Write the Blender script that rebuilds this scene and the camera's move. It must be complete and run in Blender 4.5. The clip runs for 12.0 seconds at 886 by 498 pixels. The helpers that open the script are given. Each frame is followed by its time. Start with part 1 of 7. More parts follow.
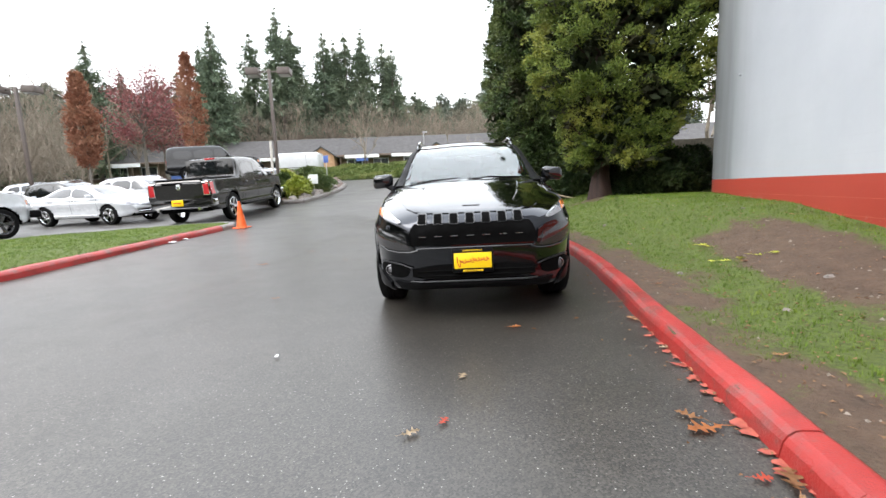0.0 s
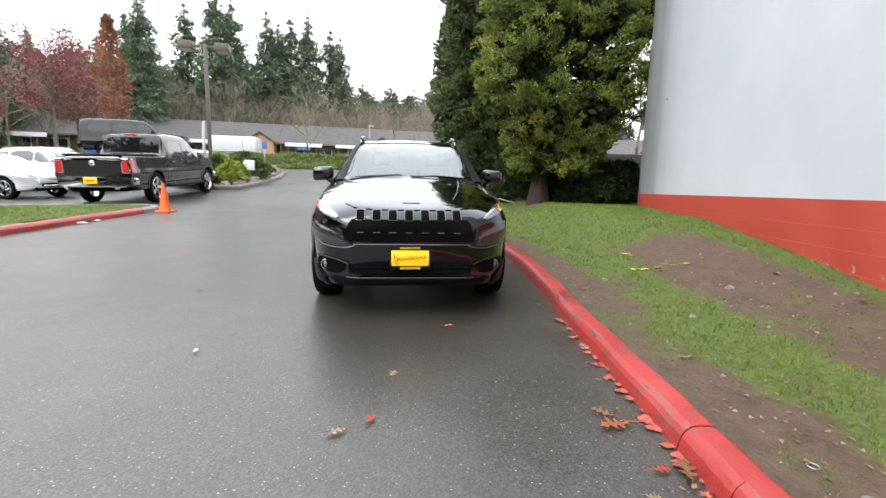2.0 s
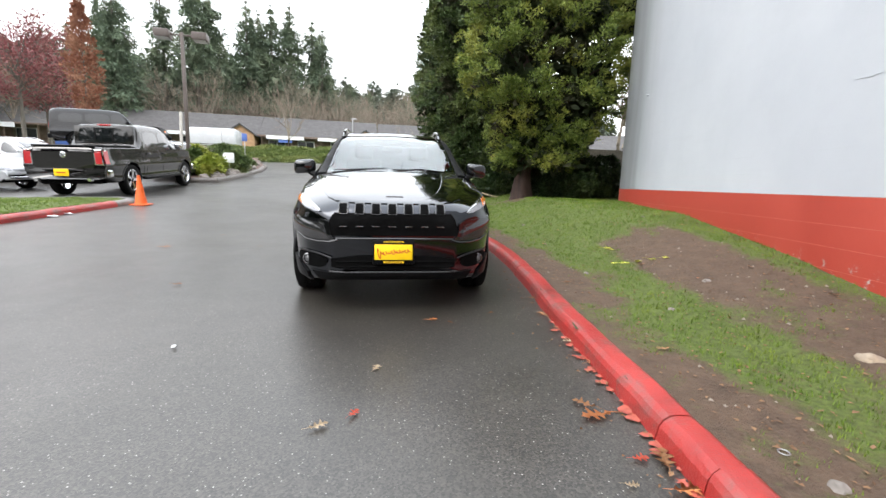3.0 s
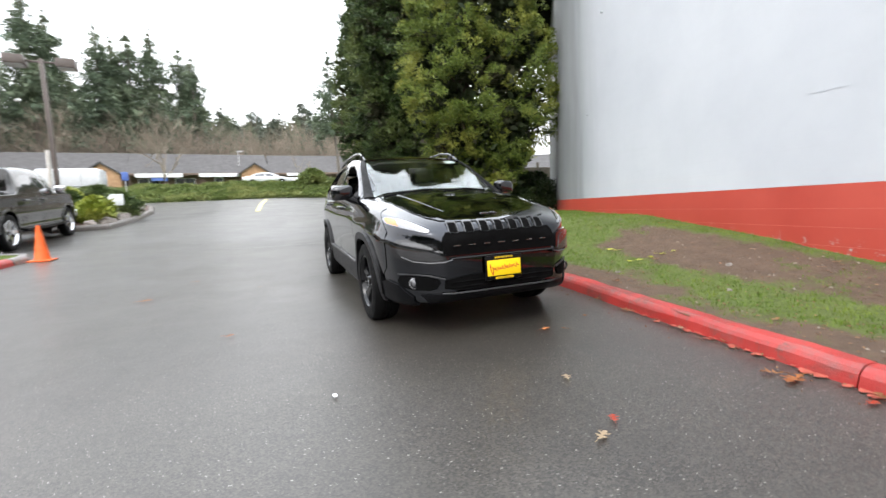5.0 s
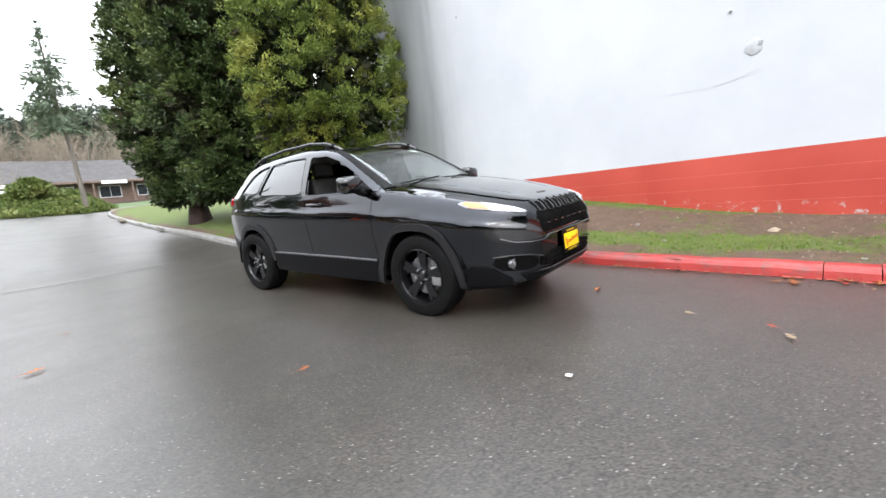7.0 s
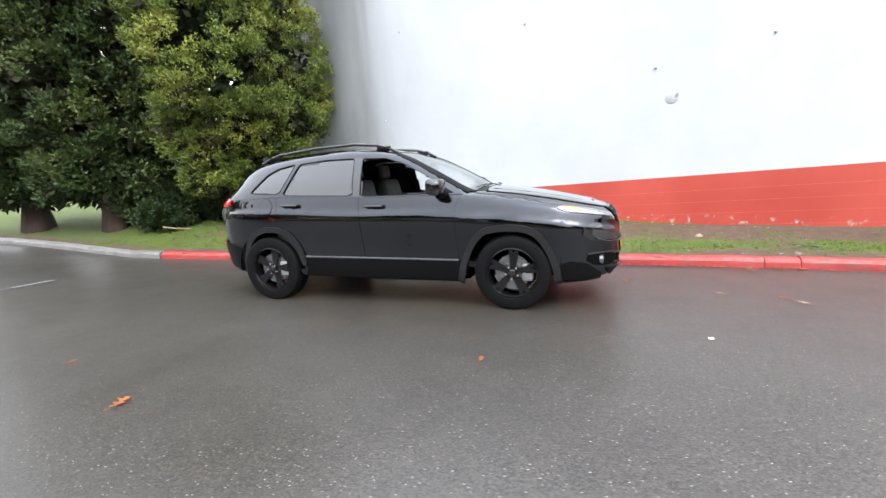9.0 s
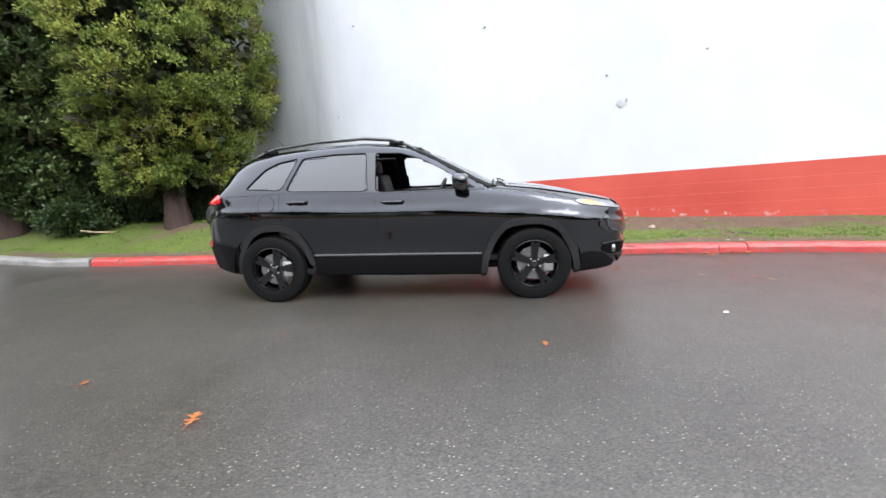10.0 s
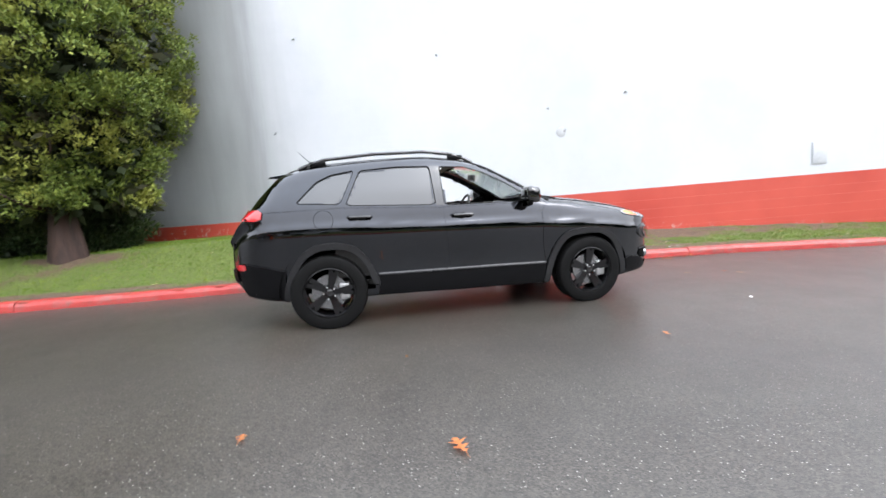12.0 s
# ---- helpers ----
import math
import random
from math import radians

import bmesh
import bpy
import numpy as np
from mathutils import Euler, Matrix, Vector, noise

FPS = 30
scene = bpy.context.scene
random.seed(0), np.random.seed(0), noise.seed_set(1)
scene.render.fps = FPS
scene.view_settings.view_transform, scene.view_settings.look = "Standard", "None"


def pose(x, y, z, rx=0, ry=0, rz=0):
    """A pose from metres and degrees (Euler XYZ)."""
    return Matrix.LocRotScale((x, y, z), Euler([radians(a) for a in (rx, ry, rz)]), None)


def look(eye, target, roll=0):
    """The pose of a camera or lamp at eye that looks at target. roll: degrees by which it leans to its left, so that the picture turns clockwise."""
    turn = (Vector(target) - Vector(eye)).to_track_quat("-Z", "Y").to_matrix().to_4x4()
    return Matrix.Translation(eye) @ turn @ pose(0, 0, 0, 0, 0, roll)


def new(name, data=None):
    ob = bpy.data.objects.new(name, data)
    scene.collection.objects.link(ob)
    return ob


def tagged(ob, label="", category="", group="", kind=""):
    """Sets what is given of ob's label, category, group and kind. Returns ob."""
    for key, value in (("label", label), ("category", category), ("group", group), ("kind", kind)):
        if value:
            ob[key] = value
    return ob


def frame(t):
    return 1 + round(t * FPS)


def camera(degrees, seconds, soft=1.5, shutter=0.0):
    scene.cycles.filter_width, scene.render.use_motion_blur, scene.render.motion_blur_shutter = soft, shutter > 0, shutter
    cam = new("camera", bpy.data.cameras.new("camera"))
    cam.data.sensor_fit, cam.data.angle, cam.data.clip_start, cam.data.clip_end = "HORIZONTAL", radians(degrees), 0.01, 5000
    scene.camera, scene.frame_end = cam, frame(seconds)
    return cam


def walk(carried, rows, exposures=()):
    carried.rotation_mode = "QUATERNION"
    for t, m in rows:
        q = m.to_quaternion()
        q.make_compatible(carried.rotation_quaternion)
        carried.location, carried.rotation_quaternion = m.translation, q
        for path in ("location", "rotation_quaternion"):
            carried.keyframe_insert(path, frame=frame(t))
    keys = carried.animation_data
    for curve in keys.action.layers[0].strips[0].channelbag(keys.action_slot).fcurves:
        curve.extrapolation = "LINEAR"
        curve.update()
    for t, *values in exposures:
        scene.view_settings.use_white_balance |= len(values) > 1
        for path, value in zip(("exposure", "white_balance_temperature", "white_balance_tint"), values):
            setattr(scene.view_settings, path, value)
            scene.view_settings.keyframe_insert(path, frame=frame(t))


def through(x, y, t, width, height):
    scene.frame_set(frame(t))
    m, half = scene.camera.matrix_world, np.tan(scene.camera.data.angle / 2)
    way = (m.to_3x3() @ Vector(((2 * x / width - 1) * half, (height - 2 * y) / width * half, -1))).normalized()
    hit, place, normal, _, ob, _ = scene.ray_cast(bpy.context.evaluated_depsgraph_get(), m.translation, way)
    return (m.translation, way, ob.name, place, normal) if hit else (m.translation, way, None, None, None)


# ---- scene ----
cam = camera(91.8, 12.0, 1.5, 0.4)
PATH = [
    (0, (0.160, 0.382, 1.212), (-0.357, 2.295, 0.943), -2.50),
    (0.5, (0.153, 0.367, 1.223), (-0.407, 2.268, 0.952), -2.66),
    (1, (0.174, 0.378, 1.218), (-0.257, 2.309, 0.927), -2.78),
    (1.5, (0.179, 0.378, 1.215), (-0.173, 2.328, 0.940), 0.14),
    (2, (0.186, 0.384, 1.213), (-0.063, 2.349, 0.932), 1.44),
    (2.5, (0.185, 0.388, 1.210), (-0.008, 2.357, 0.913), 1.59),
    (3, (0.188, 0.388, 1.208), (0.015, 2.357, 0.904), 1.77),
    (3.2, (0.156, 0.381, 1.205), (0.013, 2.354, 0.905), 1.64),
    (4.8, (-1.262, 0.405, 1.153), (-1.067, 2.386, 0.959), -1.79),
    (5, (-1.481, 0.442, 1.146), (-1.168, 2.408, 0.953), -2.70),
    (5.5, (-2.025, 0.575, 1.144), (-1.439, 2.468, 0.875), -2.97),
    (6, (-2.564, 0.852, 1.172), (-1.860, 2.705, 0.908), -4.48),
    (6.5, (-3.119, 1.116, 1.204), (-2.054, 2.786, 0.925), -5.13),
    (6.7, (-3.328, 1.258, 1.201), (-2.182, 2.874, 0.926), -6.21),
    (8.3, (-4.739, 2.373, 1.309), (-3.230, 3.653, 1.016), -4.36),
    (8.5, (-4.906, 2.520, 1.317), (-3.326, 3.713, 1.032), -5.23),
    (9, (-5.236, 2.925, 1.334), (-3.547, 3.958, 1.052), -4.63),
    (9.5, (-5.474, 3.379, 1.365), (-3.715, 4.292, 1.093), -4.50),
    (10, (-5.733, 3.843, 1.377), (-3.880, 4.525, 1.060), -4.70),
    (10.5, (-5.853, 4.355, 1.395), (-3.969, 4.949, 1.082), -4.93),
    (11, (-6.019, 4.873, 1.392), (-4.074, 5.244, 1.115), -5.48),
    (11.5, (-6.089, 5.395, 1.395), (-4.133, 5.650, 1.064), -5.20),
    (12, (-6.120, 5.888, 1.405), (-4.136, 5.933, 1.159), -4.80),
]
EXPOSURES = [(0, 0.20, 6950, 13), (5, 0.27, 6950, 13), (8.5, 0.58, 6800, 14), (12, 0.57, 6750, 14)]
walk(cam, [(t, look(eye, target, roll)) for t, eye, target, roll in PATH], EXPOSURES)

# ---- light ----
SUN_DIR = (-0.35, -0.55, 0.76)
world = bpy.data.worlds.new("overcast_sky")
scene.world = world
world.use_nodes = True
wt = world.node_tree
bg = wt.nodes["Background"]
sky = wt.nodes.new("ShaderNodeTexSky")
sky.sky_type, sky.sun_disc = "NISHITA", False
sky.sun_elevation, sky.sun_rotation = radians(49), radians(212)
sky.air_density, sky.dust_density, sky.ozone_density = 1.0, 6.0, 1.0
grey = wt.nodes.new("ShaderNodeRGBToBW")
cloud = wt.nodes.new("ShaderNodeMix")
cloud.data_type = "RGBA"
cloud.inputs["Factor"].default_value = 0.72
cloud.inputs["B"].default_value = (9.4, 10.0, 10.6, 1)
tint = wt.nodes.new("ShaderNodeCombineColor")
wt.links.new(sky.outputs[0], grey.inputs[0])
for socket in tint.inputs:
    wt.links.new(grey.outputs[0], socket)
wt.links.new(tint.outputs[0], cloud.inputs["A"])
# an overcast sky is about three times as bright overhead as at the horizon
up = wt.nodes.new("ShaderNodeTexCoord")
split = wt.nodes.new("ShaderNodeSeparateXYZ")
rise = wt.nodes.new("ShaderNodeMapRange")
rise.inputs["From Min"].default_value, rise.inputs["From Max"].default_value = 0.0, 1.0
rise.inputs["To Min"].default_value, rise.inputs["To Max"].default_value = 0.0, 1.0
zenith = wt.nodes.new("ShaderNodeMix")
zenith.data_type = "RGBA"
zenith.inputs["A"].default_value, zenith.inputs["B"].default_value = (1.52, 1.50, 1.48, 1), (2.80, 3.0, 3.24, 1)
dome = wt.nodes.new("ShaderNodeMix")
dome.data_type, dome.blend_type = "RGBA", "MULTIPLY"
dome.inputs["Factor"].default_value = 1.0
wt.links.new(up.outputs["Generated"], split.inputs[0])
wt.links.new(split.outputs["Z"], rise.inputs["Value"])
wt.links.new(cloud.outputs["Result"], dome.inputs["A"])
wt.links.new(rise.outputs["Result"], zenith.inputs["Factor"])
wt.links.new(zenith.outputs["Result"], dome.inputs["B"])
wt.links.new(dome.outputs["Result"], bg.inputs["Color"])
bg.inputs["Strength"].default_value = 0.15
sun = new("sun", bpy.data.lights.new("sun", "SUN"))
sun.data.energy, sun.data.angle, sun.data.color = 0.7, radians(25), (1.0, 0.97, 0.93)
sun.matrix_world = look(Vector(SUN_DIR) * 60, (0, 0, 0))


# ---- materials ----
class Nodes:
    """A small maker of node materials on the Principled shader."""

    def __init__(self, name, color=(0.5, 0.5, 0.5), rough=0.6, metal=0.0, **more):
        self.mat = bpy.data.materials.new(name)
        self.mat.use_nodes = True
        self.t = self.mat.node_tree
        self.b = self.t.nodes["Principled BSDF"]
        self.put("Base Color", (*color, 1)), self.put("Roughness", rough), self.put("Metallic", metal)
        for key, value in more.items():
            self.put(key.replace("_", " "), value)
        self.where = self.t.nodes.new("ShaderNodeTexCoord")

    def put(self, key, value):
        self.b.inputs[key].default_value = value

    def node(self, kind, **values):
        n = self.t.nodes.new("ShaderNode" + kind)
        for key, value in values.items():
            n.inputs[key.replace("_", " ")].default_value = value
        return n

    def noise(self, scale, detail=4.0, rough=0.55, space="Object", stretch=None):
        n = self.node("TexNoise", Scale=scale, Detail=detail, Roughness=rough)
        src = self.where.outputs[space]
        if stretch:
            m = self.node("Mapping")
            m.inputs["Scale"].default_value = stretch
            self.t.links.new(src, m.inputs["Vector"])
            src = m.outputs[0]
        self.t.links.new(src, n.inputs["Vector"])
        return n.outputs["Fac"]

    def cells(self, scale, space="Object"):
        n = self.node("TexVoronoi", Scale=scale)
        self.t.links.new(self.where.outputs[space], n.inputs["Vector"])
        return n

    def ramp(self, fac, *stops):
        n = self.t.nodes.new("ShaderNodeValToRGB")
        el = n.color_ramp.elements
        while len(el) < len(stops):
            el.new(0.5)
        for e, (at, c) in zip(el, stops):
            e.position = at
            e.color = (c, c, c, 1) if isinstance(c, (int, float)) else (*c, 1)
        self.t.links.new(fac, n.inputs[0])
        return n.outputs[0]

    def mix(self, fac, a, b, how="MIX"):
        n = self.t.nodes.new("ShaderNodeMix")
        n.data_type, n.blend_type = "RGBA", how
        for key, v in (("Factor", fac), ("A", a), ("B", b)):
            if hasattr(v, "links"):
                self.t.links.new(v, n.inputs[key])
            elif isinstance(v, (int, float)):
                n.inputs[key].default_value = v if key == "Factor" else (v, v, v, 1)
            else:
                n.inputs[key].default_value = (*v, 1)
        return n.outputs["Result"]

    def maths(self, how, a, b=0.5):
        n = self.t.nodes.new("ShaderNodeMath")
        n.operation = how
        for i, v in enumerate((a, b)):
            if hasattr(v, "links"):
                self.t.links.new(v, n.inputs[i])
            else:
                n.inputs[i].default_value = v
        return n.outputs[0]

    def axis(self, which, space="Object"):
        n = self.t.nodes.new("ShaderNodeSeparateXYZ")
        self.t.links.new(self.where.outputs[space], n.inputs[0])
        return n.outputs[which]

    def island(self):
        return self.t.nodes.new("ShaderNodeNewGeometry").outputs["Random Per Island"]

    def chance(self):
        return self.t.nodes.new("ShaderNodeObjectInfo").outputs["Random"]

    def to(self, key, socket):
        self.t.links.new(socket, self.b.inputs[key])
        return self

    def bump(self, height, strength=0.3, distance=0.01):
        n = self.node("Bump", Strength=strength, Distance=distance)
        self.t.links.new(height, n.inputs["Height"])
        self.t.links.new(n.outputs[0], self.b.inputs["Normal"])
        return self


def plain(name, color, rough=0.6, metal=0.0, grain=40.0, amount=0.15, bump=0.0, **more):
    """A surface of one colour with a little uneven tone and gloss."""
    n = Nodes(name, color, rough, metal, **more)
    f = n.noise(grain, 3)
    dark, light = [c * (1 - amount) for c in color], [min(1, c * (1 + amount)) for c in color]
    n.to("Base Color", n.ramp(f, (0.3, dark), (0.7, light)))
    n.to("Roughness", n.ramp(n.noise(grain * 0.3, 2), (0.3, max(0.02, rough * 0.85)), (0.7, min(1, rough * 1.15))))
    if bump:
        n.bump(f, bump, 0.004)
    return n.mat


def m_asphalt():
    n = Nodes("wet_asphalt", (0.05, 0.05, 0.05), 0.4)
    stone = n.cells(120)
    grit = n.noise(260, 2)
    patch = n.noise(0.35, 5, 0.6)
    wet = n.noise(0.9, 6, 0.65)
    base = n.mix(n.ramp(stone.outputs["Color"], (0.2, 0.0), (0.95, 1.0)), (0.017, 0.0150, 0.0126), (0.068, 0.060, 0.050))
    chip = n.cells(46)
    speck = n.maths("MULTIPLY", n.ramp(chip.outputs["Distance"], (0.13, 1.0), (0.20, 0.0)), n.ramp(chip.outputs["Color"], (0.56, 0.0), (0.66, 1.0)))
    keep = n.ramp(n.noise(22, 3), (0.36, 0.25), (0.60, 1.0))
    base = n.mix(n.maths("MULTIPLY", speck, keep), base, (0.34, 0.325, 0.30))
    tone = n.mix(1.0, n.ramp(patch, (0.3, 0.80), (0.7, 1.16)), n.ramp(n.noise(2.2, 6, 0.7), (0.32, 0.88), (0.68, 1.12)), "MULTIPLY")
    base = n.mix(1.0, base, tone, "MULTIPLY")
    n.to("Base Color", base)
    n.to("Roughness", n.ramp(wet, (0.30, 0.31), (0.70, 0.42)))
    n.put("Specular IOR Level", 0.75)
    h = n.maths("ADD", n.maths("MULTIPLY", stone.outputs["Distance"], 0.8), n.maths("MULTIPLY", grit, 0.6))
    n.bump(h, 0.09, 0.006)
    return n.mat


def m_white_wall():
    n = Nodes("white_painted_block", (0.8, 0.8, 0.8), 0.55)
    big, fine = n.noise(0.5, 5, 0.6), n.noise(55, 4)
    streak = n.noise(1.0, 5, 0.6, stretch=(3.0, 3.0, 0.22))
    tone = n.mix(n.ramp(big, (0.3, 0), (0.7, 1)), (0.43, 0.450, 0.478), (0.51, 0.528, 0.55))
    tone = n.mix(n.ramp(streak, (0.58, 0), (0.9, 0.22)), tone, (0.42, 0.435, 0.45))
    # a broad darker band that climbs the end of the wall, ragged at its edges
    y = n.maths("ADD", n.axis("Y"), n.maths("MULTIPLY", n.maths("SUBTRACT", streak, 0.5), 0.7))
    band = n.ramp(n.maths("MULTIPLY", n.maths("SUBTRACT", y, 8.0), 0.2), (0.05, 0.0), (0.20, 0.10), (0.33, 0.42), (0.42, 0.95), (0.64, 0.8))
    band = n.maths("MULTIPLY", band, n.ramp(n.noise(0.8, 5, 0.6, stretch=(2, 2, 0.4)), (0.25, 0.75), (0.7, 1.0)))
    # roller marks and faint block courses under the paint
    roll = n.noise(1.0, 3, 0.5, stretch=(0.6, 0.6, 9.0))
    tone = n.mix(n.ramp(roll, (0.55, 0), (0.75, 0.16)), tone, (0.43, 0.445, 0.46))
    course = n.maths("FRACT", n.maths("MULTIPLY", n.axis("Z"), 4.926))
    joint = n.maths("MULTIPLY", n.ramp(course, (0.0, 1.0), (0.04, 0.0), (0.96, 0.0), (1.0, 1.0)), n.ramp(n.noise(0.8, 4), (0.5, 0.0), (0.7, 1.0)))
    tone = n.mix(n.maths("MULTIPLY", joint, 0.22), tone, (0.38, 0.39, 0.40))
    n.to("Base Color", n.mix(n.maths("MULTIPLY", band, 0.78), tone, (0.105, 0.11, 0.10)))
    h = n.maths("ADD", n.maths("MULTIPLY", fine, 0.6), n.noise(9, 3))
    n.bump(h, 0.18, 0.006)
    return n.mat


def m_red_wall():
    n = Nodes("red_painted_block", (0.42, 0.07, 0.04), 0.5)
    big, fine = n.noise(0.9, 5), n.noise(60, 4)
    tone = n.mix(n.ramp(big, (0.3, 0), (0.7, 1)), (0.36, 0.040, 0.026), (0.47, 0.066, 0.042))
    chip = n.ramp(n.noise(7.5, 7, 0.72), (0.57, 0), (0.63, 1))
    low = n.ramp(n.maths("SUBTRACT", n.axis("Z"), n.maths("ADD", 0.23, n.maths("MULTIPLY", n.axis("Y"), 0.068))), (0.0, 1.0), (0.13, 0.0))
    n.to("Base Color", n.mix(n.maths("MULTIPLY", chip, low), tone, (0.40, 0.37, 0.35)))
    n.to("Roughness", n.ramp(big, (0.3, 0.42), (0.7, 0.6)))
    n.bump(fine, 0.25, 0.006)
    return n.mat


def m_kerb(name, a, b, wear):
    n = Nodes(name, a, 0.5)
    big, fine = n.noise(2.6, 6, 0.65), n.noise(90, 4)
    tone = n.mix(n.ramp(big, (0.35, 0), (0.65, 1)), a, b)
    scuff = n.ramp(n.noise(5, 8, 0.75), (0.55, 0), (0.64, 1))
    tone = n.mix(n.maths("MULTIPLY", scuff, 0.75), tone, wear)
    grime = n.ramp(n.noise(1.9, 7, 0.7, stretch=(1, 1, 2.5)), (0.54, 0), (0.70, 0.55))
    tone = n.mix(grime, tone, [c * 0.5 for c in wear])
    # paint rubbed off along the front edge
    edge = n.t.nodes.new("ShaderNodeAttribute")
    edge.attribute_name = "edge"
    rub = n.maths("MULTIPLY", edge.outputs["Fac"], n.ramp(n.noise(4.5, 6, 0.7), (0.48, 0), (0.64, 0.6)))
    n.to("Base Color", n.mix(rub, tone, [0.75 * c + 0.035 for c in wear]))
    n.to("Roughness", n.ramp(big, (0.3, 0.32), (0.7, 0.55)))
    n.bump(n.maths("ADD", fine, n.noise(14, 4)), 0.45, 0.008)
    return n.mat


def m_leaf(name, dark, light, tip, scale=0.8, rough=0.55):
    n = Nodes(name, dark, rough)
    base = n.mix(n.island(), dark, light)
    n.to("Base Color", n.mix(n.ramp(n.noise(scale, 3), (0.48, 0), (0.66, 1)), base, tip))
    n.put("Specular IOR Level", 0.3)
    return n.mat


def m_bark(name, a, b):
    n = Nodes(name, a, 0.85)
    f = n.noise(9, 6, 0.65, stretch=(1, 1, 0.12))
    n.to("Base Color", n.mix(n.ramp(f, (0.3, 0), (0.7, 1)), a, b))
    n.bump(f, 0.9, 0.04)
    return n.mat


ASPHALT, WHITE_WALL, RED_WALL = m_asphalt(), m_white_wall(), m_red_wall()
RED_KERB = m_kerb("red_kerb_paint", (0.27, 0.018, 0.015), (0.37, 0.034, 0.028), (0.13, 0.062, 0.05))
GREY_KERB = m_kerb("concrete_kerb", (0.13, 0.125, 0.115), (0.21, 0.20, 0.19), (0.09, 0.09, 0.08))
DARK_KERB = m_kerb("old_concrete_kerb", (0.075, 0.062, 0.055), (0.13, 0.11, 0.095), (0.05, 0.05, 0.04))
PAINT_BLACK = plain("black_pearl_car_paint", (0.010, 0.012, 0.017), 0.10, 1.0, 8, 0.12, Coat_Weight=1.0, Coat_Roughness=0.015)
PAINT_WHITE = plain("white_car_paint", (0.52, 0.53, 0.54), 0.25, 0.0, 8, 0.05, Coat_Weight=0.8, Coat_Roughness=0.05)
PAINT_GREY = plain("charcoal_car_paint", (0.026, 0.0245, 0.0225), 0.24, 0.9, 8, 0.12, Coat_Weight=1.0, Coat_Roughness=0.03)
PAINT_DARK = plain("black_car_paint", (0.012, 0.012, 0.013), 0.12, 0.2, 8, 0.12, Coat_Weight=0.6, Coat_Roughness=0.03)
PAINT_SILVER = plain("silver_car_paint", (0.45, 0.47, 0.50), 0.28, 0.4, 8, 0.08, Coat_Weight=0.8, Coat_Roughness=0.05)
PLASTIC = plain("black_plastic", (0.0035, 0.0035, 0.004), 0.36, 0.0, 120, 0.2, 0.1, Specular_IOR_Level=0.10)
GLOSS_BLACK = plain("gloss_black_metal", (0.003, 0.003, 0.0035), 0.09, 0.0, 30, 0.2, Coat_Weight=0.7, Coat_Roughness=0.03)
RIM_BLACK = plain("black_rim_paint", (0.004, 0.004, 0.0045), 0.16, 0.0, 30, 0.2, Specular_IOR_Level=0.35)
DEEP = plain("underbody_black", (0.0025, 0.0025, 0.0025), 0.85, Specular_IOR_Level=0.06)
RUBBER = plain("tyre_rubber", (0.0045, 0.0045, 0.0045), 0.62, 0.0, 60, 0.25, 0.15, Specular_IOR_Level=0.10)
CHROME = plain("chrome", (0.75, 0.75, 0.76), 0.12, 1.0, 20, 0.05)
STEEL = plain("worn_steel", (0.42, 0.42, 0.42), 0.35, 0.9, 50, 0.15)
SATIN = plain("dark_chrome", (0.20, 0.20, 0.205), 0.25, 0.8, 30, 0.1)
LAMP_CLEAR = plain("headlamp_glass", (0.21, 0.21, 0.22), 0.12, 0.25, 25, 0.12, Coat_Weight=1.0, Coat_Roughness=0.02)
FOG_GLASS = plain("fog_lamp_glass", (0.10, 0.10, 0.105), 0.12, 0.2, 25, 0.12, Coat_Weight=1.0, Coat_Roughness=0.02)
LAMP_DARK = plain("smoked_lamp_glass", (0.018, 0.018, 0.019), 0.10, 0.0, 25, 0.3, Coat_Weight=1.0, Coat_Roughness=0.02)
LAMP_RED = plain("red_lamp_glass", (0.42, 0.008, 0.012), 0.12, 0.0, 30, 0.15, Coat_Weight=1.0, Coat_Roughness=0.02)
AMBER = plain("amber_lamp_glass", (0.62, 0.17, 0.03), 0.15, 0.0, 30, 0.15, Coat_Weight=1.0, Coat_Roughness=0.02)
YELLOW_PLATE = plain("yellow_card", (0.85, 0.55, 0.005), 0.45, 0.0, 40, 0.05)
RED_INK = plain("red_ink", (0.45, 0.01, 0.01), 0.5)
BLACK_INK = plain("black_ink", (0.01, 0.01, 0.01), 0.5)
EDGE_GREY = plain("satin_grey_trim_and_highlight", (0.035, 0.035, 0.037), 0.3, 0.0, 40, 0.2)
TRIM_GREY = plain("weathered_black_trim", (0.012, 0.012, 0.013), 0.45, 0.0, 120, 0.2, 0.1, Specular_IOR_Level=0.3)
SEAL = plain("window_seal_rubber", (0.004, 0.004, 0.004), 0.5, 0.0, 60, 0.2, Specular_IOR_Level=0.1)
TRIM_IN = plain("dark_cabin_trim", (0.020, 0.019, 0.018), 0.6, 0.0, 60, 0.25, 0.1)
LINER = plain("grey_headliner", (0.30, 0.29, 0.27), 0.85, 0.0, 90, 0.1)
ORANGE = plain("orange_cone_rubber", (0.75, 0.11, 0.015), 0.45, 0.0, 12, 0.12)


def m_glass(name, color, through):
    n = Nodes(name, color, 0.03, Transmission_Weight=through, IOR=1.5)
    n.to("Roughness", n.ramp(n.noise(3, 3), (0.3, 0.02), (0.7, 0.05)))
    return n.mat


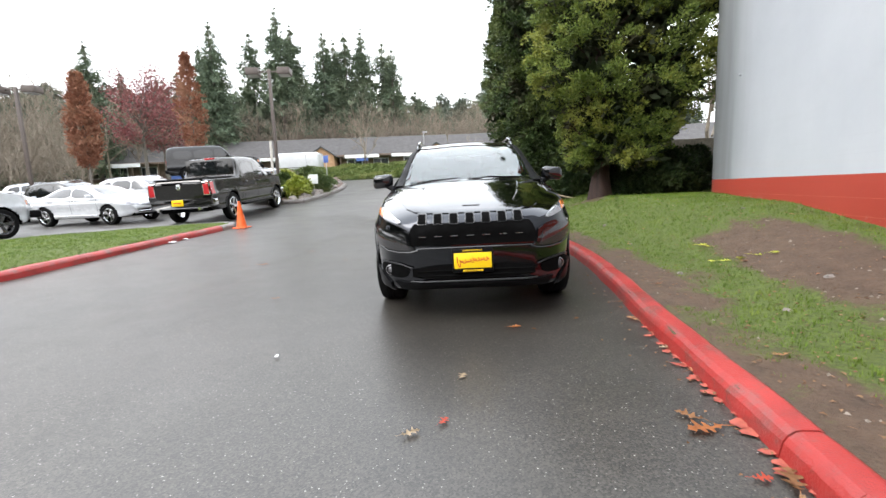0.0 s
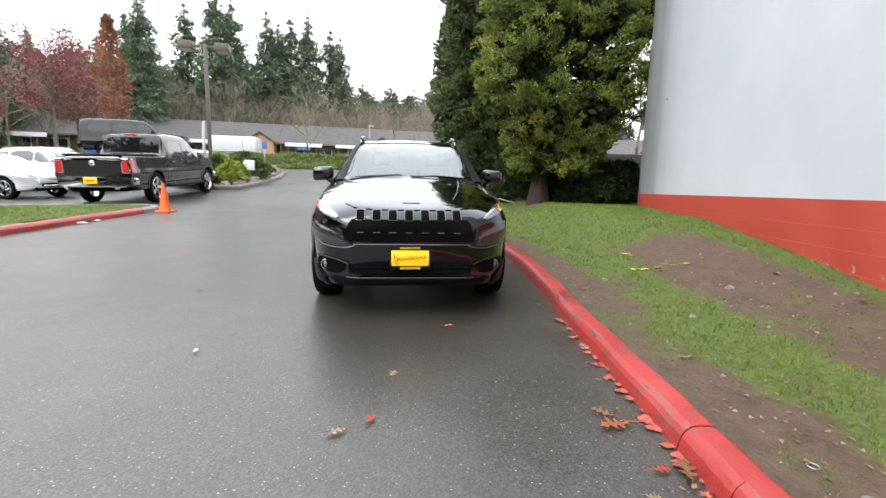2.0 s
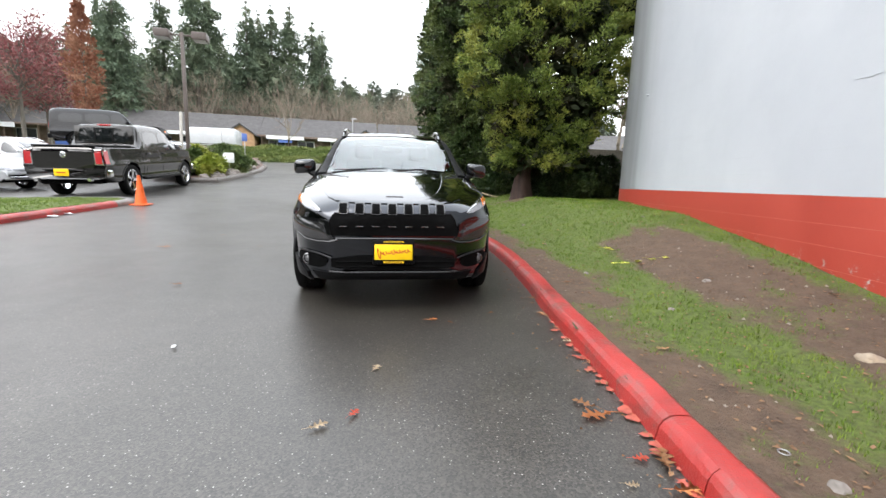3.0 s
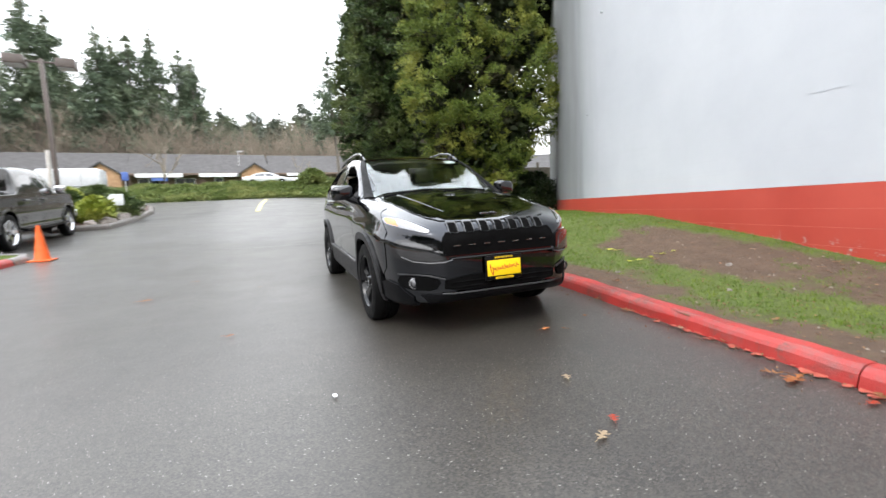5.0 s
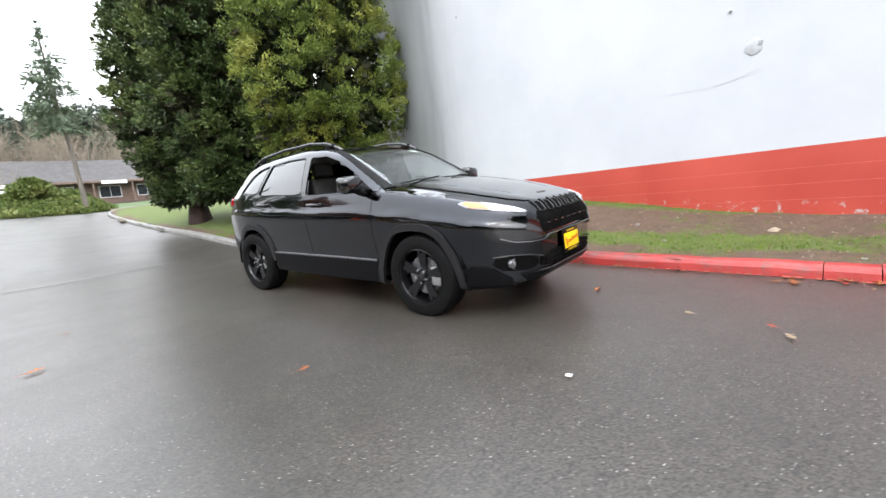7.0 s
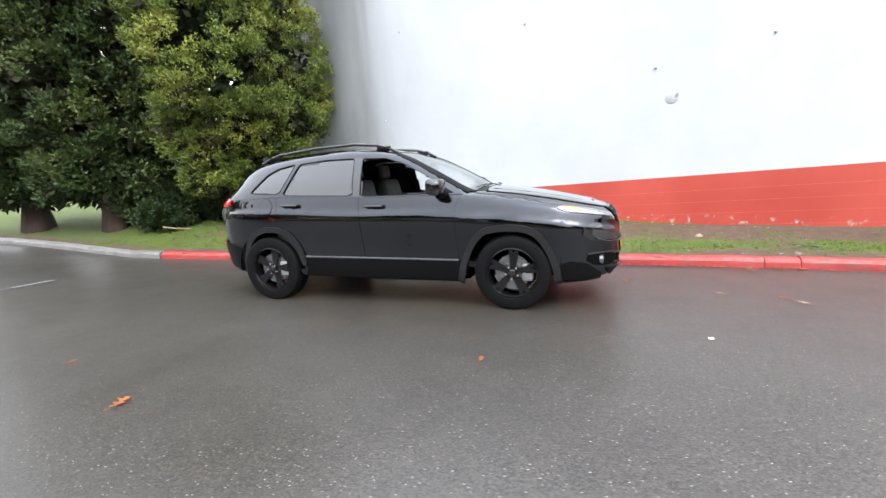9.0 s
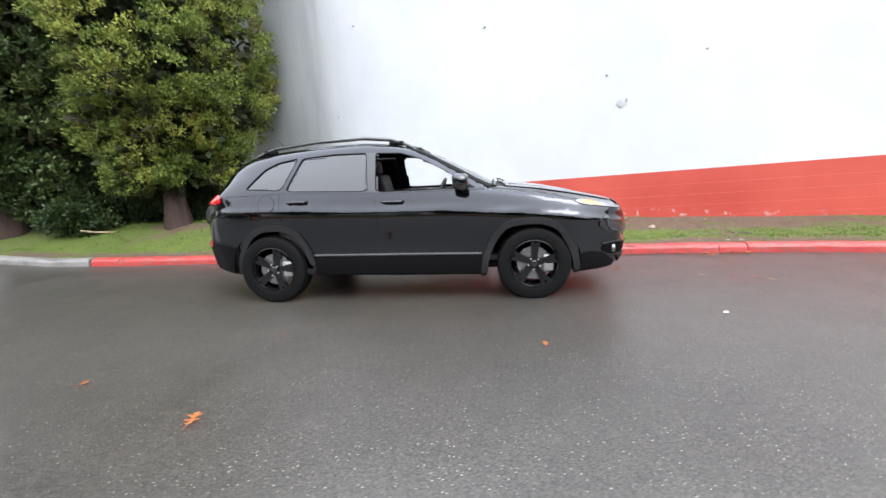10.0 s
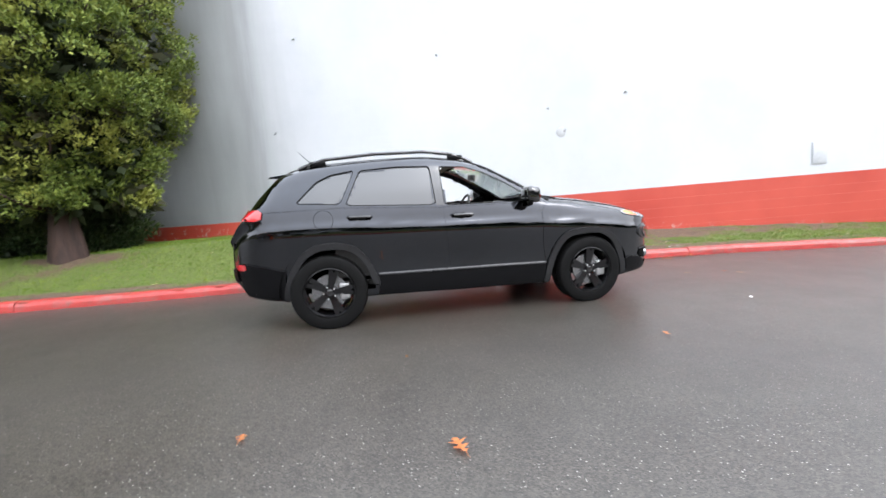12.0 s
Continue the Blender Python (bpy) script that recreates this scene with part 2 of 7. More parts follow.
CLEAR_GLASS = m_glass("windscreen_glass", (0.80, 0.88, 0.86), 1.0)
TINT_GLASS = plain("privacy_glass", (0.006, 0.007, 0.008), 0.03, 0.0, 5, 0.3, Specular_IOR_Level=0.5, Coat_Weight=1.0, Coat_Roughness=0.01)


# ---- building aids ----
def terrace(x, y):
    """The parking row behind the pickup stands about a metre higher."""
    ease = lambda t: min(1.0, max(0.0, t)) ** 2 * (3 - 2 * min(1.0, max(0.0, t)))
    return 1.1 * ease((-x - 15.5) / 3.5) * ease((y - 17.0) / 4.0) * (1 - ease((-x - 25.0) / 3.0)) * (1 - ease((y - 27.0) / 6.0))


def ground(x, y):
    """Height of the paved lot: level courses of the wall show that it climbs away from the start of the walk."""
    return 0.033 * min(37.0, max(-40.0, y)) + 0.04 * min(4.0, max(0.0, -x - 4.5)) + 0.05 * min(24.0, max(0.0, y - 13.0)) + 0.07 * min(24.0, max(0.0, y - 40.0)) + terrace(x, y)


SLOPE = math.degrees(math.atan(0.033))


def mesh_of(name, bm, material, smooth=40):
    me = bpy.data.meshes.new(name)
    bmesh.ops.recalc_face_normals(bm, faces=bm.faces)
    bm.to_mesh(me)
    bm.free()
    for m in material if isinstance(material, (list, tuple)) else (material,):
        me.materials.append(m)
    if smooth:
        me.shade_smooth()
        if smooth < 180:
            me.set_sharp_from_angle(angle=radians(smooth))
    return me


def part(name, bm, material, parent=None, label="", smooth=40, at=None):
    ob = new(name, mesh_of(name, bm, material, smooth) if isinstance(bm, bmesh.types.BMesh) else bm)
    if parent is not None:
        ob.parent = parent
    if at is not None:
        ob.matrix_basis = at
    if label:
        ob["label"] = label
    return ob


def thing(name, at, label, category, group="", kind=""):
    ob = new(name)
    ob.matrix_basis = at
    return tagged(ob, label, category, group, kind)


def bm_box(size, at=None, bevel=0.0, seg=2, bm=None):
    bm = bm or bmesh.new()
    m = (at or Matrix()) @ Matrix.Diagonal((*size, 1))
    r = bmesh.ops.create_cube(bm, size=1, matrix=m)
    if bevel:
        edges = list({e for v in r["verts"] for e in v.link_edges})
        bmesh.ops.bevel(bm, geom=edges, offset=bevel, segments=seg, affect="EDGES", profile=0.5)
    return bm


def bm_cyl(r0, r1, h, at=None, seg=20, bm=None, caps=True, bevel=0.0):
    bm = bm or bmesh.new()
    r = bmesh.ops.create_cone(bm, cap_ends=caps, segments=seg, radius1=r0, radius2=r1, depth=h, matrix=(at or Matrix()) @ pose(0, 0, h / 2))
    if bevel:
        edges = [e for e in {e for v in r["verts"] for e in v.link_edges} if len(e.link_faces) == 2 and e.calc_face_angle(0) > 0.8]
        bmesh.ops.bevel(bm, geom=edges, offset=bevel, segments=2, affect="EDGES")
    return bm


def bm_spin(profile, seg=32, bm=None, at=None, closed=False):
    """A solid of revolution about local y from (radius, y) pairs."""
    bm = bm or bmesh.new()
    m = at or Matrix()
    rings = [[bm.verts.new(m @ Vector((r * math.cos(a), y, r * math.sin(a)))) for r, y in profile] for a in [2 * math.pi * i / seg for i in range(seg)]]
    n = len(profile)
    for i in range(seg):
        a, b = rings[i], rings[(i + 1) % seg]
        for j in range(n if closed else n - 1):
            k = (j + 1) % n
            bm.faces.new((a[j], a[k], b[k], b[j]))
    return bm


def bm_tube(points, radius, seg=8, bm=None, taper=None):
    """A tube through points; taper: radius at the end."""
    bm = bm or bmesh.new()
    pts = [Vector(p) for p in points]
    rings = []
    for i, p in enumerate(pts):
        d = (pts[min(i + 1, len(pts) - 1)] - pts[max(i - 1, 0)]).normalized()
        side = d.cross(Vector((0, 0, 1)))
        side = side.normalized() if side.length > 0.05 else Vector((1, 0, 0))
        up = side.cross(d)
        r = radius if taper is None else radius + (taper - radius) * i / (len(pts) - 1)
        rings.append([bm.verts.new(p + r * (math.cos(a) * side + math.sin(a) * up)) for a in [2 * math.pi * k / seg for k in range(seg)]])
    for a, b in zip(rings, rings[1:]):
        for k in range(seg):
            bm.faces.new((a[k], a[(k + 1) % seg], b[(k + 1) % seg], b[k]))
    bm.faces.new(rings[0]), bm.faces.new(rings[-1][::-1])
    return bm


def bm_prism(outline, depth, at=None, bevel=0.0, bm=None):
    """An outline in local x, z pushed along local y by depth, both ways alike."""
    bm = bm or bmesh.new()
    m = at or Matrix()
    lo = [bm.verts.new(m @ Vector((x, -depth / 2, z))) for x, z in outline]
    hi = [bm.verts.new(m @ Vector((x, depth / 2, z))) for x, z in outline]
    n = len(outline)
    faces = [bm.faces.new(lo), bm.faces.new(hi[::-1])] + [bm.faces.new((lo[i], hi[i], hi[(i + 1) % n], lo[(i + 1) % n])) for i in range(n)]
    if bevel:
        rim = list({e for f in faces[:2] for e in f.edges})
        bmesh.ops.bevel(bm, geom=rim, offset=bevel, segments=2, affect="EDGES")
    return bm


def quick(name, verts, faces, material):
    """A mesh from arrays, for what has very many small pieces."""
    me = bpy.data.meshes.new(name)
    me.from_pydata(verts, [], faces)
    for m in material if isinstance(material, (list, tuple)) else (material,):
        me.materials.append(m)
    return me


def curve(*pairs):
    """A smooth curve through (x, value) pairs in rising x."""
    xs, ys = [p[0] for p in pairs], [p[1] for p in pairs]
    n = len(xs)
    d = [(ys[i + 1] - ys[i]) / (xs[i + 1] - xs[i]) for i in range(n - 1)]
    t = [d[0]] + [0.0 if d[i - 1] * d[i] <= 0 else 2 * d[i - 1] * d[i] / (d[i - 1] + d[i]) for i in range(1, n - 1)] + [d[-1]]

    def f(x):
        x = min(max(x, xs[0]), xs[-1])
        i = 0
        while i < n - 2 and x > xs[i + 1]:
            i += 1
        h = xs[i + 1] - xs[i]
        s = (x - xs[i]) / h
        return ((1 + 2 * s) * (1 - s) ** 2 * ys[i] + s * (1 - s) ** 2 * h * t[i] + s * s * (3 - 2 * s) * ys[i + 1] + s * s * (s - 1) * h * t[i + 1])

    return f


def inside(x, y, pts):
    odd = False
    for (ax, ay), (bx, by) in zip(pts, pts[1:] + pts[:1]):
        if (ay > y) != (by > y) and x < (bx - ax) * (y - ay) / (by - ay) + ax:
            odd = not odd
    return odd



# ---- the lot ----
def smooth01(t):
    t = min(1.0, max(0.0, t))
    return t * t * (3 - 2 * t)


def sheet(name, xs, ys, height, material, keep=None, mask=None):
    """A ground sheet over a grid of xs and ys; mask: a value of each vertex, for its material."""
    verts = [(x, y, height(x, y)) for y in ys for x in xs]
    n = len(xs)
    faces = [(j * n + i, j * n + i + 1, (j + 1) * n + i + 1, (j + 1) * n + i) for j in range(len(ys) - 1) for i in range(n - 1)
             if keep is None or keep((xs[i] + xs[i + 1]) / 2, (ys[j] + ys[j + 1]) / 2)]
    me = quick(name, verts, faces, material)
    me.shade_smooth()
    if mask:
        a = me.attributes.new("turf", "FLOAT", "POINT")
        a.data.foreach_set("value", [mask(v[0], v[1]) for v in verts])
    return new(name, me)


def spread_steps(lo, hi, fine_lo, fine_hi, fine, grow=1.25):
    out = [fine_lo + i * fine for i in range(int((fine_hi - fine_lo) / fine) + 1)]
    step = fine
    while out[0] > lo:
        step *= grow
        out.insert(0, out[0] - step)
    step = fine
    while out[-1] < hi:
        step *= grow
        out.append(out[-1] + step)
    return out


tagged(sheet("ground", spread_steps(-900, 900, -24, 10, 0.5), spread_steps(-900, 900, -8, 66, 0.5), lambda x, y: ground(x, y) + 0.003 * noise.noise((x * 0.4, y * 0.4, 0)), ASPHALT),
       "wet dark asphalt with pale grit and puddled sheen", "ground", kind="structure")

KERB_X = curve((-40.0, 1.35), (-6.0, 1.27), (0.0, 1.19), (1.2, 1.16), (2.3, 1.04), (3.0, 0.94), (3.7, 0.83), (4.7, 0.71), (6.1, 0.50), (9.1, -0.31), (10.3, -0.58), (12.1, -0.92), (13.7, -1.15), (16.0, -1.42), (19.0, -1.95), (26.0, -2.75), (31.0, -3.05), (34.5, -2.75), (36.5, -1.9))


def strip_solid(bm, pts, profile, bevel=0.0):
    """A solid drawn along ground points (x, y, z); profile: (outwards, up) pairs."""
    rings = []
    for i, p in enumerate(pts):
        a, b = Vector(pts[max(i - 1, 0)]), Vector(pts[min(i + 1, len(pts) - 1)])
        d = (b - a).normalized()
        side = Vector((d.y, -d.x, 0)).normalized()
        rings.append([bm.verts.new(Vector(p) + side * u + Vector((0, 0, w))) for u, w in profile])
    n = len(profile)
    for a, b in zip(rings, rings[1:]):
        for k in range(n):
            bm.faces.new((a[k], a[(k + 1) % n], b[(k + 1) % n], b[k]))
    bm.faces.new(rings[0][::-1]), bm.faces.new(rings[-1])
    return bm


def kerb_run(owner, line, length, profile, material, name="kerb_stone", gap=0.004, wob=0.006):
    """Kerb stones end to end along a line of (x, y) points."""
    pts = [Vector(p) for p in line]
    dist = [0.0]
    for a, b in zip(pts, pts[1:]):
        dist.append(dist[-1] + (b - a).length)

    def at(s):
        s = min(max(s, 0), dist[-1])
        k = 0
        while k < len(dist) - 2 and s > dist[k + 1]:
            k += 1
        return pts[k].lerp(pts[k + 1], (s - dist[k]) / (dist[k + 1] - dist[k]))

    s = 0.0
    rnd = random.Random(3)
    while s < dist[-1] - 0.2:
        e = min(dist[-1], s + length * rnd.uniform(0.92, 1.08))
        m = max(3, int((e - s) / 0.11))
        run = []
        lift = rnd.uniform(-wob, wob)
        for k in range(m + 1):
            q = at(s + gap + (e - s - 2 * gap) * k / m)
            run.append((q.x, q.y, ground(q.x, q.y) + lift))
        bm = strip_solid(bmesh.new(), run, profile)
        bm.verts.index_update()
        for v in bm.verts:
            v.co += Vector((noise.noise(v.co * 3.1), noise.noise(v.co * 2.7 + Vector((5, 0, 0))), noise.noise(v.co * 3.3 + Vector((0, 9, 0))))) * 0.009 + Vector((noise.noise(v.co * 11.0), 0, noise.noise(v.co * 12.0 + Vector((4, 0, 0))))) * 0.004
        count = len(profile)
        front = [0.06 < w < 0.122 and abs(u) < 0.06 for u, w in profile]
        worn = [1.0 if front[v.index % count] else 0.0 for v in bm.verts]
        stone = part(name, bm, material, owner, smooth=18)
        stone.data.attributes.new("edge", "FLOAT", "POINT").data.foreach_set("value", worn)
        s = e


KERB_PROFILE = [(-0.030, -0.15), (-0.024, 0.0), (-0.012, 0.072), (0.004, 0.098), (0.032, 0.120), (0.060, 0.126), (0.125, 0.127), (0.146, 0.118), (0.152, 0.098), (0.152, -0.15)]
red_kerb = thing("kerb", pose(0, 0, 0), "red-painted concrete kerb, scuffed, along the lawn", "kerb", kind="structure")
ys = [-9 + 0.25 * i for i in range(85)]
kerb_run(red_kerb, [(KERB_X(y), y) for y in ys if y < 2.2] + [(KERB_X(2.28), 2.28)], 2.82, KERB_PROFILE, RED_KERB)
kerb_run(red_kerb, [(KERB_X(y), y) for y in [2.28 + 0.2 * i for i in range(50)] if y < 12.15], 3.2, KERB_PROFILE, RED_KERB)
grey_kerb = thing("kerb", pose(0, 0, 0), "bare grey concrete kerb round the lawn's end", "kerb", kind="structure")
kerb_run(grey_kerb, [(KERB_X(y), y) for y in [12.13 + 0.5 * i for i in range(50)] if y < 36.6] + [(-0.6, 37.6), (1.5, 38.6), (5.0, 39.5), (12.0, 40.5)], 3.0, KERB_PROFILE, GREY_KERB)

LAWN_RISE = curve((-12.0, 0.03), (-4.0, 0.06), (0.0, 0.14), (2.4, 0.14), (4.0, 0.20), (5.0, 0.30), (6.2, 0.39), (7.5, 0.47), (10.0, 0.46), (13.0, 0.34), (16.0, 0.28), (20.0, 0.2), (36.0, 0.08))


def lawn_z(x, y):
    d = x - KERB_X(y) - 0.15
    bumps = 0.018 * noise.noise((x * 1.7, y * 1.7, 3)) + 0.008 * noise.noise((x * 6, y * 6, 1))
    return ground(x, y) + 0.112 + LAWN_RISE(y) * smooth01((d - 0.6) / 1.7) + bumps * smooth01(d / 0.4)


def turf(x, y):
    """Where the lawn is grown over (1) and where bare (0)."""
    d = x - KERB_X(y) - 0.15
    band = 0.10 + 0.62 * smooth01((d - 0.36) / 0.22) - 0.62 * smooth01((d - 1.0) / 0.3) * smooth01((7.2 - y) / 1.2) + 0.62 * smooth01((d - 1.95) / 0.4)
    if y < 1.5:
        band += 0.3 * smooth01((1.5 - y) / 2.0)
    far = smooth01((y - 6.0) / 2.0) * 0.22
    rough = 0.36 * noise.noise((x * 1.1, y * 0.7, 7)) + 0.42 * noise.noise((x * 3.1, y * 2.3, 2)) + 0.30 * noise.noise((x * 8, y * 8, 4))
    under = 0.8 * math.exp(-((x - 1.3) ** 2 + (y - 12.4) ** 2) / 1.4)
    return band + far + rough - under + 0.12


def m_lawn():
    n = Nodes("lawn", (0.1, 0.1, 0.05), 0.9)
    a = n.t.nodes.new("ShaderNodeAttribute")
    a.attribute_name = "turf"
    fine, mid = n.noise(45, 5, 0.7), n.noise(7, 5, 0.65)
    edge = n.maths("ADD", a.outputs["Fac"], n.maths("MULTIPLY", n.maths("SUBTRACT", n.noise(16, 5, 0.7), 0.5), 0.9))
    earth = n.mix(n.ramp(mid, (0.3, 0), (0.7, 1)), (0.047, 0.025, 0.014), (0.112, 0.066, 0.039))
    earth = n.mix(n.ramp(fine, (0.35, 0), (0.7, 0.5)), earth, (0.15, 0.108, 0.074))
    green = n.mix(n.ramp(n.noise(30, 4), (0.35, 0), (0.65, 1)), (0.050, 0.078, 0.010), (0.100, 0.140, 0.020))
    n.to("Base Color", n.mix(n.ramp(edge, (0.36, 0), (0.72, 0.92)), earth, green))
    n.bump(n.maths("ADD", fine, mid), 0.9, 0.03)
    return n.mat


LAWN = m_lawn()


def wall_line(y):
    """The wall's face: straight, then bending away past its end."""
    return 3.34 if y < 10.2 else 3.34 + (0.13 * (y - 10.2) ** 2 if y < 11.6 else 0.255 + 0.40 * (y - 11.6))


tagged(sheet("lawn", spread_steps(-3.2, 30, -1.4, 3.4, 0.12, 1.3), spread_steps(-40, 38, -6, 14, 0.12, 1.15), lawn_z, LAWN,
             lambda x, y: x > KERB_X(y) + 0.06 and (x < wall_line(y) + 0.3 or y > 12.5) and y < 36, turf),
       "patchy winter lawn with bare brown soil", "lawn", kind="structure")

# grass blades where the lawn is grown over
GRASS = m_leaf("grass_blades", (0.052, 0.100, 0.007), (0.112, 0.182, 0.015), (0.150, 0.200, 0.024), 2.5, 0.6)


def blades(name, count, x0, x1, y0, y1, height, ok, tall, label):
    rnd = np.random.RandomState(11)
    verts, faces = [], []
    for _ in range(count):
        x, y = rnd.uniform(x0, x1), rnd.uniform(y0, y1)
        v = ok(x, y)
        if v + rnd.uniform(-0.22, 0.22) <= 0.5:
            continue
        z = height(x, y)
        for _ in range(4):
            a, lean, h = rnd.uniform(0, 6.3), rnd.uniform(0.1, 0.8), tall * rnd.uniform(0.5, 1.2) * min(1.0, 0.5 + v * 0.6)
            bx, by = x + rnd.uniform(-0.03, 0.03), y + rnd.uniform(-0.03, 0.03)
            c, s = math.cos(a), math.sin(a)
            k = len(verts)
            verts += [(bx - 0.004 * s, by + 0.004 * c, z - 0.01), (bx + 0.004 * s, by - 0.004 * c, z - 0.01), (bx + c * lean * h, by + s * lean * h, z + h)]
            faces.append((k, k + 1, k + 2))
    return tagged(new(name, quick(name, verts, faces, GRASS)), label, "grass", kind="stuff")


blades("grass", 40000, -1.3, 3.4, -4, 15, lawn_z, lambda x, y: turf(x, y) if KERB_X(y) + 0.18 < x < wall_line(y) else 0, 0.030, "short wet green grass on the lawn")
rnd = np.random.RandomState(4)
verts, faces = [], []
for _ in range(900):
    x, y = rnd.uniform(0.2, 3.3), rnd.uniform(-3, 11)
    if x < KERB_X(y) + 0.2 or turf(x, y) > 0.55:
        continue
    z, r, a = lawn_z(x, y), rnd.uniform(0.006, 0.022), rnd.uniform(0, 6)
    k = len(verts)
    verts += [(x + r * math.cos(a + i * 2.1), y + r * math.sin(a + i * 2.1), z - 0.004) for i in range(3)] + [(x, y, z + r * rnd.uniform(0.4, 0.9))]
    faces += [(k, k + 1, k + 3), (k + 1, k + 2, k + 3), (k + 2, k, k + 3)]
tagged(new("gravel", quick("gravel", verts, faces, plain("soil_pebbles", (0.24, 0.20, 0.16), 0.8))), "small pebbles and crumbs on bare soil", "gravel", kind="stuff")


# ---- the big painted wall ----
def wall_run(bm, z0, z1, set_out=0.0, y0=-34.0):
    ys_ = [y0, -20.0, -10.0, -4.0, 0.0, 4.0, 8.0, 10.2] + [10.2 + 0.175 * i for i in range(1, 9)] + [13.5, 16.0, 20.0]
    face = [(wall_line(y) - set_out, y) for y in ys_]
    back = [(x + 0.30 + set_out, y) for x, y in face]
    lo = [[bm.verts.new((x, y, z)) for x, y in face + back[::-1]] for z in (z0, z1)]
    n = len(lo[0])
    for i in range(n):
        bm.faces.new((lo[0][i], lo[0][(i + 1) % n], lo[1][(i + 1) % n], lo[1][i]))
    bm.faces.new(lo[0][::-1]), bm.faces.new(lo[1])
    return bm


wall = thing("wall_east", pose(0, 0, 0), "tall windowless block wall, white paint over a red base", "wall", kind="structure")
part("wall_upper", wall_run(bmesh.new(), 1.20, 7.8), WHITE_WALL, wall, "weathered white paint, darker at its end", smooth=25)
zs = [-1.2, 0.14, 0.34, 0.54, 0.74, 0.94, 1.197]
for a, b in zip(zs, zs[1:]):
    bm = wall_run(bmesh.new(), a + 0.0025, b - 0.0025, 0.003)
    part("block_course", bm, RED_WALL, wall, smooth=25)
part("wall_core", wall_run(bmesh.new(), -1.2, 1.198, 0.0012), plain("faded_red_joint", (0.50, 0.13, 0.095), 0.6, 0.0, 6, 0.25), wall, smooth=25)
part("parapet_cap", wall_run(bmesh.new(), 7.802, 7.95, 0.04), STEEL, wall, smooth=25)
bm = bm_box((16.0, 54.0, 0.2), pose(11.9, -7.0, 7.55))
tagged(part("flat_roof", bm, DEEP, smooth=0), "flat roof behind the painted wall", "roof", kind="structure")
PATCH = plain("grey_patch_paint", (0.40, 0.41, 0.42), 0.6, 0.0, 14, 0.12)
STAIN_GREY = plain("filler_grey", (0.28, 0.285, 0.29), 0.7, 0.0, 30, 0.2)


def on_wall(y, z, out=0.0):
    return Matrix.Translation((wall_line(y) - out, y, z))


bm = bm_spin([(0.0, 0.008), (0.085, 0.008), (0.10, 0.002), (0.105, -0.01)], 18, at=on_wall(3.38, 2.545, 0.004) @ pose(0, 0, 0, 0, 0, 90))
for v in bm.verts:
    v.co += Vector((0, noise.noise(v.co * 9) * 0.02, noise.noise(v.co * 8 + Vector((3, 3, 3))) * 0.025))
p = part("round_patch", bm, PATCH, wall, "round grey filler patch")
part("patch_chip", bm_box((0.012, 0.05, 0.07), on_wall(3.30, 2.565, 0.008) @ pose(0, 0, 0, 20), 0.004), STAIN_GREY, p)
for y, z in ((1.98, 3.265), (9.5, 3.03), (5.9, 4.345), (8.87, 4.92), (3.62, 3.07)):
    part("wall_bolt", bm_spin([(0.0, 0.045), (0.016, 0.043), (0.02, 0.03), (0.022, 0.0), (0.045, -0.004), (0.045, -0.01)], 12, at=on_wall(y, z, 0.0) @ pose(0, 0, 0, 0, 0, 90)), WHITE_WALL, wall, "painted-over bolt stub")
part("cover_plate", bm_box((0.03, 0.30, 0.46), on_wall(-2.08, 1.65, 0.012), 0.008), plain("pale_plate_paint", (0.44, 0.455, 0.475), 0.55, 0.0, 14, 0.08), wall, "pale grey cover plate")
for y, z, ln, a in ((4.42, 2.19, 0.42, 1.0), (3.62, 2.185, 0.55, -6.0), (3.42, 2.24, 0.18, -8.0), (-2.4, 3.44, 0.16, 4), (-3.1, 2.30, 0.22, 0), (0.4, 3.1, 0.25, 2), (2.3, 3.7, 0.2, -3)):
    bm = bmesh.new()
    m = on_wall(y, z, 0.002) @ pose(0, 0, 0, a)
    for k in range(6):
        u = (k / 6 - 0.5) * ln
        bm_box((0.005, ln / 6 * 1.02, 0.0015 + 0.001 * (k % 2)), m @ pose(0, u, 0.006 * math.sin(k * 2.1 + y), math.degrees(0.12 * math.sin(k * 1.7))), 0.0, bm=bm)
    part("paint_crack", bm, WHITE_WALL, wall, smooth=0)
# ---- the lot's left side ----
LEFT_KERB = [(-6.9, -6.0), (-6.95, 0.0), (-7.05, 3.0), (-7.15, 4.6), (-7.42, 6.0), (-7.72, 7.6), (-7.98, 9.2), (-8.12, 9.95)]
left_kerb = thing("kerb", pose(0, 0, 0), "red-painted kerb edging the grass strip", "kerb", kind="structure")
MIRRORED = [(-u, w) for u, w in KERB_PROFILE][::-1]
kerb_run(left_kerb, LEFT_KERB[:-1] + [(-8.02, 9.4)], 3.0, MIRRORED, RED_KERB)
tip = thing("kerb", pose(0, 0, 0), "bare concrete kerb at the strip's tip", "kerb", kind="structure")
kerb_run(tip, [(-8.02, 9.42), (-8.12, 9.9), (-8.35, 10.25), (-8.75, 10.3), (-9.3, 10.05), (-10.6, 9.3), (-12.2, 8.2), (-13.0, 6.4), (-13.2, 2.0), (-13.2, -6.0)], 2.6, MIRRORED, GREY_KERB)
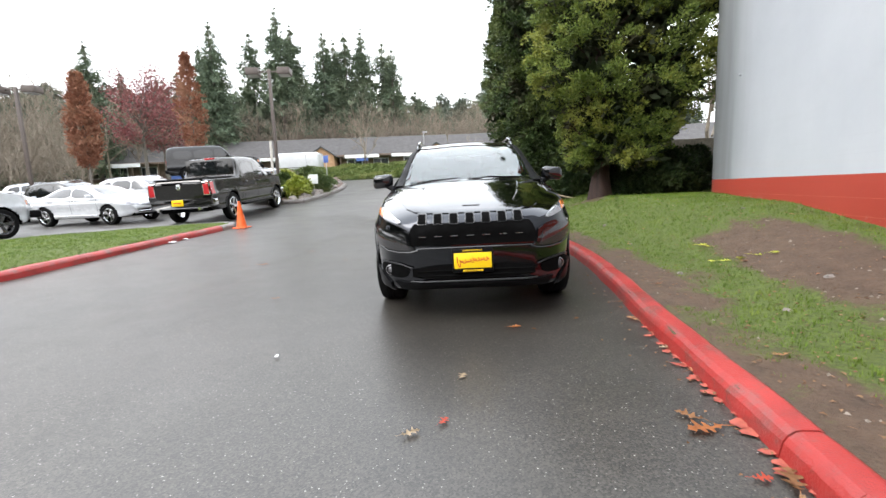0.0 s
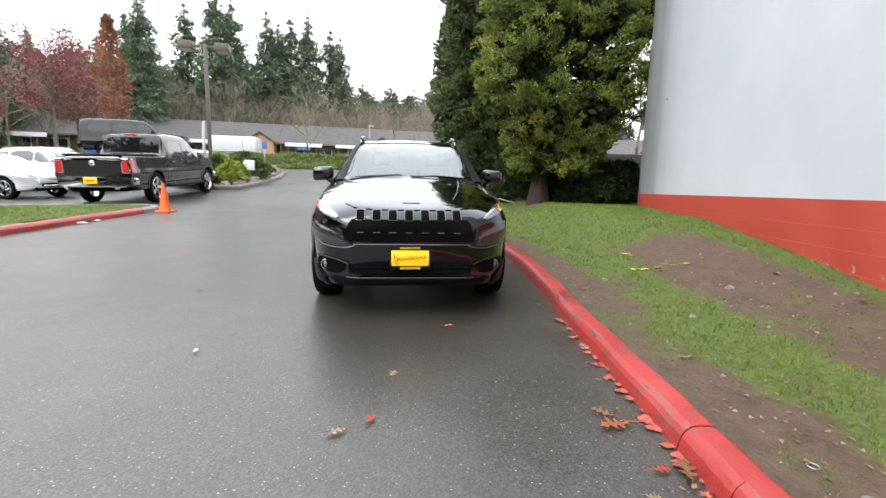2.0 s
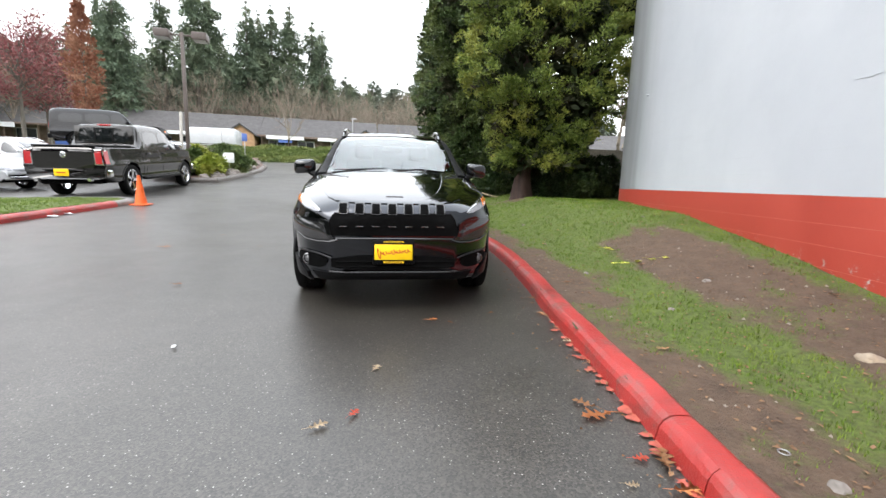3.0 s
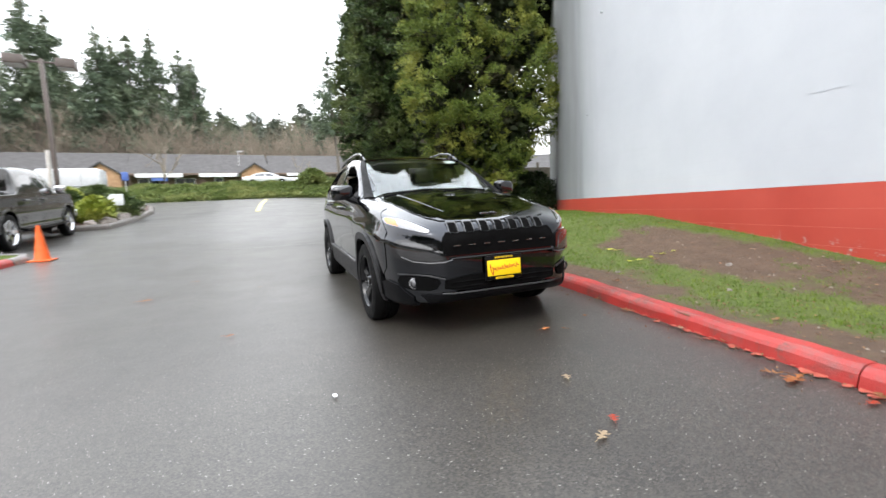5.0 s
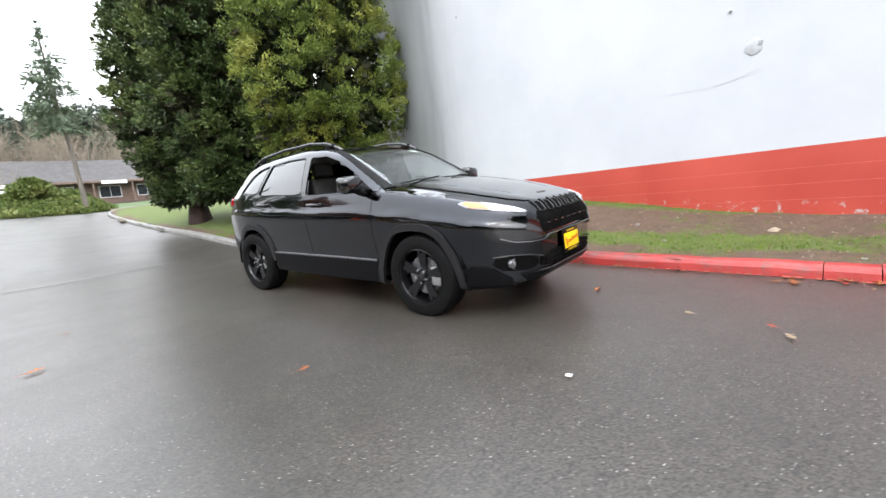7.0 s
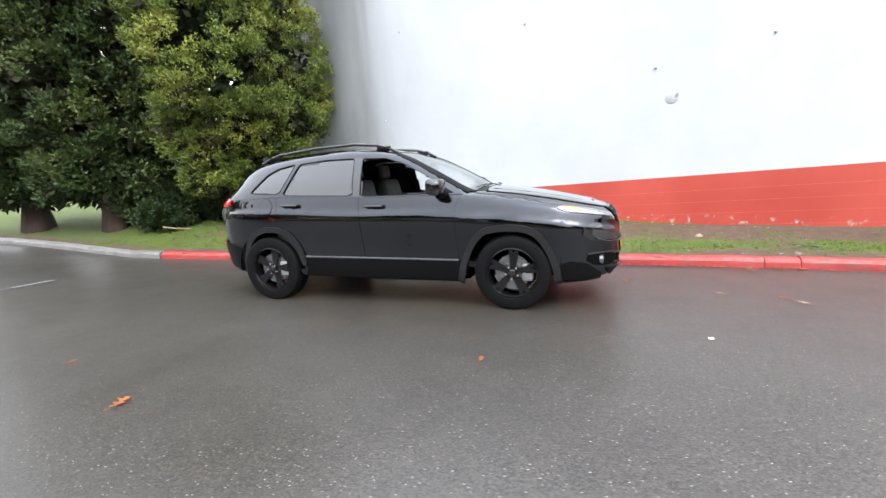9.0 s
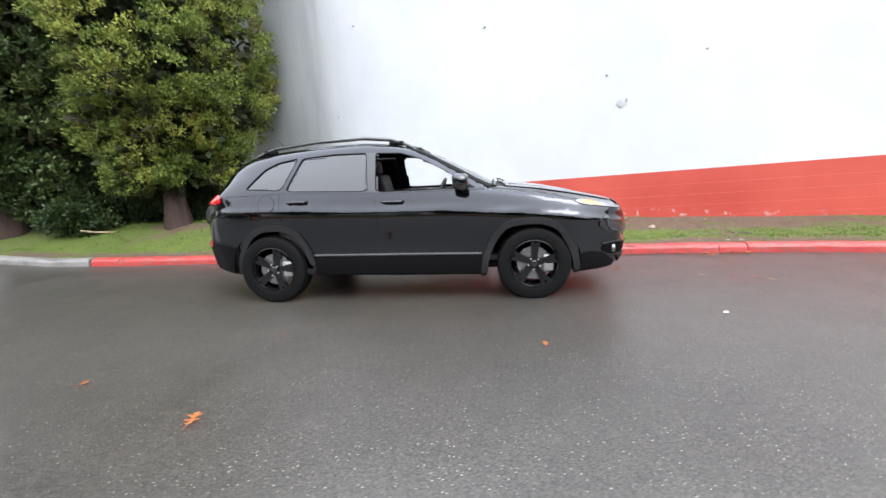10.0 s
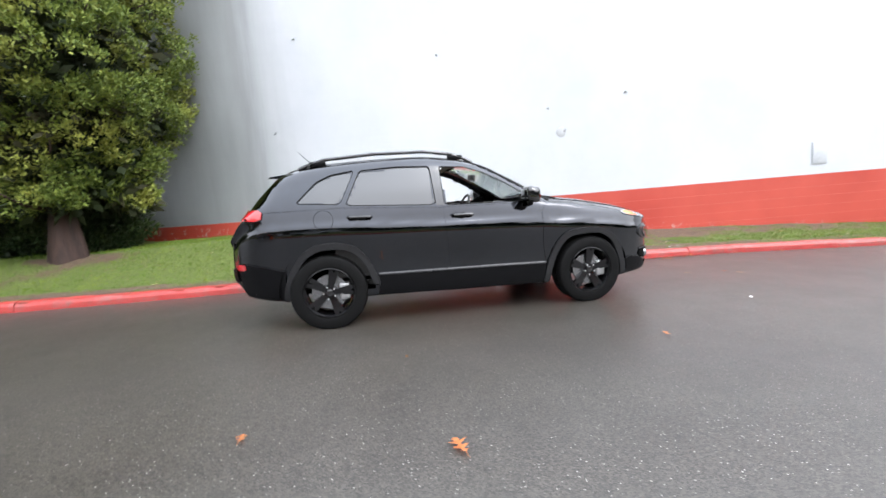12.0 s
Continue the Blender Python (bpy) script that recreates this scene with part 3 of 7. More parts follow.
STRIP = [(-7.05, -6.0), (-7.1, 0.0), (-7.2, 3.0), (-7.3, 4.6), (-7.57, 6.0), (-7.87, 7.6), (-8.12, 9.2), (-8.3, 9.95), (-8.75, 10.15), (-9.25, 9.9), (-10.5, 9.15), (-12.05, 8.1), (-12.85, 6.4), (-13.05, 2.0), (-13.05, -6.0)]


def strip_z(x, y):
    return ground(x, y) + 0.115 + 0.02 * noise.noise((x, y, 5))


tagged(sheet("lawn", [-13.2 + 0.2 * i for i in range(32)], [-6 + 0.2 * i for i in range(82)], strip_z, LAWN, lambda x, y: inside(x, y, [(a * 1.0, b) for a, b in STRIP]), lambda x, y: 1.0), "short green grass strip", "lawn", kind="structure")
blades("grass", 22000, -13, -7, -1, 10.2, strip_z, lambda x, y: 0.9 if inside(x, y, STRIP) else 0, 0.035, "short green grass on the strip")

# marks on the paving
LINE_YELLOW = plain("worn_yellow_paint", (0.62, 0.52, 0.20), 0.5, 0.0, 30, 0.25)
LINE_WHITE = plain("worn_white_paint", (0.34, 0.34, 0.33), 0.45, 0.0, 40, 0.3)
SEAM = plain("tar_seam", (0.018, 0.018, 0.018), 0.35)


def flat_mark(name, pts, width, material, label, rag=0.25, kind="structure", step=0.12, lift=0.005):
    pts = [Vector(p) for p in pts]
    bm = bmesh.new()
    rows = []
    for a, b in zip(pts, pts[1:]):
        m = max(2, int((b - a).length / step))
        side = Vector((-(b - a).y, (b - a).x)).normalized()
        for k in range(m):
            q = a.lerp(b, k / m)
            w = width / 2 * (1 + rag * noise.noise((q.x * 5, q.y * 5, 1)))
            rows.append([bm.verts.new((q.x + side.x * u, q.y + side.y * u, ground(q.x, q.y) + lift)) for u in (-w, w)])
    for a, b in zip(rows, rows[1:]):
        bm.faces.new((a[0], a[1], b[1], b[0]))
    return tagged(part(name, bm, material, smooth=0), label, "road marking", kind=kind)


flat_mark("road_line", [(-9.2, 34.4), (-8.2, 28.5), (-7.1, 23.0)], 0.22, LINE_YELLOW, "worn yellow parking line", lift=0.016)
flat_mark("road_line", [(-5.0, 11.3), (-3.9, 11.45), (-2.6, 11.62)], 0.07, LINE_WHITE, "faint worn white line", lift=0.014)
flat_mark("tar_seam", [(-3.5, 11.5), (-2.7, 11.75), (-1.9, 11.72), (-1.3, 11.9)], 0.045, SEAM, "dark tar seam across the paving", 0.6, lift=0.015)
flat_mark("tar_seam", [(-12.4, 17.0), (-11.0, 18.4), (-9.6, 21.0), (-9.3, 24.0)], 0.07, SEAM, "dark tar seam across the paving", 0.6, lift=0.014)

# red paint spilt along the kerb's foot
rnd = random.Random(8)
spill = bmesh.new()
for k in range(26):
    y = 1.7 + 2.1 * k / 26 + rnd.uniform(-0.05, 0.05)
    x = KERB_X(y) - rnd.uniform(0.005, 0.075)
    r = rnd.uniform(0.024, 0.050)
    pts = []
    for i in range(12):
        a = i * math.pi / 6
        q = r * (1 + 0.9 * noise.noise((k * 3.1, math.cos(a) * 2.4, math.sin(a) * 1.5)))
        px, py = x + q * 1.0 * math.cos(a), y + q * 0.75 * math.sin(a)
        pts.append(spill.verts.new((px, py, ground(px, py) + 0.0125)))
    spill.faces.new(pts)
tagged(part("paint_spill", spill, plain("faded_red_paint", (0.33, 0.075, 0.05), 0.5, 0.0, 25, 0.3), smooth=0), "flakes of red paint on the asphalt along the kerb", "paint", kind="structure")

# ---- planted island, bank and far ground ----
BARK_MULCH = plain("bark_mulch", (0.085, 0.050, 0.036), 0.95, 0.0, 30, 0.5, 0.8)
ISLAND = [(-10.75, 17.2), (-10.95, 18.6), (-11.4, 20.6), (-12.4, 24.0), (-14.2, 28.0), (-16.6, 31.4), (-18.2, 34.8), (-21.5, 35.0), (-20.0, 30.0), (-17.0, 24.0), (-15.0, 19.5), (-13.8, 17.4), (-12.2, 16.7)]


def island_z(x, y):
    return ground(x, y) + 0.16 + 0.22 * smooth01((-11.3 - x + 0.25 * (y - 18) * -1) / 2.5) + 0.05 * noise.noise((x, y, 8))


tagged(sheet("planting_bed", [-22 + 0.3 * i for i in range(39)], [16.2 + 0.3 * i for i in range(65)], island_z, BARK_MULCH, lambda x, y: inside(x, y, ISLAND)), "raised planting bed of brown bark mulch", "planting bed", kind="structure")
isl_kerb = thing("kerb", pose(0, 0, 0), "dark concrete kerb round the planting bed", "kerb", kind="structure")
kerb_run(isl_kerb, [(a + 0.12, b) for a, b in ISLAND[-1:] + ISLAND[:7]], 2.5, [(u * 1.4, w * 1.5) for u, w in MIRRORED], DARK_KERB)


def bank_z(x, y):
    y0 = 36.2 + 0.06 * (x + 4) * (1 if x > -4 else 0.0)
    end = smooth01((-2.2 - x) / 2.5)
    return ground(x, min(y, 60)) + 0.03 + (3.75 - ground(x, min(y, 60))) * smooth01((y - y0) / 5.5) * end + end * 0.25 * smooth01((y - y0) / 1.5) * (0.6 + noise.noise((x * 0.5, y * 0.5, 2)))


IVY_GROUND = plain("ivy_ground", (0.05, 0.085, 0.02), 0.9, 0.0, 6, 0.5, 0.8)
tagged(sheet("bank", spread_steps(-110, 8, -24, -1.5, 0.6), spread_steps(36, 130, 36, 46, 0.5), bank_z, IVY_GROUND), "low bank grown over with bright green ivy", "bank", kind="structure")

# ---- vehicles ----
import mathutils


def soften(pts, times=2, cut=0.2):
    """Rounds an outline's corners."""
    for _ in range(times):
        out = []
        for a, b in zip(pts, pts[1:] + pts[:1]):
            out += [((1 - cut) * a[0] + cut * b[0], (1 - cut) * a[1] + cut * b[1]), (cut * a[0] + (1 - cut) * b[0], cut * a[1] + (1 - cut) * b[1])]
        pts = out
    return pts


class Shell:
    """The skin of a vehicle, lofted along x from a few profile curves, on which panels, glass and lamps are laid."""

    def __init__(self, x0, x1, top, shoulder, w_shoulder, w_mid, w_low, bottom, w_roof, z_roof, z_mid=0.90, bulge=0.018, stations=130, low_in=0.960):
        self.rows, self.xs = [], []
        for i in range(stations):
            s = i / (stations - 1)
            s = 0.5 * s + 0.5 * (0.5 - 0.5 * math.cos(math.pi * s))
            x = x0 + (x1 - x0) * s
            zb, zs, zt, zr = bottom(x), shoulder(x), top(x), z_roof(x)
            wl, wm, ws, wr = w_low(x), w_mid(x), w_shoulder(x), w_roof(x)
            zm = min(z_mid, zb + 0.74 * (zs - zb))
            ctl = [(0, zb), (wl * 0.55, zb), (wl * 0.93, zb + 0.012), (wl, zb + 0.10), (wm * low_in, zb + 0.55 * (zm - zb)), (wm, zm), (wm * 0.972, zm + 0.40 * (zs - zm)),
                   (ws, zs), (0.53 * ws + 0.47 * wr + bulge, 0.5 * zs + 0.5 * zr), (wr, zr), (wr * 0.66, zr + 0.62 * (zt - zr)), (wr * 0.33, zr + 0.92 * (zt - zr)), (0, zt)]
            half = []
            for k in range(len(ctl) - 1):
                p = [ctl[max(k - 1, 0)], ctl[k], ctl[k + 1], ctl[min(k + 2, len(ctl) - 1)]]
                if k == 0:
                    p[0] = (-ctl[1][0], ctl[1][1])
                if k == len(ctl) - 2:
                    p[3] = (-ctl[-2][0], ctl[-2][1])
                for j in range(6):
                    u = j / 6
                    half.append(tuple(0.5 * (2 * p[1][a] + (p[2][a] - p[0][a]) * u + (2 * p[0][a] - 5 * p[1][a] + 4 * p[2][a] - p[3][a]) * u * u + (3 * p[1][a] - p[0][a] - 3 * p[2][a] + p[3][a]) * u ** 3) for a in (0, 1)))
            half.append(ctl[-1])
            ring = [(-y, z) for y, z in half] + [(y, z) for y, z in half[-2:0:-1]]
            self.rows.append([Vector((x, y, z)) for y, z in ring])
        n = len(self.rows[0])
        self.verts = [v for r in self.rows for v in r]
        self.faces = [(i * n + j, i * n + (j + 1) % n, (i + 1) * n + (j + 1) % n, (i + 1) * n + j) for i in range(stations - 1) for j in range(n)]
        self.ends = [tuple(range(n)), tuple(range((stations - 1) * n, stations * n))]
        bm = bmesh.new()
        vs = [bm.verts.new(v) for v in self.verts]
        for f in self.faces + self.ends:
            bm.faces.new([vs[k] for k in f])
        bmesh.ops.recalc_face_normals(bm, faces=bm.faces)
        bm.normal_update()
        self.normals = [v.normal.copy() for v in vs]
        for e in self.ends:
            for k in e:
                self.normals[k] = (self.normals[k] + Vector((0, 0, 0))).normalized()
        bm.free()
        self.tree = mathutils.bvhtree.BVHTree.FromPolygons(self.verts, self.faces + self.ends)

    def on(self, u, v, view):
        far = 9.0
        origin, way = {"right": ((u, -far, v), (0, 1, 0)), "left": ((u, far, v), (0, -1, 0)), "front": ((far, u, v), (-1, 0, 0)),
                       "rear": ((-far, u, v), (1, 0, 0)), "top": ((u, v, far), (0, 0, -1))}[view]
        hit, _, k, _ = self.tree.ray_cast(Vector(origin), Vector(way))
        if hit is None:
            hit, _, k, _ = self.tree.find_nearest(Vector(origin) + Vector(way) * (far - 0.9))
        ids = (self.faces + self.ends)[k] if k >= len(self.faces) else self.faces[k]
        if k >= len(self.faces):
            return hit, Vector((1, 0, 0)) if k > len(self.faces) else Vector((-1, 0, 0))
        w = mathutils.interpolate.poly_3d_calc([self.verts[i] for i in ids], hit)
        normal = Vector((0, 0, 0))
        for i, a in zip(ids, w):
            normal += a * self.normals[i]
        return hit, normal.normalized()

    def panel(self, name, outline, view, material, holes=(), proud=0.0, thick=0.008, step=0.05):
        """A sheet of that outline, laid on the skin as seen from one side."""
        loops = [[Vector((*p, 0)) for p in loop] for loop in (outline, *holes)]
        flat = [p for loop in loops for p in loop]
        bm = bmesh.new()
        vs = [bm.verts.new(p) for p in flat]
        for tri in mathutils.geometry.tessellate_polygon(loops):
            try:
                bm.faces.new([vs[i] for i in tri])
            except ValueError:
                pass
        for axis in (0, 1):
            lo, hi = min(p[axis] for p in flat), max(p[axis] for p in flat)
            k = math.floor(lo / step) + 1
            while k * step < hi:
                co, no = [0, 0, 0], [0, 0, 0]
                co[axis], no[axis] = k * step, 1
                bmesh.ops.bisect_plane(bm, geom=bm.verts[:] + bm.edges[:] + bm.faces[:], dist=1e-5, plane_co=co, plane_no=no)
                k += 1
        bm.verts.ensure_lookup_table(), bm.verts.index_update()
        spots = [self.on(v.co.x, v.co.y, view) for v in bm.verts]
        n = len(spots)
        verts = [p + q * proud for p, q in spots] + [p + q * (proud - thick) for p, q in spots]
        faces, normals = [], []
        for f in bm.faces:
            ids = [v.index for v in f.verts]
            a, b, c = (verts[i] for i in ids[:3])
            if (b - a).cross(c - a).dot(spots[ids[0]][1]) < 0:
                ids.reverse()
            faces.append(ids)
            normals += [spots[i][1] for i in ids]
            back = [i + n for i in ids[::-1]]
            faces.append(back)
            normals += [-spots[i - n][1] for i in back]
        for e in bm.edges:
            if len(e.link_faces) == 1:
                i, j = (v.index for v in e.verts)
                mid = e.link_faces[0].calc_center_median()
                out = (verts[i] + verts[j]) / 2 - self.on(mid.x, mid.y, view)[0]
                face = [i, j, j + n, i + n]
                fn = (verts[j] - verts[i]).cross(verts[i + n] - verts[i]).normalized()
                if fn.dot(out) < 0:
                    face.reverse()
                    fn = -fn
                faces.append(face)
                normals += [fn] * 4
        bm.free()
        me = quick(name, verts, faces, material)
        me.shade_smooth()
        me.normals_split_custom_set(normals)
        return me

    def inner(self, name, material, drop, gap=0.005):
        """The skin drawn in a little, less the faces that drop() names."""
        verts = [v - q * gap for v, q in zip(self.verts, self.normals)]
        faces = [f for f in self.faces if not drop(sum((self.verts[i] for i in f), Vector()) / 4)] + self.ends
        me = quick(name, verts, faces, material)
        me.shade_smooth()
        return me


def bm_arch(r, depth, at, low):
    """The liner over a wheel: an open half drum with its inner wall."""
    bm = bmesh.new()
    n = 28
    rows = []
    for k in range(n + 1):
        a = radians(low + (180 - 2 * low) * k / n)
        rows.append([bm.verts.new(at @ Vector((q * math.cos(a), d, q * math.sin(a)))) for q, d in ((r, 0.0), (r * 0.99, depth), (0.05, depth))])
    for a, b in zip(rows, rows[1:]):
        for j in range(2):
            bm.faces.new((a[j], a[j + 1], b[j + 1], b[j]))
    return bm


def wheel(parent, at, radius, width, rim_r, rim_mat, spokes, spoke_w, side, disc=True, twist=0.0):
    """A wheel whose outer face looks along local -y (side -1) or +y."""
    w = part("wheel", bm_spin([(rim_r * 0.25, side * -0.02), (rim_r * 0.25, side * 0.02)], 8), DEEP, parent, at=at)
    h = width / 2
    prof = [(rim_r * 0.99, -h * 0.80), (rim_r * 1.04, -h * 0.98), (radius * 0.86, -h * 1.04), (radius * 0.955, -h * 0.93), (radius * 0.995, -h * 0.70), (radius, -h * 0.3)]
    groove = [(radius, -h * 0.22), (radius - 0.012, -h * 0.20), (radius - 0.012, -h * 0.12), (radius, -h * 0.10)]
    half = prof + groove
    full = half + [(r, -y) for r, y in half[::-1]]
    part("tyre", bm_spin(full, 56), RUBBER, w, smooth=35)
    s = side
    bm = bm_spin([(rim_r * 0.985, s * h * 0.86), (rim_r * 1.0, s * h * 0.93), (rim_r * 0.97, s * h * 0.95), (rim_r * 0.93, s * h * 0.80), (rim_r * 0.90, s * h * 0.1), (rim_r * 0.90, -s * h * 0.8)], 48)
    for i in range(spokes):
        a = 2 * math.pi * (i + twist) / spokes
        w0, w1 = spoke_w
        out = [(rim_r * 0.10, -w0 * 0.9), (rim_r * 0.36, -w0), (rim_r * 0.94, -w1), (rim_r * 0.94, -w1 * 0.30), (rim_r * 0.80, 0), (rim_r * 0.94, w1 * 0.30), (rim_r * 0.94, w1), (rim_r * 0.36, w0), (rim_r * 0.10, w0 * 0.9)]
        lo, hi = [], []
        for r, c in out:
            q = Vector((r * math.cos(a) - c * math.sin(a), 0, r * math.sin(a) + c * math.cos(a)))
            bow = h * (0.62 + 0.22 * (r / rim_r))
            edge = 0.012 if abs(c) > 0.4 * w0 else 0.0
            hi.append(bm.verts.new(q + Vector((0, s * (bow - edge), 0))))
            lo.append(bm.verts.new(q + Vector((0, s * (bow - 0.045), 0))))
        bm.faces.new(hi), bm.faces.new(lo[::-1])
        for k in range(len(out)):
            m = (k + 1) % len(out)
            bm.faces.new((hi[k], lo[k], lo[m], hi[m]))
    part("rim", bm, rim_mat, w, smooth=30)
    part("hub_cap", bm_spin([(0.0, s * h * 0.80), (0.024, s * h * 0.80), (0.032, s * h * 0.76), (0.034, s * h * 0.5)], 16), GLOSS_BLACK, w)
    for i in range(5):
        a = 2 * math.pi * (i + 0.5 + twist) / 5
        part("wheel_nut", bm_cyl(0.011, 0.009, 0.03, pose(0.057 * math.cos(a), s * h * 0.62, 0.057 * math.sin(a), -90 * s), 6), CHROME, w, smooth=0)
    if disc:
        part("brake_disc", bm_spin([(0.05, s * h * 0.35), (rim_r * 0.70, s * h * 0.35), (rim_r * 0.70, s * h * 0.22), (0.05, s * h * 0.22)], 32), SATIN, w)
        part("brake_caliper", bm_box((0.10, 0.07, 0.16), pose(rim_r * 0.60, s * h * 0.33, 0.0), 0.015), STEEL, w, "pale grey metal caliper")
    return w


def suv():
    root = thing("suv", pose(0, 0, 0, SLOPE) @ pose(-0.693, 4.653, 0, 0, 0, -77.2), "glossy black compact SUV with black wheels and open front windows", "car")
    sh = Shell(
        -3.60, 0.955,
        top=curve((-3.62, 0.90), (-3.56, 1.03), (-3.45, 1.14), (-3.3, 1.31), (-3.12, 1.49), (-2.95, 1.56), (-2.6, 1.603), (-2.2, 1.625), (-1.8, 1.632), (-1.5, 1.615), (-1.25, 1.567), (-1.0, 1.472), (-0.75, 1.355), (-0.5, 1.225), (-0.36, 1.155), (-0.22, 1.146), (0, 1.113), (0.3, 1.058), (0.6, 0.986), (0.78, 0.937), (0.88, 0.905), (0.93, 0.87), (0.955, 0.80)),
        shoulder=curve((-3.62, 0.84), (-3.45, 1.05), (-3.2, 1.15), (-2.9, 1.175), (-2.4, 1.155), (-1.5, 1.12), (-0.6, 1.085), (-0.3, 1.055), (0, 1.02), (0.4, 0.955), (0.7, 0.89), (0.88, 0.83), (0.955, 0.74)),
        w_shoulder=curve((-3.62, 0.58), (-3.5, 0.71), (-3.2, 0.80), (-2.7, 0.845), (-1.5, 0.85), (-0.5, 0.848), (0, 0.838), (0.4, 0.81), (0.65, 0.745), (0.8, 0.665), (0.9, 0.56), (0.955, 0.44)),
        w_mid=curve((-3.60, 0.56), (-3.5, 0.70), (-3.3, 0.83), (-3.0, 0.893), (-2.7, 0.912), (-1.5, 0.905), (0, 0.912), (0.35, 0.895), (0.6, 0.835), (0.75, 0.755), (0.87, 0.64), (0.955, 0.49)),
        w_low=curve((-3.60, 0.54), (-3.45, 0.69), (-3.2, 0.81), (-2.7, 0.872), (-1.4, 0.884), (0, 0.874), (0.4, 0.850), (0.65, 0.785), (0.8, 0.69), (0.9, 0.56), (0.955, 0.44)),
        bottom=curve((-3.62, 0.45), (-3.45, 0.33), (-3.0, 0.27), (-2.3, 0.25), (0, 0.23), (0.6, 0.25), (0.85, 0.28), (0.955, 0.35)),
        w_roof=curve((-3.62, 0.5), (-3.4, 0.59), (-3.1, 0.60), (-2.6, 0.615), (-1.5, 0.635), (-1.1, 0.655), (-0.8, 0.68), (-0.5, 0.715), (-0.3, 0.71), (0, 0.64), (0.5, 0.54), (0.8, 0.44), (0.955, 0.3)),
        z_roof=curve((-3.62, 0.88), (-3.45, 1.10), (-3.3, 1.27), (-3.1, 1.45), (-2.9, 1.515), (-2.6, 1.553), (-2.2, 1.578), (-1.8, 1.59), (-1.5, 1.572), (-1.15, 1.505), (-0.8, 1.342), (-0.5, 1.175), (-0.36, 1.12), (0, 1.086), (0.3, 1.04), (0.6, 0.978), (0.8, 0.925), (0.9, 0.875), (0.955, 0.78)), z_mid=0.93, low_in=0.976)
    front_win = soften([(-1.545, 1.118), (-1.555, 1.498), (-1.30, 1.487), (-1.09, 1.42), (-0.87, 1.305), (-0.69, 1.195), (-0.67, 1.118)], 1, 0.06)
    rear_win = soften([(-2.50, 1.162), (-2.345, 1.487), (-2.0, 1.512), (-1.66, 1.507), (-1.635, 1.128)], 1, 0.06)
    quarter_win = soften([(-2.95, 1.20), (-2.76, 1.39), (-2.62, 1.455), (-2.40, 1.49), (-2.55, 1.175)], 1, 0.08)
    arch = {"front": [(-0.53, 0.24), (-0.49, 0.45), (-0.40, 0.65), (-0.28, 0.775), (-0.08, 0.81), (0.13, 0.80), (0.27, 0.725), (0.37, 0.57), (0.43, 0.40), (0.45, 0.24)],
            "rear": [(-2.22, 0.40), (-2.29, 0.60), (-2.41, 0.765), (-2.57, 0.825), (-2.79, 0.82), (-2.94, 0.735), (-3.05, 0.57), (-3.11, 0.40), (-3.12, 0.30)]}

    def shrink(pts, cx, d):
        out = []
        for x, z in pts:
            v = Vector((x - cx, max(z, 0.36) - 0.345))
            k = (v.length - d) / v.length
            out.append((cx + (x - cx) * k, z if z < 0.36 else 0.345 + (z - 0.345) * k))
        return out

    def flatten(p):
        if abs(p.y) > 0.45:
            if inside(p.x, p.z, [(x, z) for x, z in front_win]) or inside(p.x, p.z, rear_win) or inside(p.x, p.z, quarter_win):
                return True
            if abs(p.y) > 0.5 and any(inside(p.x, p.z, shrink(arch[key], c, 0.022) + [(c, 0.1)]) for key, c in (("front", 0.0), ("rear", -2.705))):
                return True
        if -1.24 < p.x < -0.37 and p.z > 1.13 and abs(p.y) < 0.715 - 0.11 * (-0.37 - p.x) / 0.87:
            return True
        return -3.40 < p.x < -3.10 and abs(p.y) < 0.50 and p.z > 1.2 and p.z > sh_top(p.x) - 0.09

    sh_top = curve((-3.45, 1.14), (-3.3, 1.31), (-3.12, 1.49), (-2.95, 1.56))
    part("body_shell", sh.inner("body_shell", PAINT_BLACK, flatten), None, root)
    for side, s in (("right", -1), ("left", 1)):
        frame_line = [(-0.46, 1.10), (-0.50, 1.185), (-0.8, 1.357), (-1.15, 1.522), (-1.5, 1.588), (-1.8, 1.604), (-2.2, 1.592), (-2.6, 1.567), (-2.9, 1.528), (-3.08, 1.465), (-3.3, 1.262), (-3.40, 1.12), (-3.17, 1.13), (-2.57, 1.142), (-1.56, 1.098)]
        part("side_frame", sh.panel("side_frame", frame_line, side, PAINT_BLACK, (front_win, rear_win, quarter_win), 0.001), None, root)
        part("window_pillar", sh.panel("window_pillar", [(-1.548, 1.11), (-1.556, 1.505), (-1.655, 1.512), (-1.632, 1.122)], side, GLOSS_BLACK, (), 0.003, 0.006), None, root)
        for win in (front_win, rear_win, quarter_win):
            mx, mz = sum(p[0] for p in win) / len(win), sum(p[1] for p in win) / len(win)
            half_x, half_z = max(abs(p[0] - mx) for p in win), max(abs(p[1] - mz) for p in win)
            rim = [(mx + (x - mx) * (1 + 0.007 / half_x), mz + (z - mz) * (1 + 0.007 / half_z)) for x, z in win]
            part("window_seal", sh.panel("window_seal", rim, side, SEAL, (win,), 0.0035, 0.010), None, root)
        door_f = [(-0.505, 0.475), (-0.535, 0.70), (-0.53, 1.0), (-0.465, 1.094), (-1.0, 1.091), (-1.559, 1.094), (-1.558, 1.0), (-1.515, 0.475)]
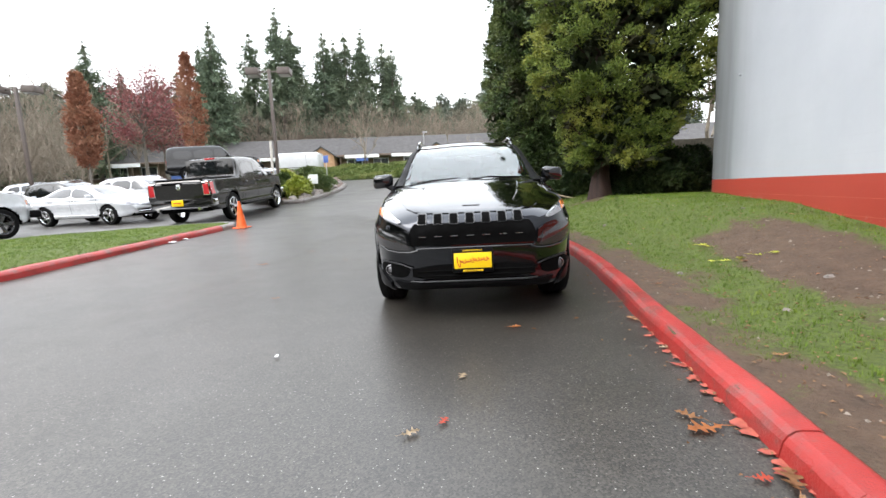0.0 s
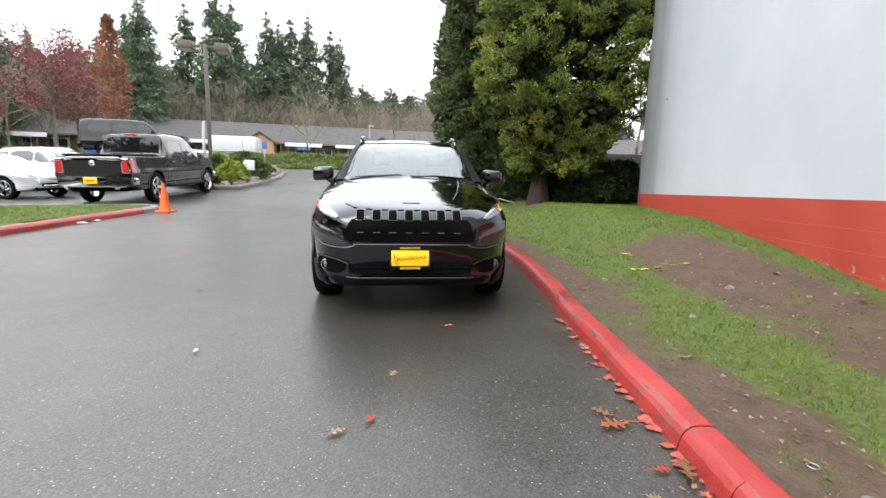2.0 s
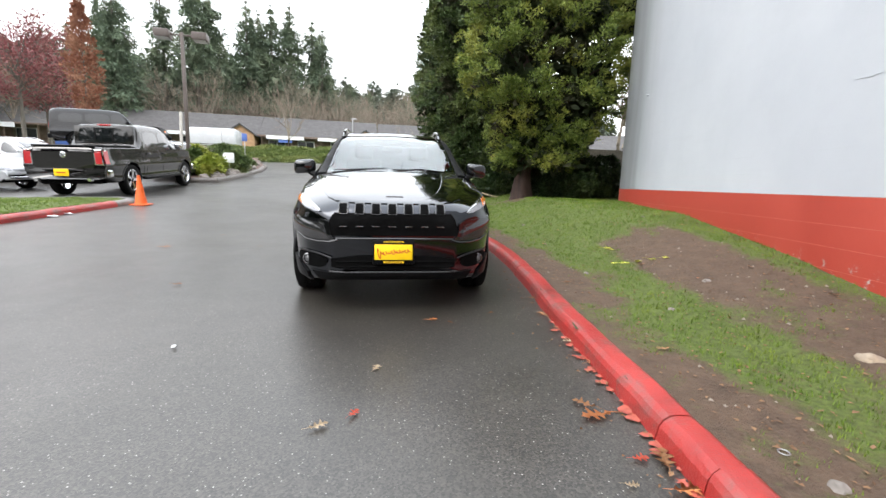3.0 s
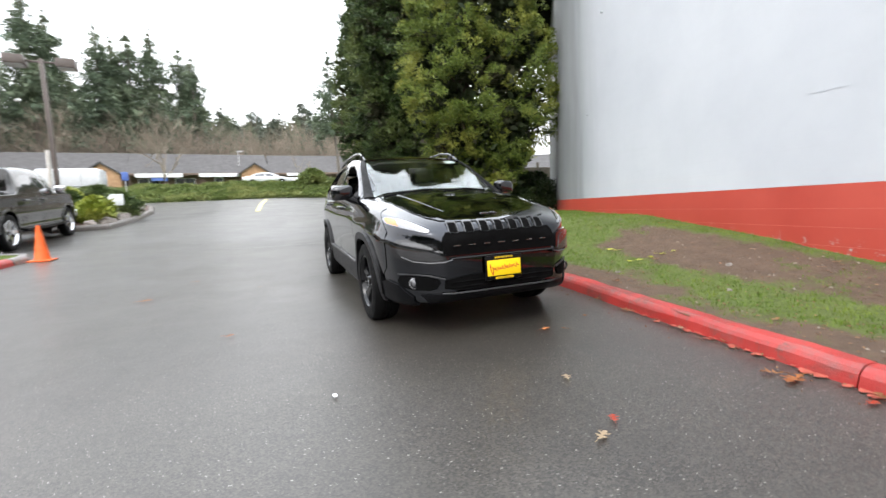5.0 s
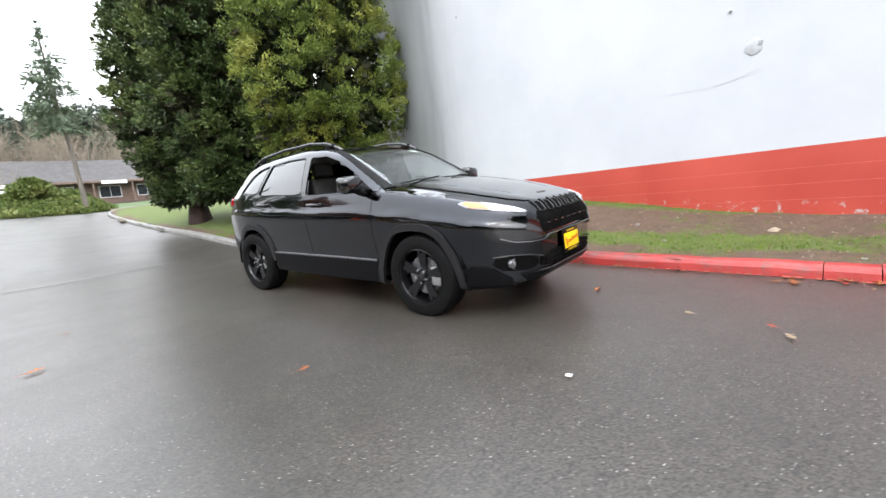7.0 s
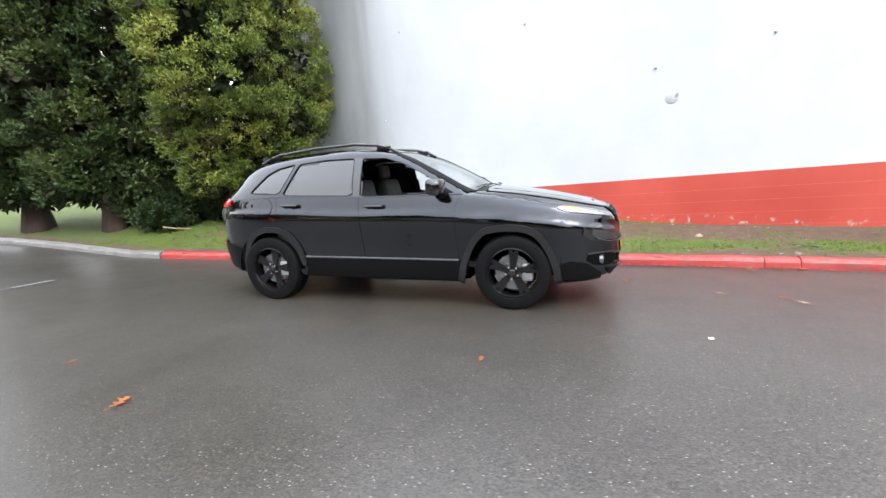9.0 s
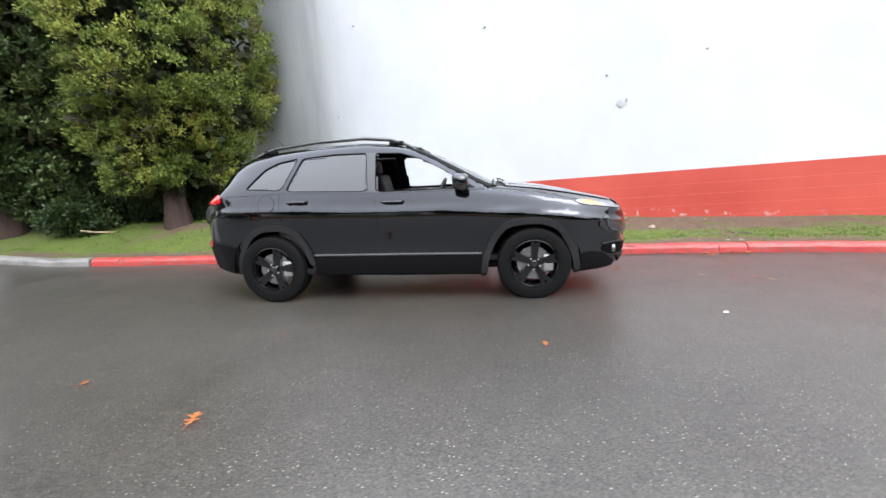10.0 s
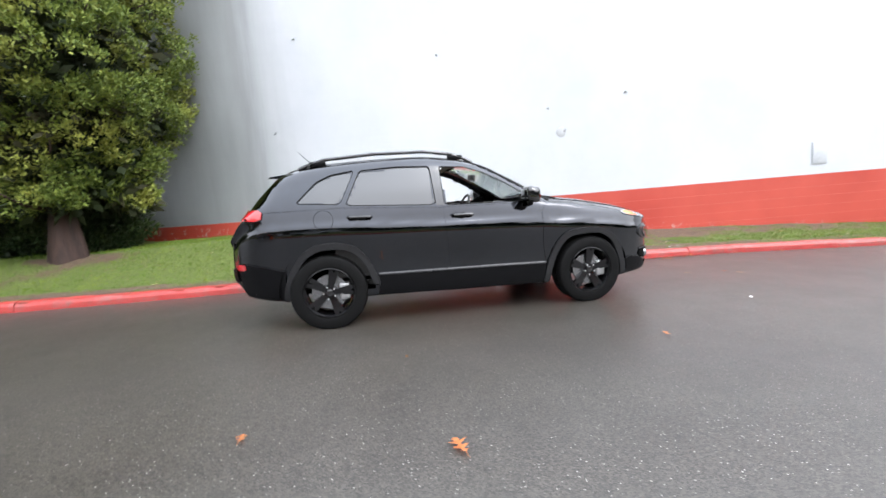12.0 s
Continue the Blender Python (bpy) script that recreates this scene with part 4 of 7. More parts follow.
        door_r = [(-1.521, 0.475), (-1.564, 1.0), (-1.565, 1.094), (-2.2, 1.12), (-2.567, 1.137), (-2.565, 0.93), (-2.54, 0.85), (-2.40, 0.79), (-2.28, 0.63), (-2.215, 0.475)]
        d = part("front_door", sh.panel("front_door", door_f, side, PAINT_BLACK), None, root)
        e = part("rear_door", sh.panel("rear_door", door_r, side, PAINT_BLACK), None, root)
        for x, z, owner in ((-1.37, 1.01, d), (-2.37, 1.045, e)):
            q = sh.on(x, z, side)[0]
            part("handle_cup", sh.panel("handle_cup", soften([(x - 0.09, z - 0.025), (x + 0.07, z - 0.025), (x + 0.07, z + 0.012), (x - 0.09, z + 0.012)]), side, DEEP, (), 0.002, 0.004), None, owner)
            bm = bm_tube([(x - 0.115, q.y, z + 0.004), (x - 0.10, q.y + s * 0.032, z + 0.006), (x, q.y + s * 0.040, z + 0.006), (x + 0.09, q.y + s * 0.032, z + 0.003), (x + 0.10, q.y, z)], 0.0145, 8)
            part("handle", bm, GLOSS_BLACK, owner)
        part("rear_window", sh.panel("rear_window", rear_win, side, TINT_GLASS, (), -0.010, 0.004), None, root, "dark tinted window glass")
        part("quarter_window", sh.panel("quarter_window", quarter_win, side, TINT_GLASS, (), -0.010, 0.004), None, root, "dark tinted window glass")
        fender = [(-0.499, 0.475)] + [(x, z) for x, z in arch["front"] if z > 0.44] + [(0.43, 0.46), (0.52, 0.55), (0.545, 0.70), (0.53, 0.84), (0.42, 0.925), (0.22, 1.022), (0, 1.064), (-0.3, 1.098), (-0.459, 1.098), (-0.523, 1.0), (-0.529, 0.70)]
        part("fender", sh.panel("fender", fender, side, PAINT_BLACK), None, root)
        quarter = [(-2.571, 1.136), (-3.15, 1.125), (-3.17, 1.05), (-3.30, 1.0), (-3.36, 0.75), (-3.28, 0.62), (-3.06, 0.57)] + [(x, z) for x, z in arch["rear"][5:1:-1]] + [(-2.55, 0.86), (-2.569, 0.93)]
        part("quarter_panel", sh.panel("quarter_panel", quarter, side, PAINT_BLACK), None, root)
        cx, cz = -2.71, 1.035
        ring = [(cx + 0.088 * math.cos(a * math.pi / 12), cz + 0.088 * math.sin(a * math.pi / 12)) for a in range(24)]
        if s < 0:
            part("fuel_door", sh.panel("fuel_door", ring, side, PAINT_BLACK, (), 0.003, 0.004), None, root)
            hole = [(cx + (x - cx) * 0.955, cz + (z - cz) * 0.955) for x, z in ring]
            part("fuel_door_gap", sh.panel("fuel_door_gap", [(cx + (x - cx) * 1.04, cz + (z - cz) * 1.04) for x, z in ring], side, DEEP, (hole,), 0.0015, 0.003), None, root)
        for key, c in (("front", 0.0), ("rear", -2.705)):
            outer, innr = arch[key], shrink(arch[key], c, 0.062)
            loop = soften(outer + innr[::-1], 1)
            part("arch_flare", sh.panel("arch_flare", loop, side, TRIM_GREY, (), 0.022, 0.037, 0.03), None, root, "matt black plastic arch trim")
        sill = [(-0.50, 0.472), (-1.5, 0.485), (-2.24, 0.495), (-2.22, 0.41), (-2.25, 0.295), (-1.4, 0.272), (-0.52, 0.262)]
        part("sill_cladding", sh.panel("sill_cladding", sill, side, PLASTIC, (), 0.014, 0.03), None, root, "matt black plastic sill")
        # light grey tube stands for the sky's highlight along the cladding's top edge
        strip = [(-0.51, 0.468), (-1.0, 0.478), (-1.5, 0.484), (-2.23, 0.494)]
        bm = bm_tube([sh.on(x, z, side)[0] + Vector((0, s * 0.012, 0)) for x, z in strip], 0.013, 8)
        part("sill_strip", bm, EDGE_GREY, root)
        bumper = [(-3.08, 0.58), (-3.28, 0.63), (-3.45, 0.66), (-3.52, 0.60), (-3.48, 0.34), (-3.10, 0.30)]
        part("rear_bumper_corner", sh.panel("rear_bumper_corner", bumper, side, PLASTIC, (), 0.016, 0.03), None, root)
        lip = [(0.44, 0.24), (0.43, 0.42), (0.52, 0.45), (0.66, 0.43), (0.78, 0.34), (0.78, 0.28)]
        part("front_bumper_corner", sh.panel("front_bumper_corner", lip, side, PLASTIC, (), 0.014, 0.03), None, root)
        # lamps
        part("tail_lamp", sh.panel("tail_lamp", soften([(-3.27, 1.05), (-3.25, 1.15), (-3.42, 1.15), (-3.50, 1.07)], 1), side, LAMP_RED, (), 0.012, 0.02, 0.03), None, root, "red tail lamp")
        part("rear_reflector", sh.panel("rear_reflector", soften([(-3.44, 0.60), (-3.44, 0.655), (-3.53, 0.655), (-3.53, 0.60)], 1), side, LAMP_RED, (), 0.022, 0.02), None, root)
        k = s
        lamp = [(k * 0.57, 0.846), (k * 0.63, 0.886), (k * 0.71, 0.926), (k * 0.80, 0.956), (k * 0.824, 0.938), (k * 0.816, 0.900), (k * 0.74, 0.872), (k * 0.61, 0.836)]
        hl = part("headlight", sh.panel("headlight", soften(lamp, 1), "front", LAMP_CLEAR, (), 0.006, 0.012, 0.03), None, root, "slim clear headlight")
        part("turn_signal", sh.panel("turn_signal", [(k * 0.757, 0.884), (k * 0.757, 0.934), (k * 0.797, 0.949), (k * 0.815, 0.935), (k * 0.808, 0.904)], "front", AMBER, (), 0.009, 0.010, 0.02), None, hl, "amber lens")
        part("lamp_strip", sh.panel("lamp_strip", [(k * 0.585, 0.853), (k * 0.70, 0.917), (k * 0.75, 0.936), (k * 0.75, 0.928), (k * 0.70, 0.907), (k * 0.59, 0.845)], "front", CHROME, (), 0.009, 0.008, 0.02), None, hl)
        pod = [(k * 0.545, 0.757), (k * 0.745, 0.765), (k * 0.785, 0.745), (k * 0.79, 0.70), (k * 0.76, 0.655), (k * 0.66, 0.633), (k * 0.50, 0.632), (k * 0.535, 0.68)]
        part("lamp_surround", sh.panel("lamp_surround", soften([(k * 0.51, 0.785), (k * 0.77, 0.79), (k * 0.82, 0.75), (k * 0.825, 0.69), (k * 0.78, 0.635), (k * 0.66, 0.607), (k * 0.45, 0.605), (k * 0.50, 0.68)], 1), "front", GLOSS_BLACK, (), 0.012, 0.02, 0.03), None, root)
        part("pod_lamp", sh.panel("pod_lamp", soften(pod, 1), "front", LAMP_DARK, (), 0.018, 0.02, 0.03), None, root, "smoked lower headlight")
        part("lamp_brow", bm_tube([sh.on(k * y, z, "front")[0] + Vector((0.018, k * 0.004, 0)) for y, z in ((0.44, 0.632), (0.50, 0.616), (0.60, 0.612), (0.70, 0.622), (0.77, 0.655))], 0.010, 8), GLOSS_BLACK, root)
        recess = [(k * 0.52, 0.47), (k * 0.62, 0.505), (k * 0.775, 0.51), (k * 0.79, 0.45), (k * 0.745, 0.40), (k * 0.56, 0.395)]
        part("fog_recess", sh.panel("fog_recess", soften(recess, 1), "front", DEEP, (), 0.006, 0.01, 0.03), None, root)
        q = sh.on(k * 0.695, 0.452, "front")[0]
        fog = part("fog_lamp", bm_spin([(0.0, -0.018), (0.020, -0.015), (0.032, -0.006), (0.037, 0.004), (0.037, 0.03)], 24, at=Matrix.Translation(q + Vector((-0.006, 0, 0))) @ pose(0, 0, 0, 0, 0, 90 + k * 8)), FOG_GLASS, root, "round clear fog lamp")
        part("bezel", bm_spin([(0.036, -0.012), (0.046, -0.008), (0.047, 0.02), (0.036, 0.02)], 24, at=Matrix.Translation(q + Vector((-0.002, 0, 0))) @ pose(0, 0, 0, 0, 0, 90 + k * 8), closed=True), SATIN, fog)
        part("fog_brow", bm_tube([sh.on(k * y, z, "front")[0] + Vector((0.010, 0, 0)) for y, z in ((0.50, 0.485), (0.60, 0.512), (0.70, 0.520), (0.79, 0.512))], 0.007, 6), TRIM_GREY, root)
        # door mirror
        m = Matrix.Translation((-0.70, s * 0.965, 1.182))
        bm = bm_box((0.115, 0.225, 0.15), m, 0.045, 4)
        for v in bm.verts:
            loc = m.inverted() @ v.co
            if loc.x > 0:
                v.co.x += 0.045 * max(0, 1 - (loc.y / 0.13) ** 2)
                v.co.z -= 0.02 * (loc.y * s > 0) * abs(loc.y) / 0.12
        mr = part("door_mirror", bm, GLOSS_BLACK, root)
        part("mirror_glass", bm_box((0.004, 0.165, 0.10), m @ pose(-0.054, 0, 0), 0.0), CHROME, mr)
        part("mirror_arm", bm_tube([(-0.64, s * 0.83, 1.085), (-0.65, s * 0.87, 1.10), (-0.68, s * 0.93, 1.135)], 0.034, 8), PLASTIC, mr)
        part("mirror_sail", sh.panel("mirror_sail", [(-0.80, 1.112), (-0.68, 1.19), (-0.55, 1.115)], side, PLASTIC, (), 0.006, 0.012), None, mr)
        # roof rail
        rail = [(x, s * 0.585, sh.on(x, s * 0.585, "top")[0].z + h) for x, h in ((-2.92, 0.004), (-2.82, 0.030), (-2.68, 0.052), (-2.2, 0.058), (-1.7, 0.056), (-1.42, 0.050), (-1.28, 0.030), (-1.18, 0.004))]
        rr = part("roof_rail", bm_tube(rail, 0.017, 10), GLOSS_BLACK, root, "black roof rail")
        for x in (-2.74, -1.36):
            z = sh.on(x, s * 0.585, "top")[0].z
            part("rail_foot", bm_box((0.16, 0.032, 0.05), pose(x, s * 0.585, z + 0.022), 0.012), PLASTIC, rr)
        # wheel housings and wheels
        for x, tw in ((0.0, 0.18), (-2.705, 0.05)):
            part("wheel_housing", bm_arch(0.455, -s * 0.30, pose(x, s * 0.872, 0.352), -4), DEEP, root)
            wheel(root, pose(x, s * 0.795, 0.350), 0.361, 0.235, 0.238, RIM_BLACK, 5, (0.030, 0.050), s, twist=tw)
    # upper panels
    hood = [(-0.27, -0.66), (-0.10, -0.668), (0.2, -0.655), (0.5, -0.61), (0.7, -0.545), (0.80, -0.47), (0.845, -0.36), (0.868, -0.18), (0.872, 0)]
    hood = hood + [(x, -y) for x, y in hood[-2::-1]]
    part("hood", sh.panel("hood", hood, "top", PAINT_BLACK, (), 0.003, 0.012), None, root)
    for s in (-1, 1):
        ridge = [sh.on(x, s * y, "top")[0] + Vector((0, 0, -0.001)) for x, y in ((-0.22, 0.50), (0.1, 0.47), (0.4, 0.42), (0.62, 0.36))]
        part("hood_ridge", bm_tube(ridge, 0.009, 8, taper=0.006), PAINT_BLACK, root)
    part("emblem_bar", sh.panel("emblem_bar", [(0.715, -0.075), (0.715, 0.065), (0.735, 0.065), (0.735, -0.075)], "top", SATIN, (), 0.008, 0.006, 0.03), None, root, "small dark emblem bar")
    part("cowl", sh.panel("cowl", [(-0.275, -0.655), (-0.37, -0.70), (-0.37, 0.70), (-0.275, 0.655)], "top", PLASTIC, (), -0.004, 0.01), None, root)
    glass = [(-0.355, -0.708), (-0.80, -0.662), (-1.245, -0.590), (-1.262, -0.3), (-1.268, 0), (-1.262, 0.3), (-1.245, 0.590), (-0.80, 0.662), (-0.355, 0.708)]
    part("windscreen", sh.panel("windscreen", glass, "top", CLEAR_GLASS, (), -0.004, 0.004), None, root, "clear windscreen glass").visible_shadow = False
    # matt black panel puts the body-coloured pillar's dark reflection into its colour
    for s in (-1, 1):
        post = [(-0.345, s * 0.700), (-0.80, s * 0.650), (-1.24, s * 0.580), (-1.285, s * 0.618), (-1.06, s * 0.672), (-0.83, s * 0.712), (-0.60, s * 0.755), (-0.42, s * 0.79)]
        part("pillar_dark_reflection", sh.panel("pillar_dark_reflection", post, "top", SEAL, (), 0.005, 0.012, 0.03), None, root, "body-colour windscreen pillar, its dark reflection coloured matt black")
    part("windscreen_band", sh.panel("windscreen_band", [(-1.17, -0.58), (-1.245, -0.57), (-1.262, 0), (-1.245, 0.57), (-1.17, 0.58), (-1.185, 0)], "top", DEEP, (), -0.0095, 0.003), None, root)
    part("price_sticker", sh.panel("price_sticker", [(-1.09, 0.40), (-1.19, 0.385), (-1.19, 0.50), (-1.09, 0.515)], "top", plain("sticker_paper", (0.75, 0.76, 0.74), 0.6), (), -0.009, 0.002), None, root, "white paper sticker")
    roof = [(-1.272, 0), (-1.268, -0.3), (-1.25, -0.595), (-1.8, -0.60), (-2.6, -0.585), (-3.0, -0.57), (-3.07, -0.3), (-3.08, 0)]
    roof = roof + [(x, -y) for x, y in roof[-2:0:-1]]
    part("roof", sh.panel("roof", roof, "top", PAINT_BLACK, (), 0.003, 0.012), None, root)
    bm = bm_prism([(-2.98, 1.555), (-3.12, 1.535), (-3.29, 1.512), (-3.31, 1.496), (-3.12, 1.488), (-3.0, 1.50)], 1.08, None, 0.008)
    for v in bm.verts:
        v.co.z -= 0.10 * (v.co.y / 0.6) ** 2 * 0.55
        v.co.x += 0.12 * (v.co.y / 0.6) ** 2
    part("spoiler", bm, PAINT_BLACK, root)
    rg = [(-0.48, 1.20), (-0.44, 1.42), (-0.3, 1.465), (0.3, 1.465), (0.44, 1.42), (0.48, 1.20)]
    part("rear_windscreen", sh.panel("rear_windscreen", rg, "rear", TINT_GLASS, (), -0.006, 0.004), None, root)
    gate = [(-0.56, 0.62), (-0.60, 0.85), (-0.56, 1.05), (-0.50, 1.18), (0.50, 1.18), (0.56, 1.05), (0.60, 0.85), (0.56, 0.62)]
    part("liftgate", sh.panel("liftgate", gate, "rear", PAINT_BLACK), None, root)
    part("rear_bumper", sh.panel("rear_bumper", [(-0.60, 0.48), (-0.62, 0.60), (0.62, 0.60), (0.60, 0.48)], "rear", PLASTIC, (), 0.014, 0.02), None, root)
    for x, y, a in ((-0.30, -0.60, 6), (-0.29, 0.02, 3)):
        z = sh.on(x - 0.05, y, "top")[0].z
        wp = part("wiper", bm_tube([(x + 0.04, y - 0.02, z - 0.005), (x - 0.02, y + 0.22, z + 0.022), (x - 0.035, y + 0.5, sh.on(x - 0.09, y + 0.5, "top")[0].z + 0.016)], 0.008, 6), PLASTIC, root)
        part("blade", bm_tube([(x - 0.07, y - 0.02, sh.on(x - 0.07, y, "top")[0].z + 0.012), (x - 0.08, y + 0.25, sh.on(x - 0.08, y + 0.25, "top")[0].z + 0.014), (x - 0.085, y + 0.53, sh.on(x - 0.085, y + 0.53, "top")[0].z + 0.010)], 0.006, 6), RUBBER, wp)
    part("antenna", bm_tube([(-2.80, 0.06, 1.588), (-2.98, 0.06, 1.76)], 0.006, 6, taper=0.003), PLASTIC, root)
    # front fascia
    gr = [(-0.545, 0.662), (-0.50, 0.80), (-0.47, 0.835), (0.44, 0.835), (0.47, 0.80), (0.515, 0.662)]
    grille = part("grille", sh.panel("grille", gr, "front", DEEP, (), 0.003, 0.008, 0.04), None, root, "black seven-slot grille")
    for i in range(7):
        c = -0.405 + 0.1265 * i
        out = soften([(c - 0.042, 0.828), (c - 0.038, 0.914), (c + 0.038, 0.914), (c + 0.042, 0.828)], 1, 0.1)
        hole = soften([(c - 0.031, 0.826), (c - 0.029, 0.902), (c + 0.029, 0.902), (c + 0.031, 0.826)], 1, 0.1)
        slot = part("slot", sh.panel("slot", out, "front", GLOSS_BLACK, (hole,), 0.008, 0.010, 0.04), None, grille)
        part("slot_cap", bm_tube([sh.on(c + u, z, "front")[0] + Vector((0.010, 0, 0)) for u, z in ((-0.037, 0.838), (-0.035, 0.892), (-0.027, 0.906), (0.027, 0.906), (0.035, 0.892), (0.037, 0.838))], 0.0042, 6), EDGE_GREY, slot)
        part("slot_dark", sh.panel("slot_dark", hole, "front", DEEP, (), 0.004, 0.006, 0.04), None, slot)
        part("slot_foot", bm_box((0.008, 0.056, 0.006), Matrix.Translation(sh.on(c, 0.737, "front")[0] + Vector((0.017, 0, 0)))), SATIN, slot, smooth=0)
    for z, r in ((0.640, 0.010),):
        part("bumper_ridge", bm_tube([sh.on(y, z, "front")[0] + Vector((0.006, 0, 0)) for y in (-0.46, -0.30, -0.15, 0, 0.15, 0.30, 0.46)], r, 8), GLOSS_BLACK, root)
    part("lower_intake", sh.panel("lower_intake", soften([(-0.50, 0.385), (-0.50, 0.50), (0.48, 0.50), (0.48, 0.385)], 1), "front", DEEP, (), 0.004, 0.008), None, root)
    for z in (0.415, 0.455):
        part("intake_bar", bm_tube([sh.on(y, z, "front")[0] + Vector((0.006, 0, 0)) for y in (-0.46, -0.23, 0, 0.23, 0.46)], 0.008, 6), DEEP, root)
    part("chrome_strip", bm_tube([sh.on(y, 0.372, "front")[0] + Vector((0.012, 0, 0)) for y in (-0.52, -0.40, -0.25, 0, 0.25, 0.40, 0.50)], 0.006, 8), EDGE_GREY, root, "grey metal bumper strip")
    part("chin", sh.panel("chin", [(-0.60, 0.30), (-0.66, 0.365), (0.64, 0.365), (0.58, 0.30)], "front", PLASTIC, (), 0.010, 0.02), None, root)
    m = Matrix.Translation((0.980, -0.015, 0.537)) @ pose(0, 0, 0, 0, -4)
    plate = part("number_plate", bm_box((0.016, 0.325, 0.192), m, 0.006), PLASTIC, root, "yellow dealer plate in a black frame")
    part("card", bm_box((0.004, 0.296, 0.122), m @ pose(0.010, 0, 0), 0.001), YELLOW_PLATE, plate)
    part("strip_top", bm_box((0.004, 0.155, 0.012), m @ pose(0.0095, 0, 0.080), 0.0), YELLOW_PLATE, plate, smooth=0)
    part("strip_bottom", bm_box((0.004, 0.160, 0.014), m @ pose(0.0095, 0, -0.080), 0.0), YELLOW_PLATE, plate, smooth=0)
    for z, n in ((0.080, 9), (-0.080, 8)):
        bm = bmesh.new()
        for k in range(n):
            bm_box((0.002, 0.010, 0.007), m @ pose(0.0125, (k - (n - 1) / 2) * 0.0165, z), 0.0, bm=bm)
        part("caption_bars", bm, BLACK_INK, plate, smooth=0)
    # a brush-like red stroke stands for the writing on the card
    stroke = []
    for k in range(150):
        u = k / 149
        tall = 0.036 if u < 0.13 else 0.026 if 0.52 < u < 0.62 else 0.013
        stroke.append(m @ Vector((0.0125, -0.125 + 0.25 * u + 0.007 * math.cos(k * 0.5 + 0.6), tall * (0.7 * math.sin(k * 0.5) + 0.5 * math.sin(k * 0.31 + 1.0)) + 0.026 * (u - 0.5))))
    part("lettering_bar", bm_tube(stroke, 0.0036, 5), RED_INK, plate, "red brush-stroke writing")
    # cabin
    cab = part("cabin_floor", bm_box((2.9, 1.5, 0.05), pose(-1.75, 0, 0.40)), TRIM_IN, root, smooth=0)
    part("headliner", sh.panel("headliner", [(x * 1.0, y * 0.93) for x, y in roof], "top", LINER, (), -0.045, 0.01, 0.15), None, root)
    for s in (-1, 1):
        part("door_lining", bm_box((2.1, 0.07, 0.62), pose(-1.58, s * 0.80, 0.78), 0.02), TRIM_IN, root)
    dash = bm_prism([(-0.42, 0.75), (-0.40, 1.07), (-0.62, 1.10), (-0.86, 1.06), (-0.93, 0.96), (-0.88, 0.75)], 1.46, None, 0.02)
    part("dashboard", dash, TRIM_IN, root)
    bm = bm_spin([(0.185 + 0.016 * math.cos(a * math.pi / 4), 0.016 * math.sin(a * math.pi / 4)) for a in range(8)], 28, at=pose(-1.05, 0.37, 1.03, 0, 0, 90) @ pose(0, 0, 0, 25), closed=True)
    bm_box((0.34, 0.03, 0.05), pose(-1.05, 0.37, 1.03, 0, 0, 90) @ pose(0, 0, 0, 25), 0.01, bm=bm)
    bm_box((0.10, 0.05, 0.11), pose(-1.04, 0.37, 1.02, 0, 0, 90) @ pose(0, 0, 0, 25), 0.015, bm=bm)
    part("steering_wheel", bm, TRIM_IN, root)
    part("cabin_mirror", bm_box((0.03, 0.24, 0.07), pose(-1.02, 0, 1.40), 0.012), TRIM_IN, root)
    for y in (-0.37, 0.37):
        bm = bm_box((0.50, 0.50, 0.16), pose(-1.45, y, 0.66, 0, -8), 0.05, 3)
        bm_box((0.15, 0.48, 0.62), pose(-1.74, y, 0.98, 0, -14), 0.05, 3, bm=bm)
        st = part("seat", bm, TRIM_IN, root)
        part("headrest", bm_box((0.10, 0.26, 0.17), pose(-1.85, y, 1.38, 0, -10), 0.04, 3), TRIM_IN, st)
    bm = bm_box((0.5, 1.3, 0.16), pose(-2.35, 0, 0.68, 0, -6), 0.05, 3)
    bm_box((0.15, 1.3, 0.58), pose(-2.66, 0, 0.98, 0, -16), 0.05, 3, bm=bm)
    st = part("rear_seat", bm, TRIM_IN, root)
    for y in (-0.4, 0.4):
        part("headrest", bm_box((0.09, 0.26, 0.14), pose(-2.76, y, 1.30, 0, -10), 0.04, 3), TRIM_IN, st)
    return root


suv()

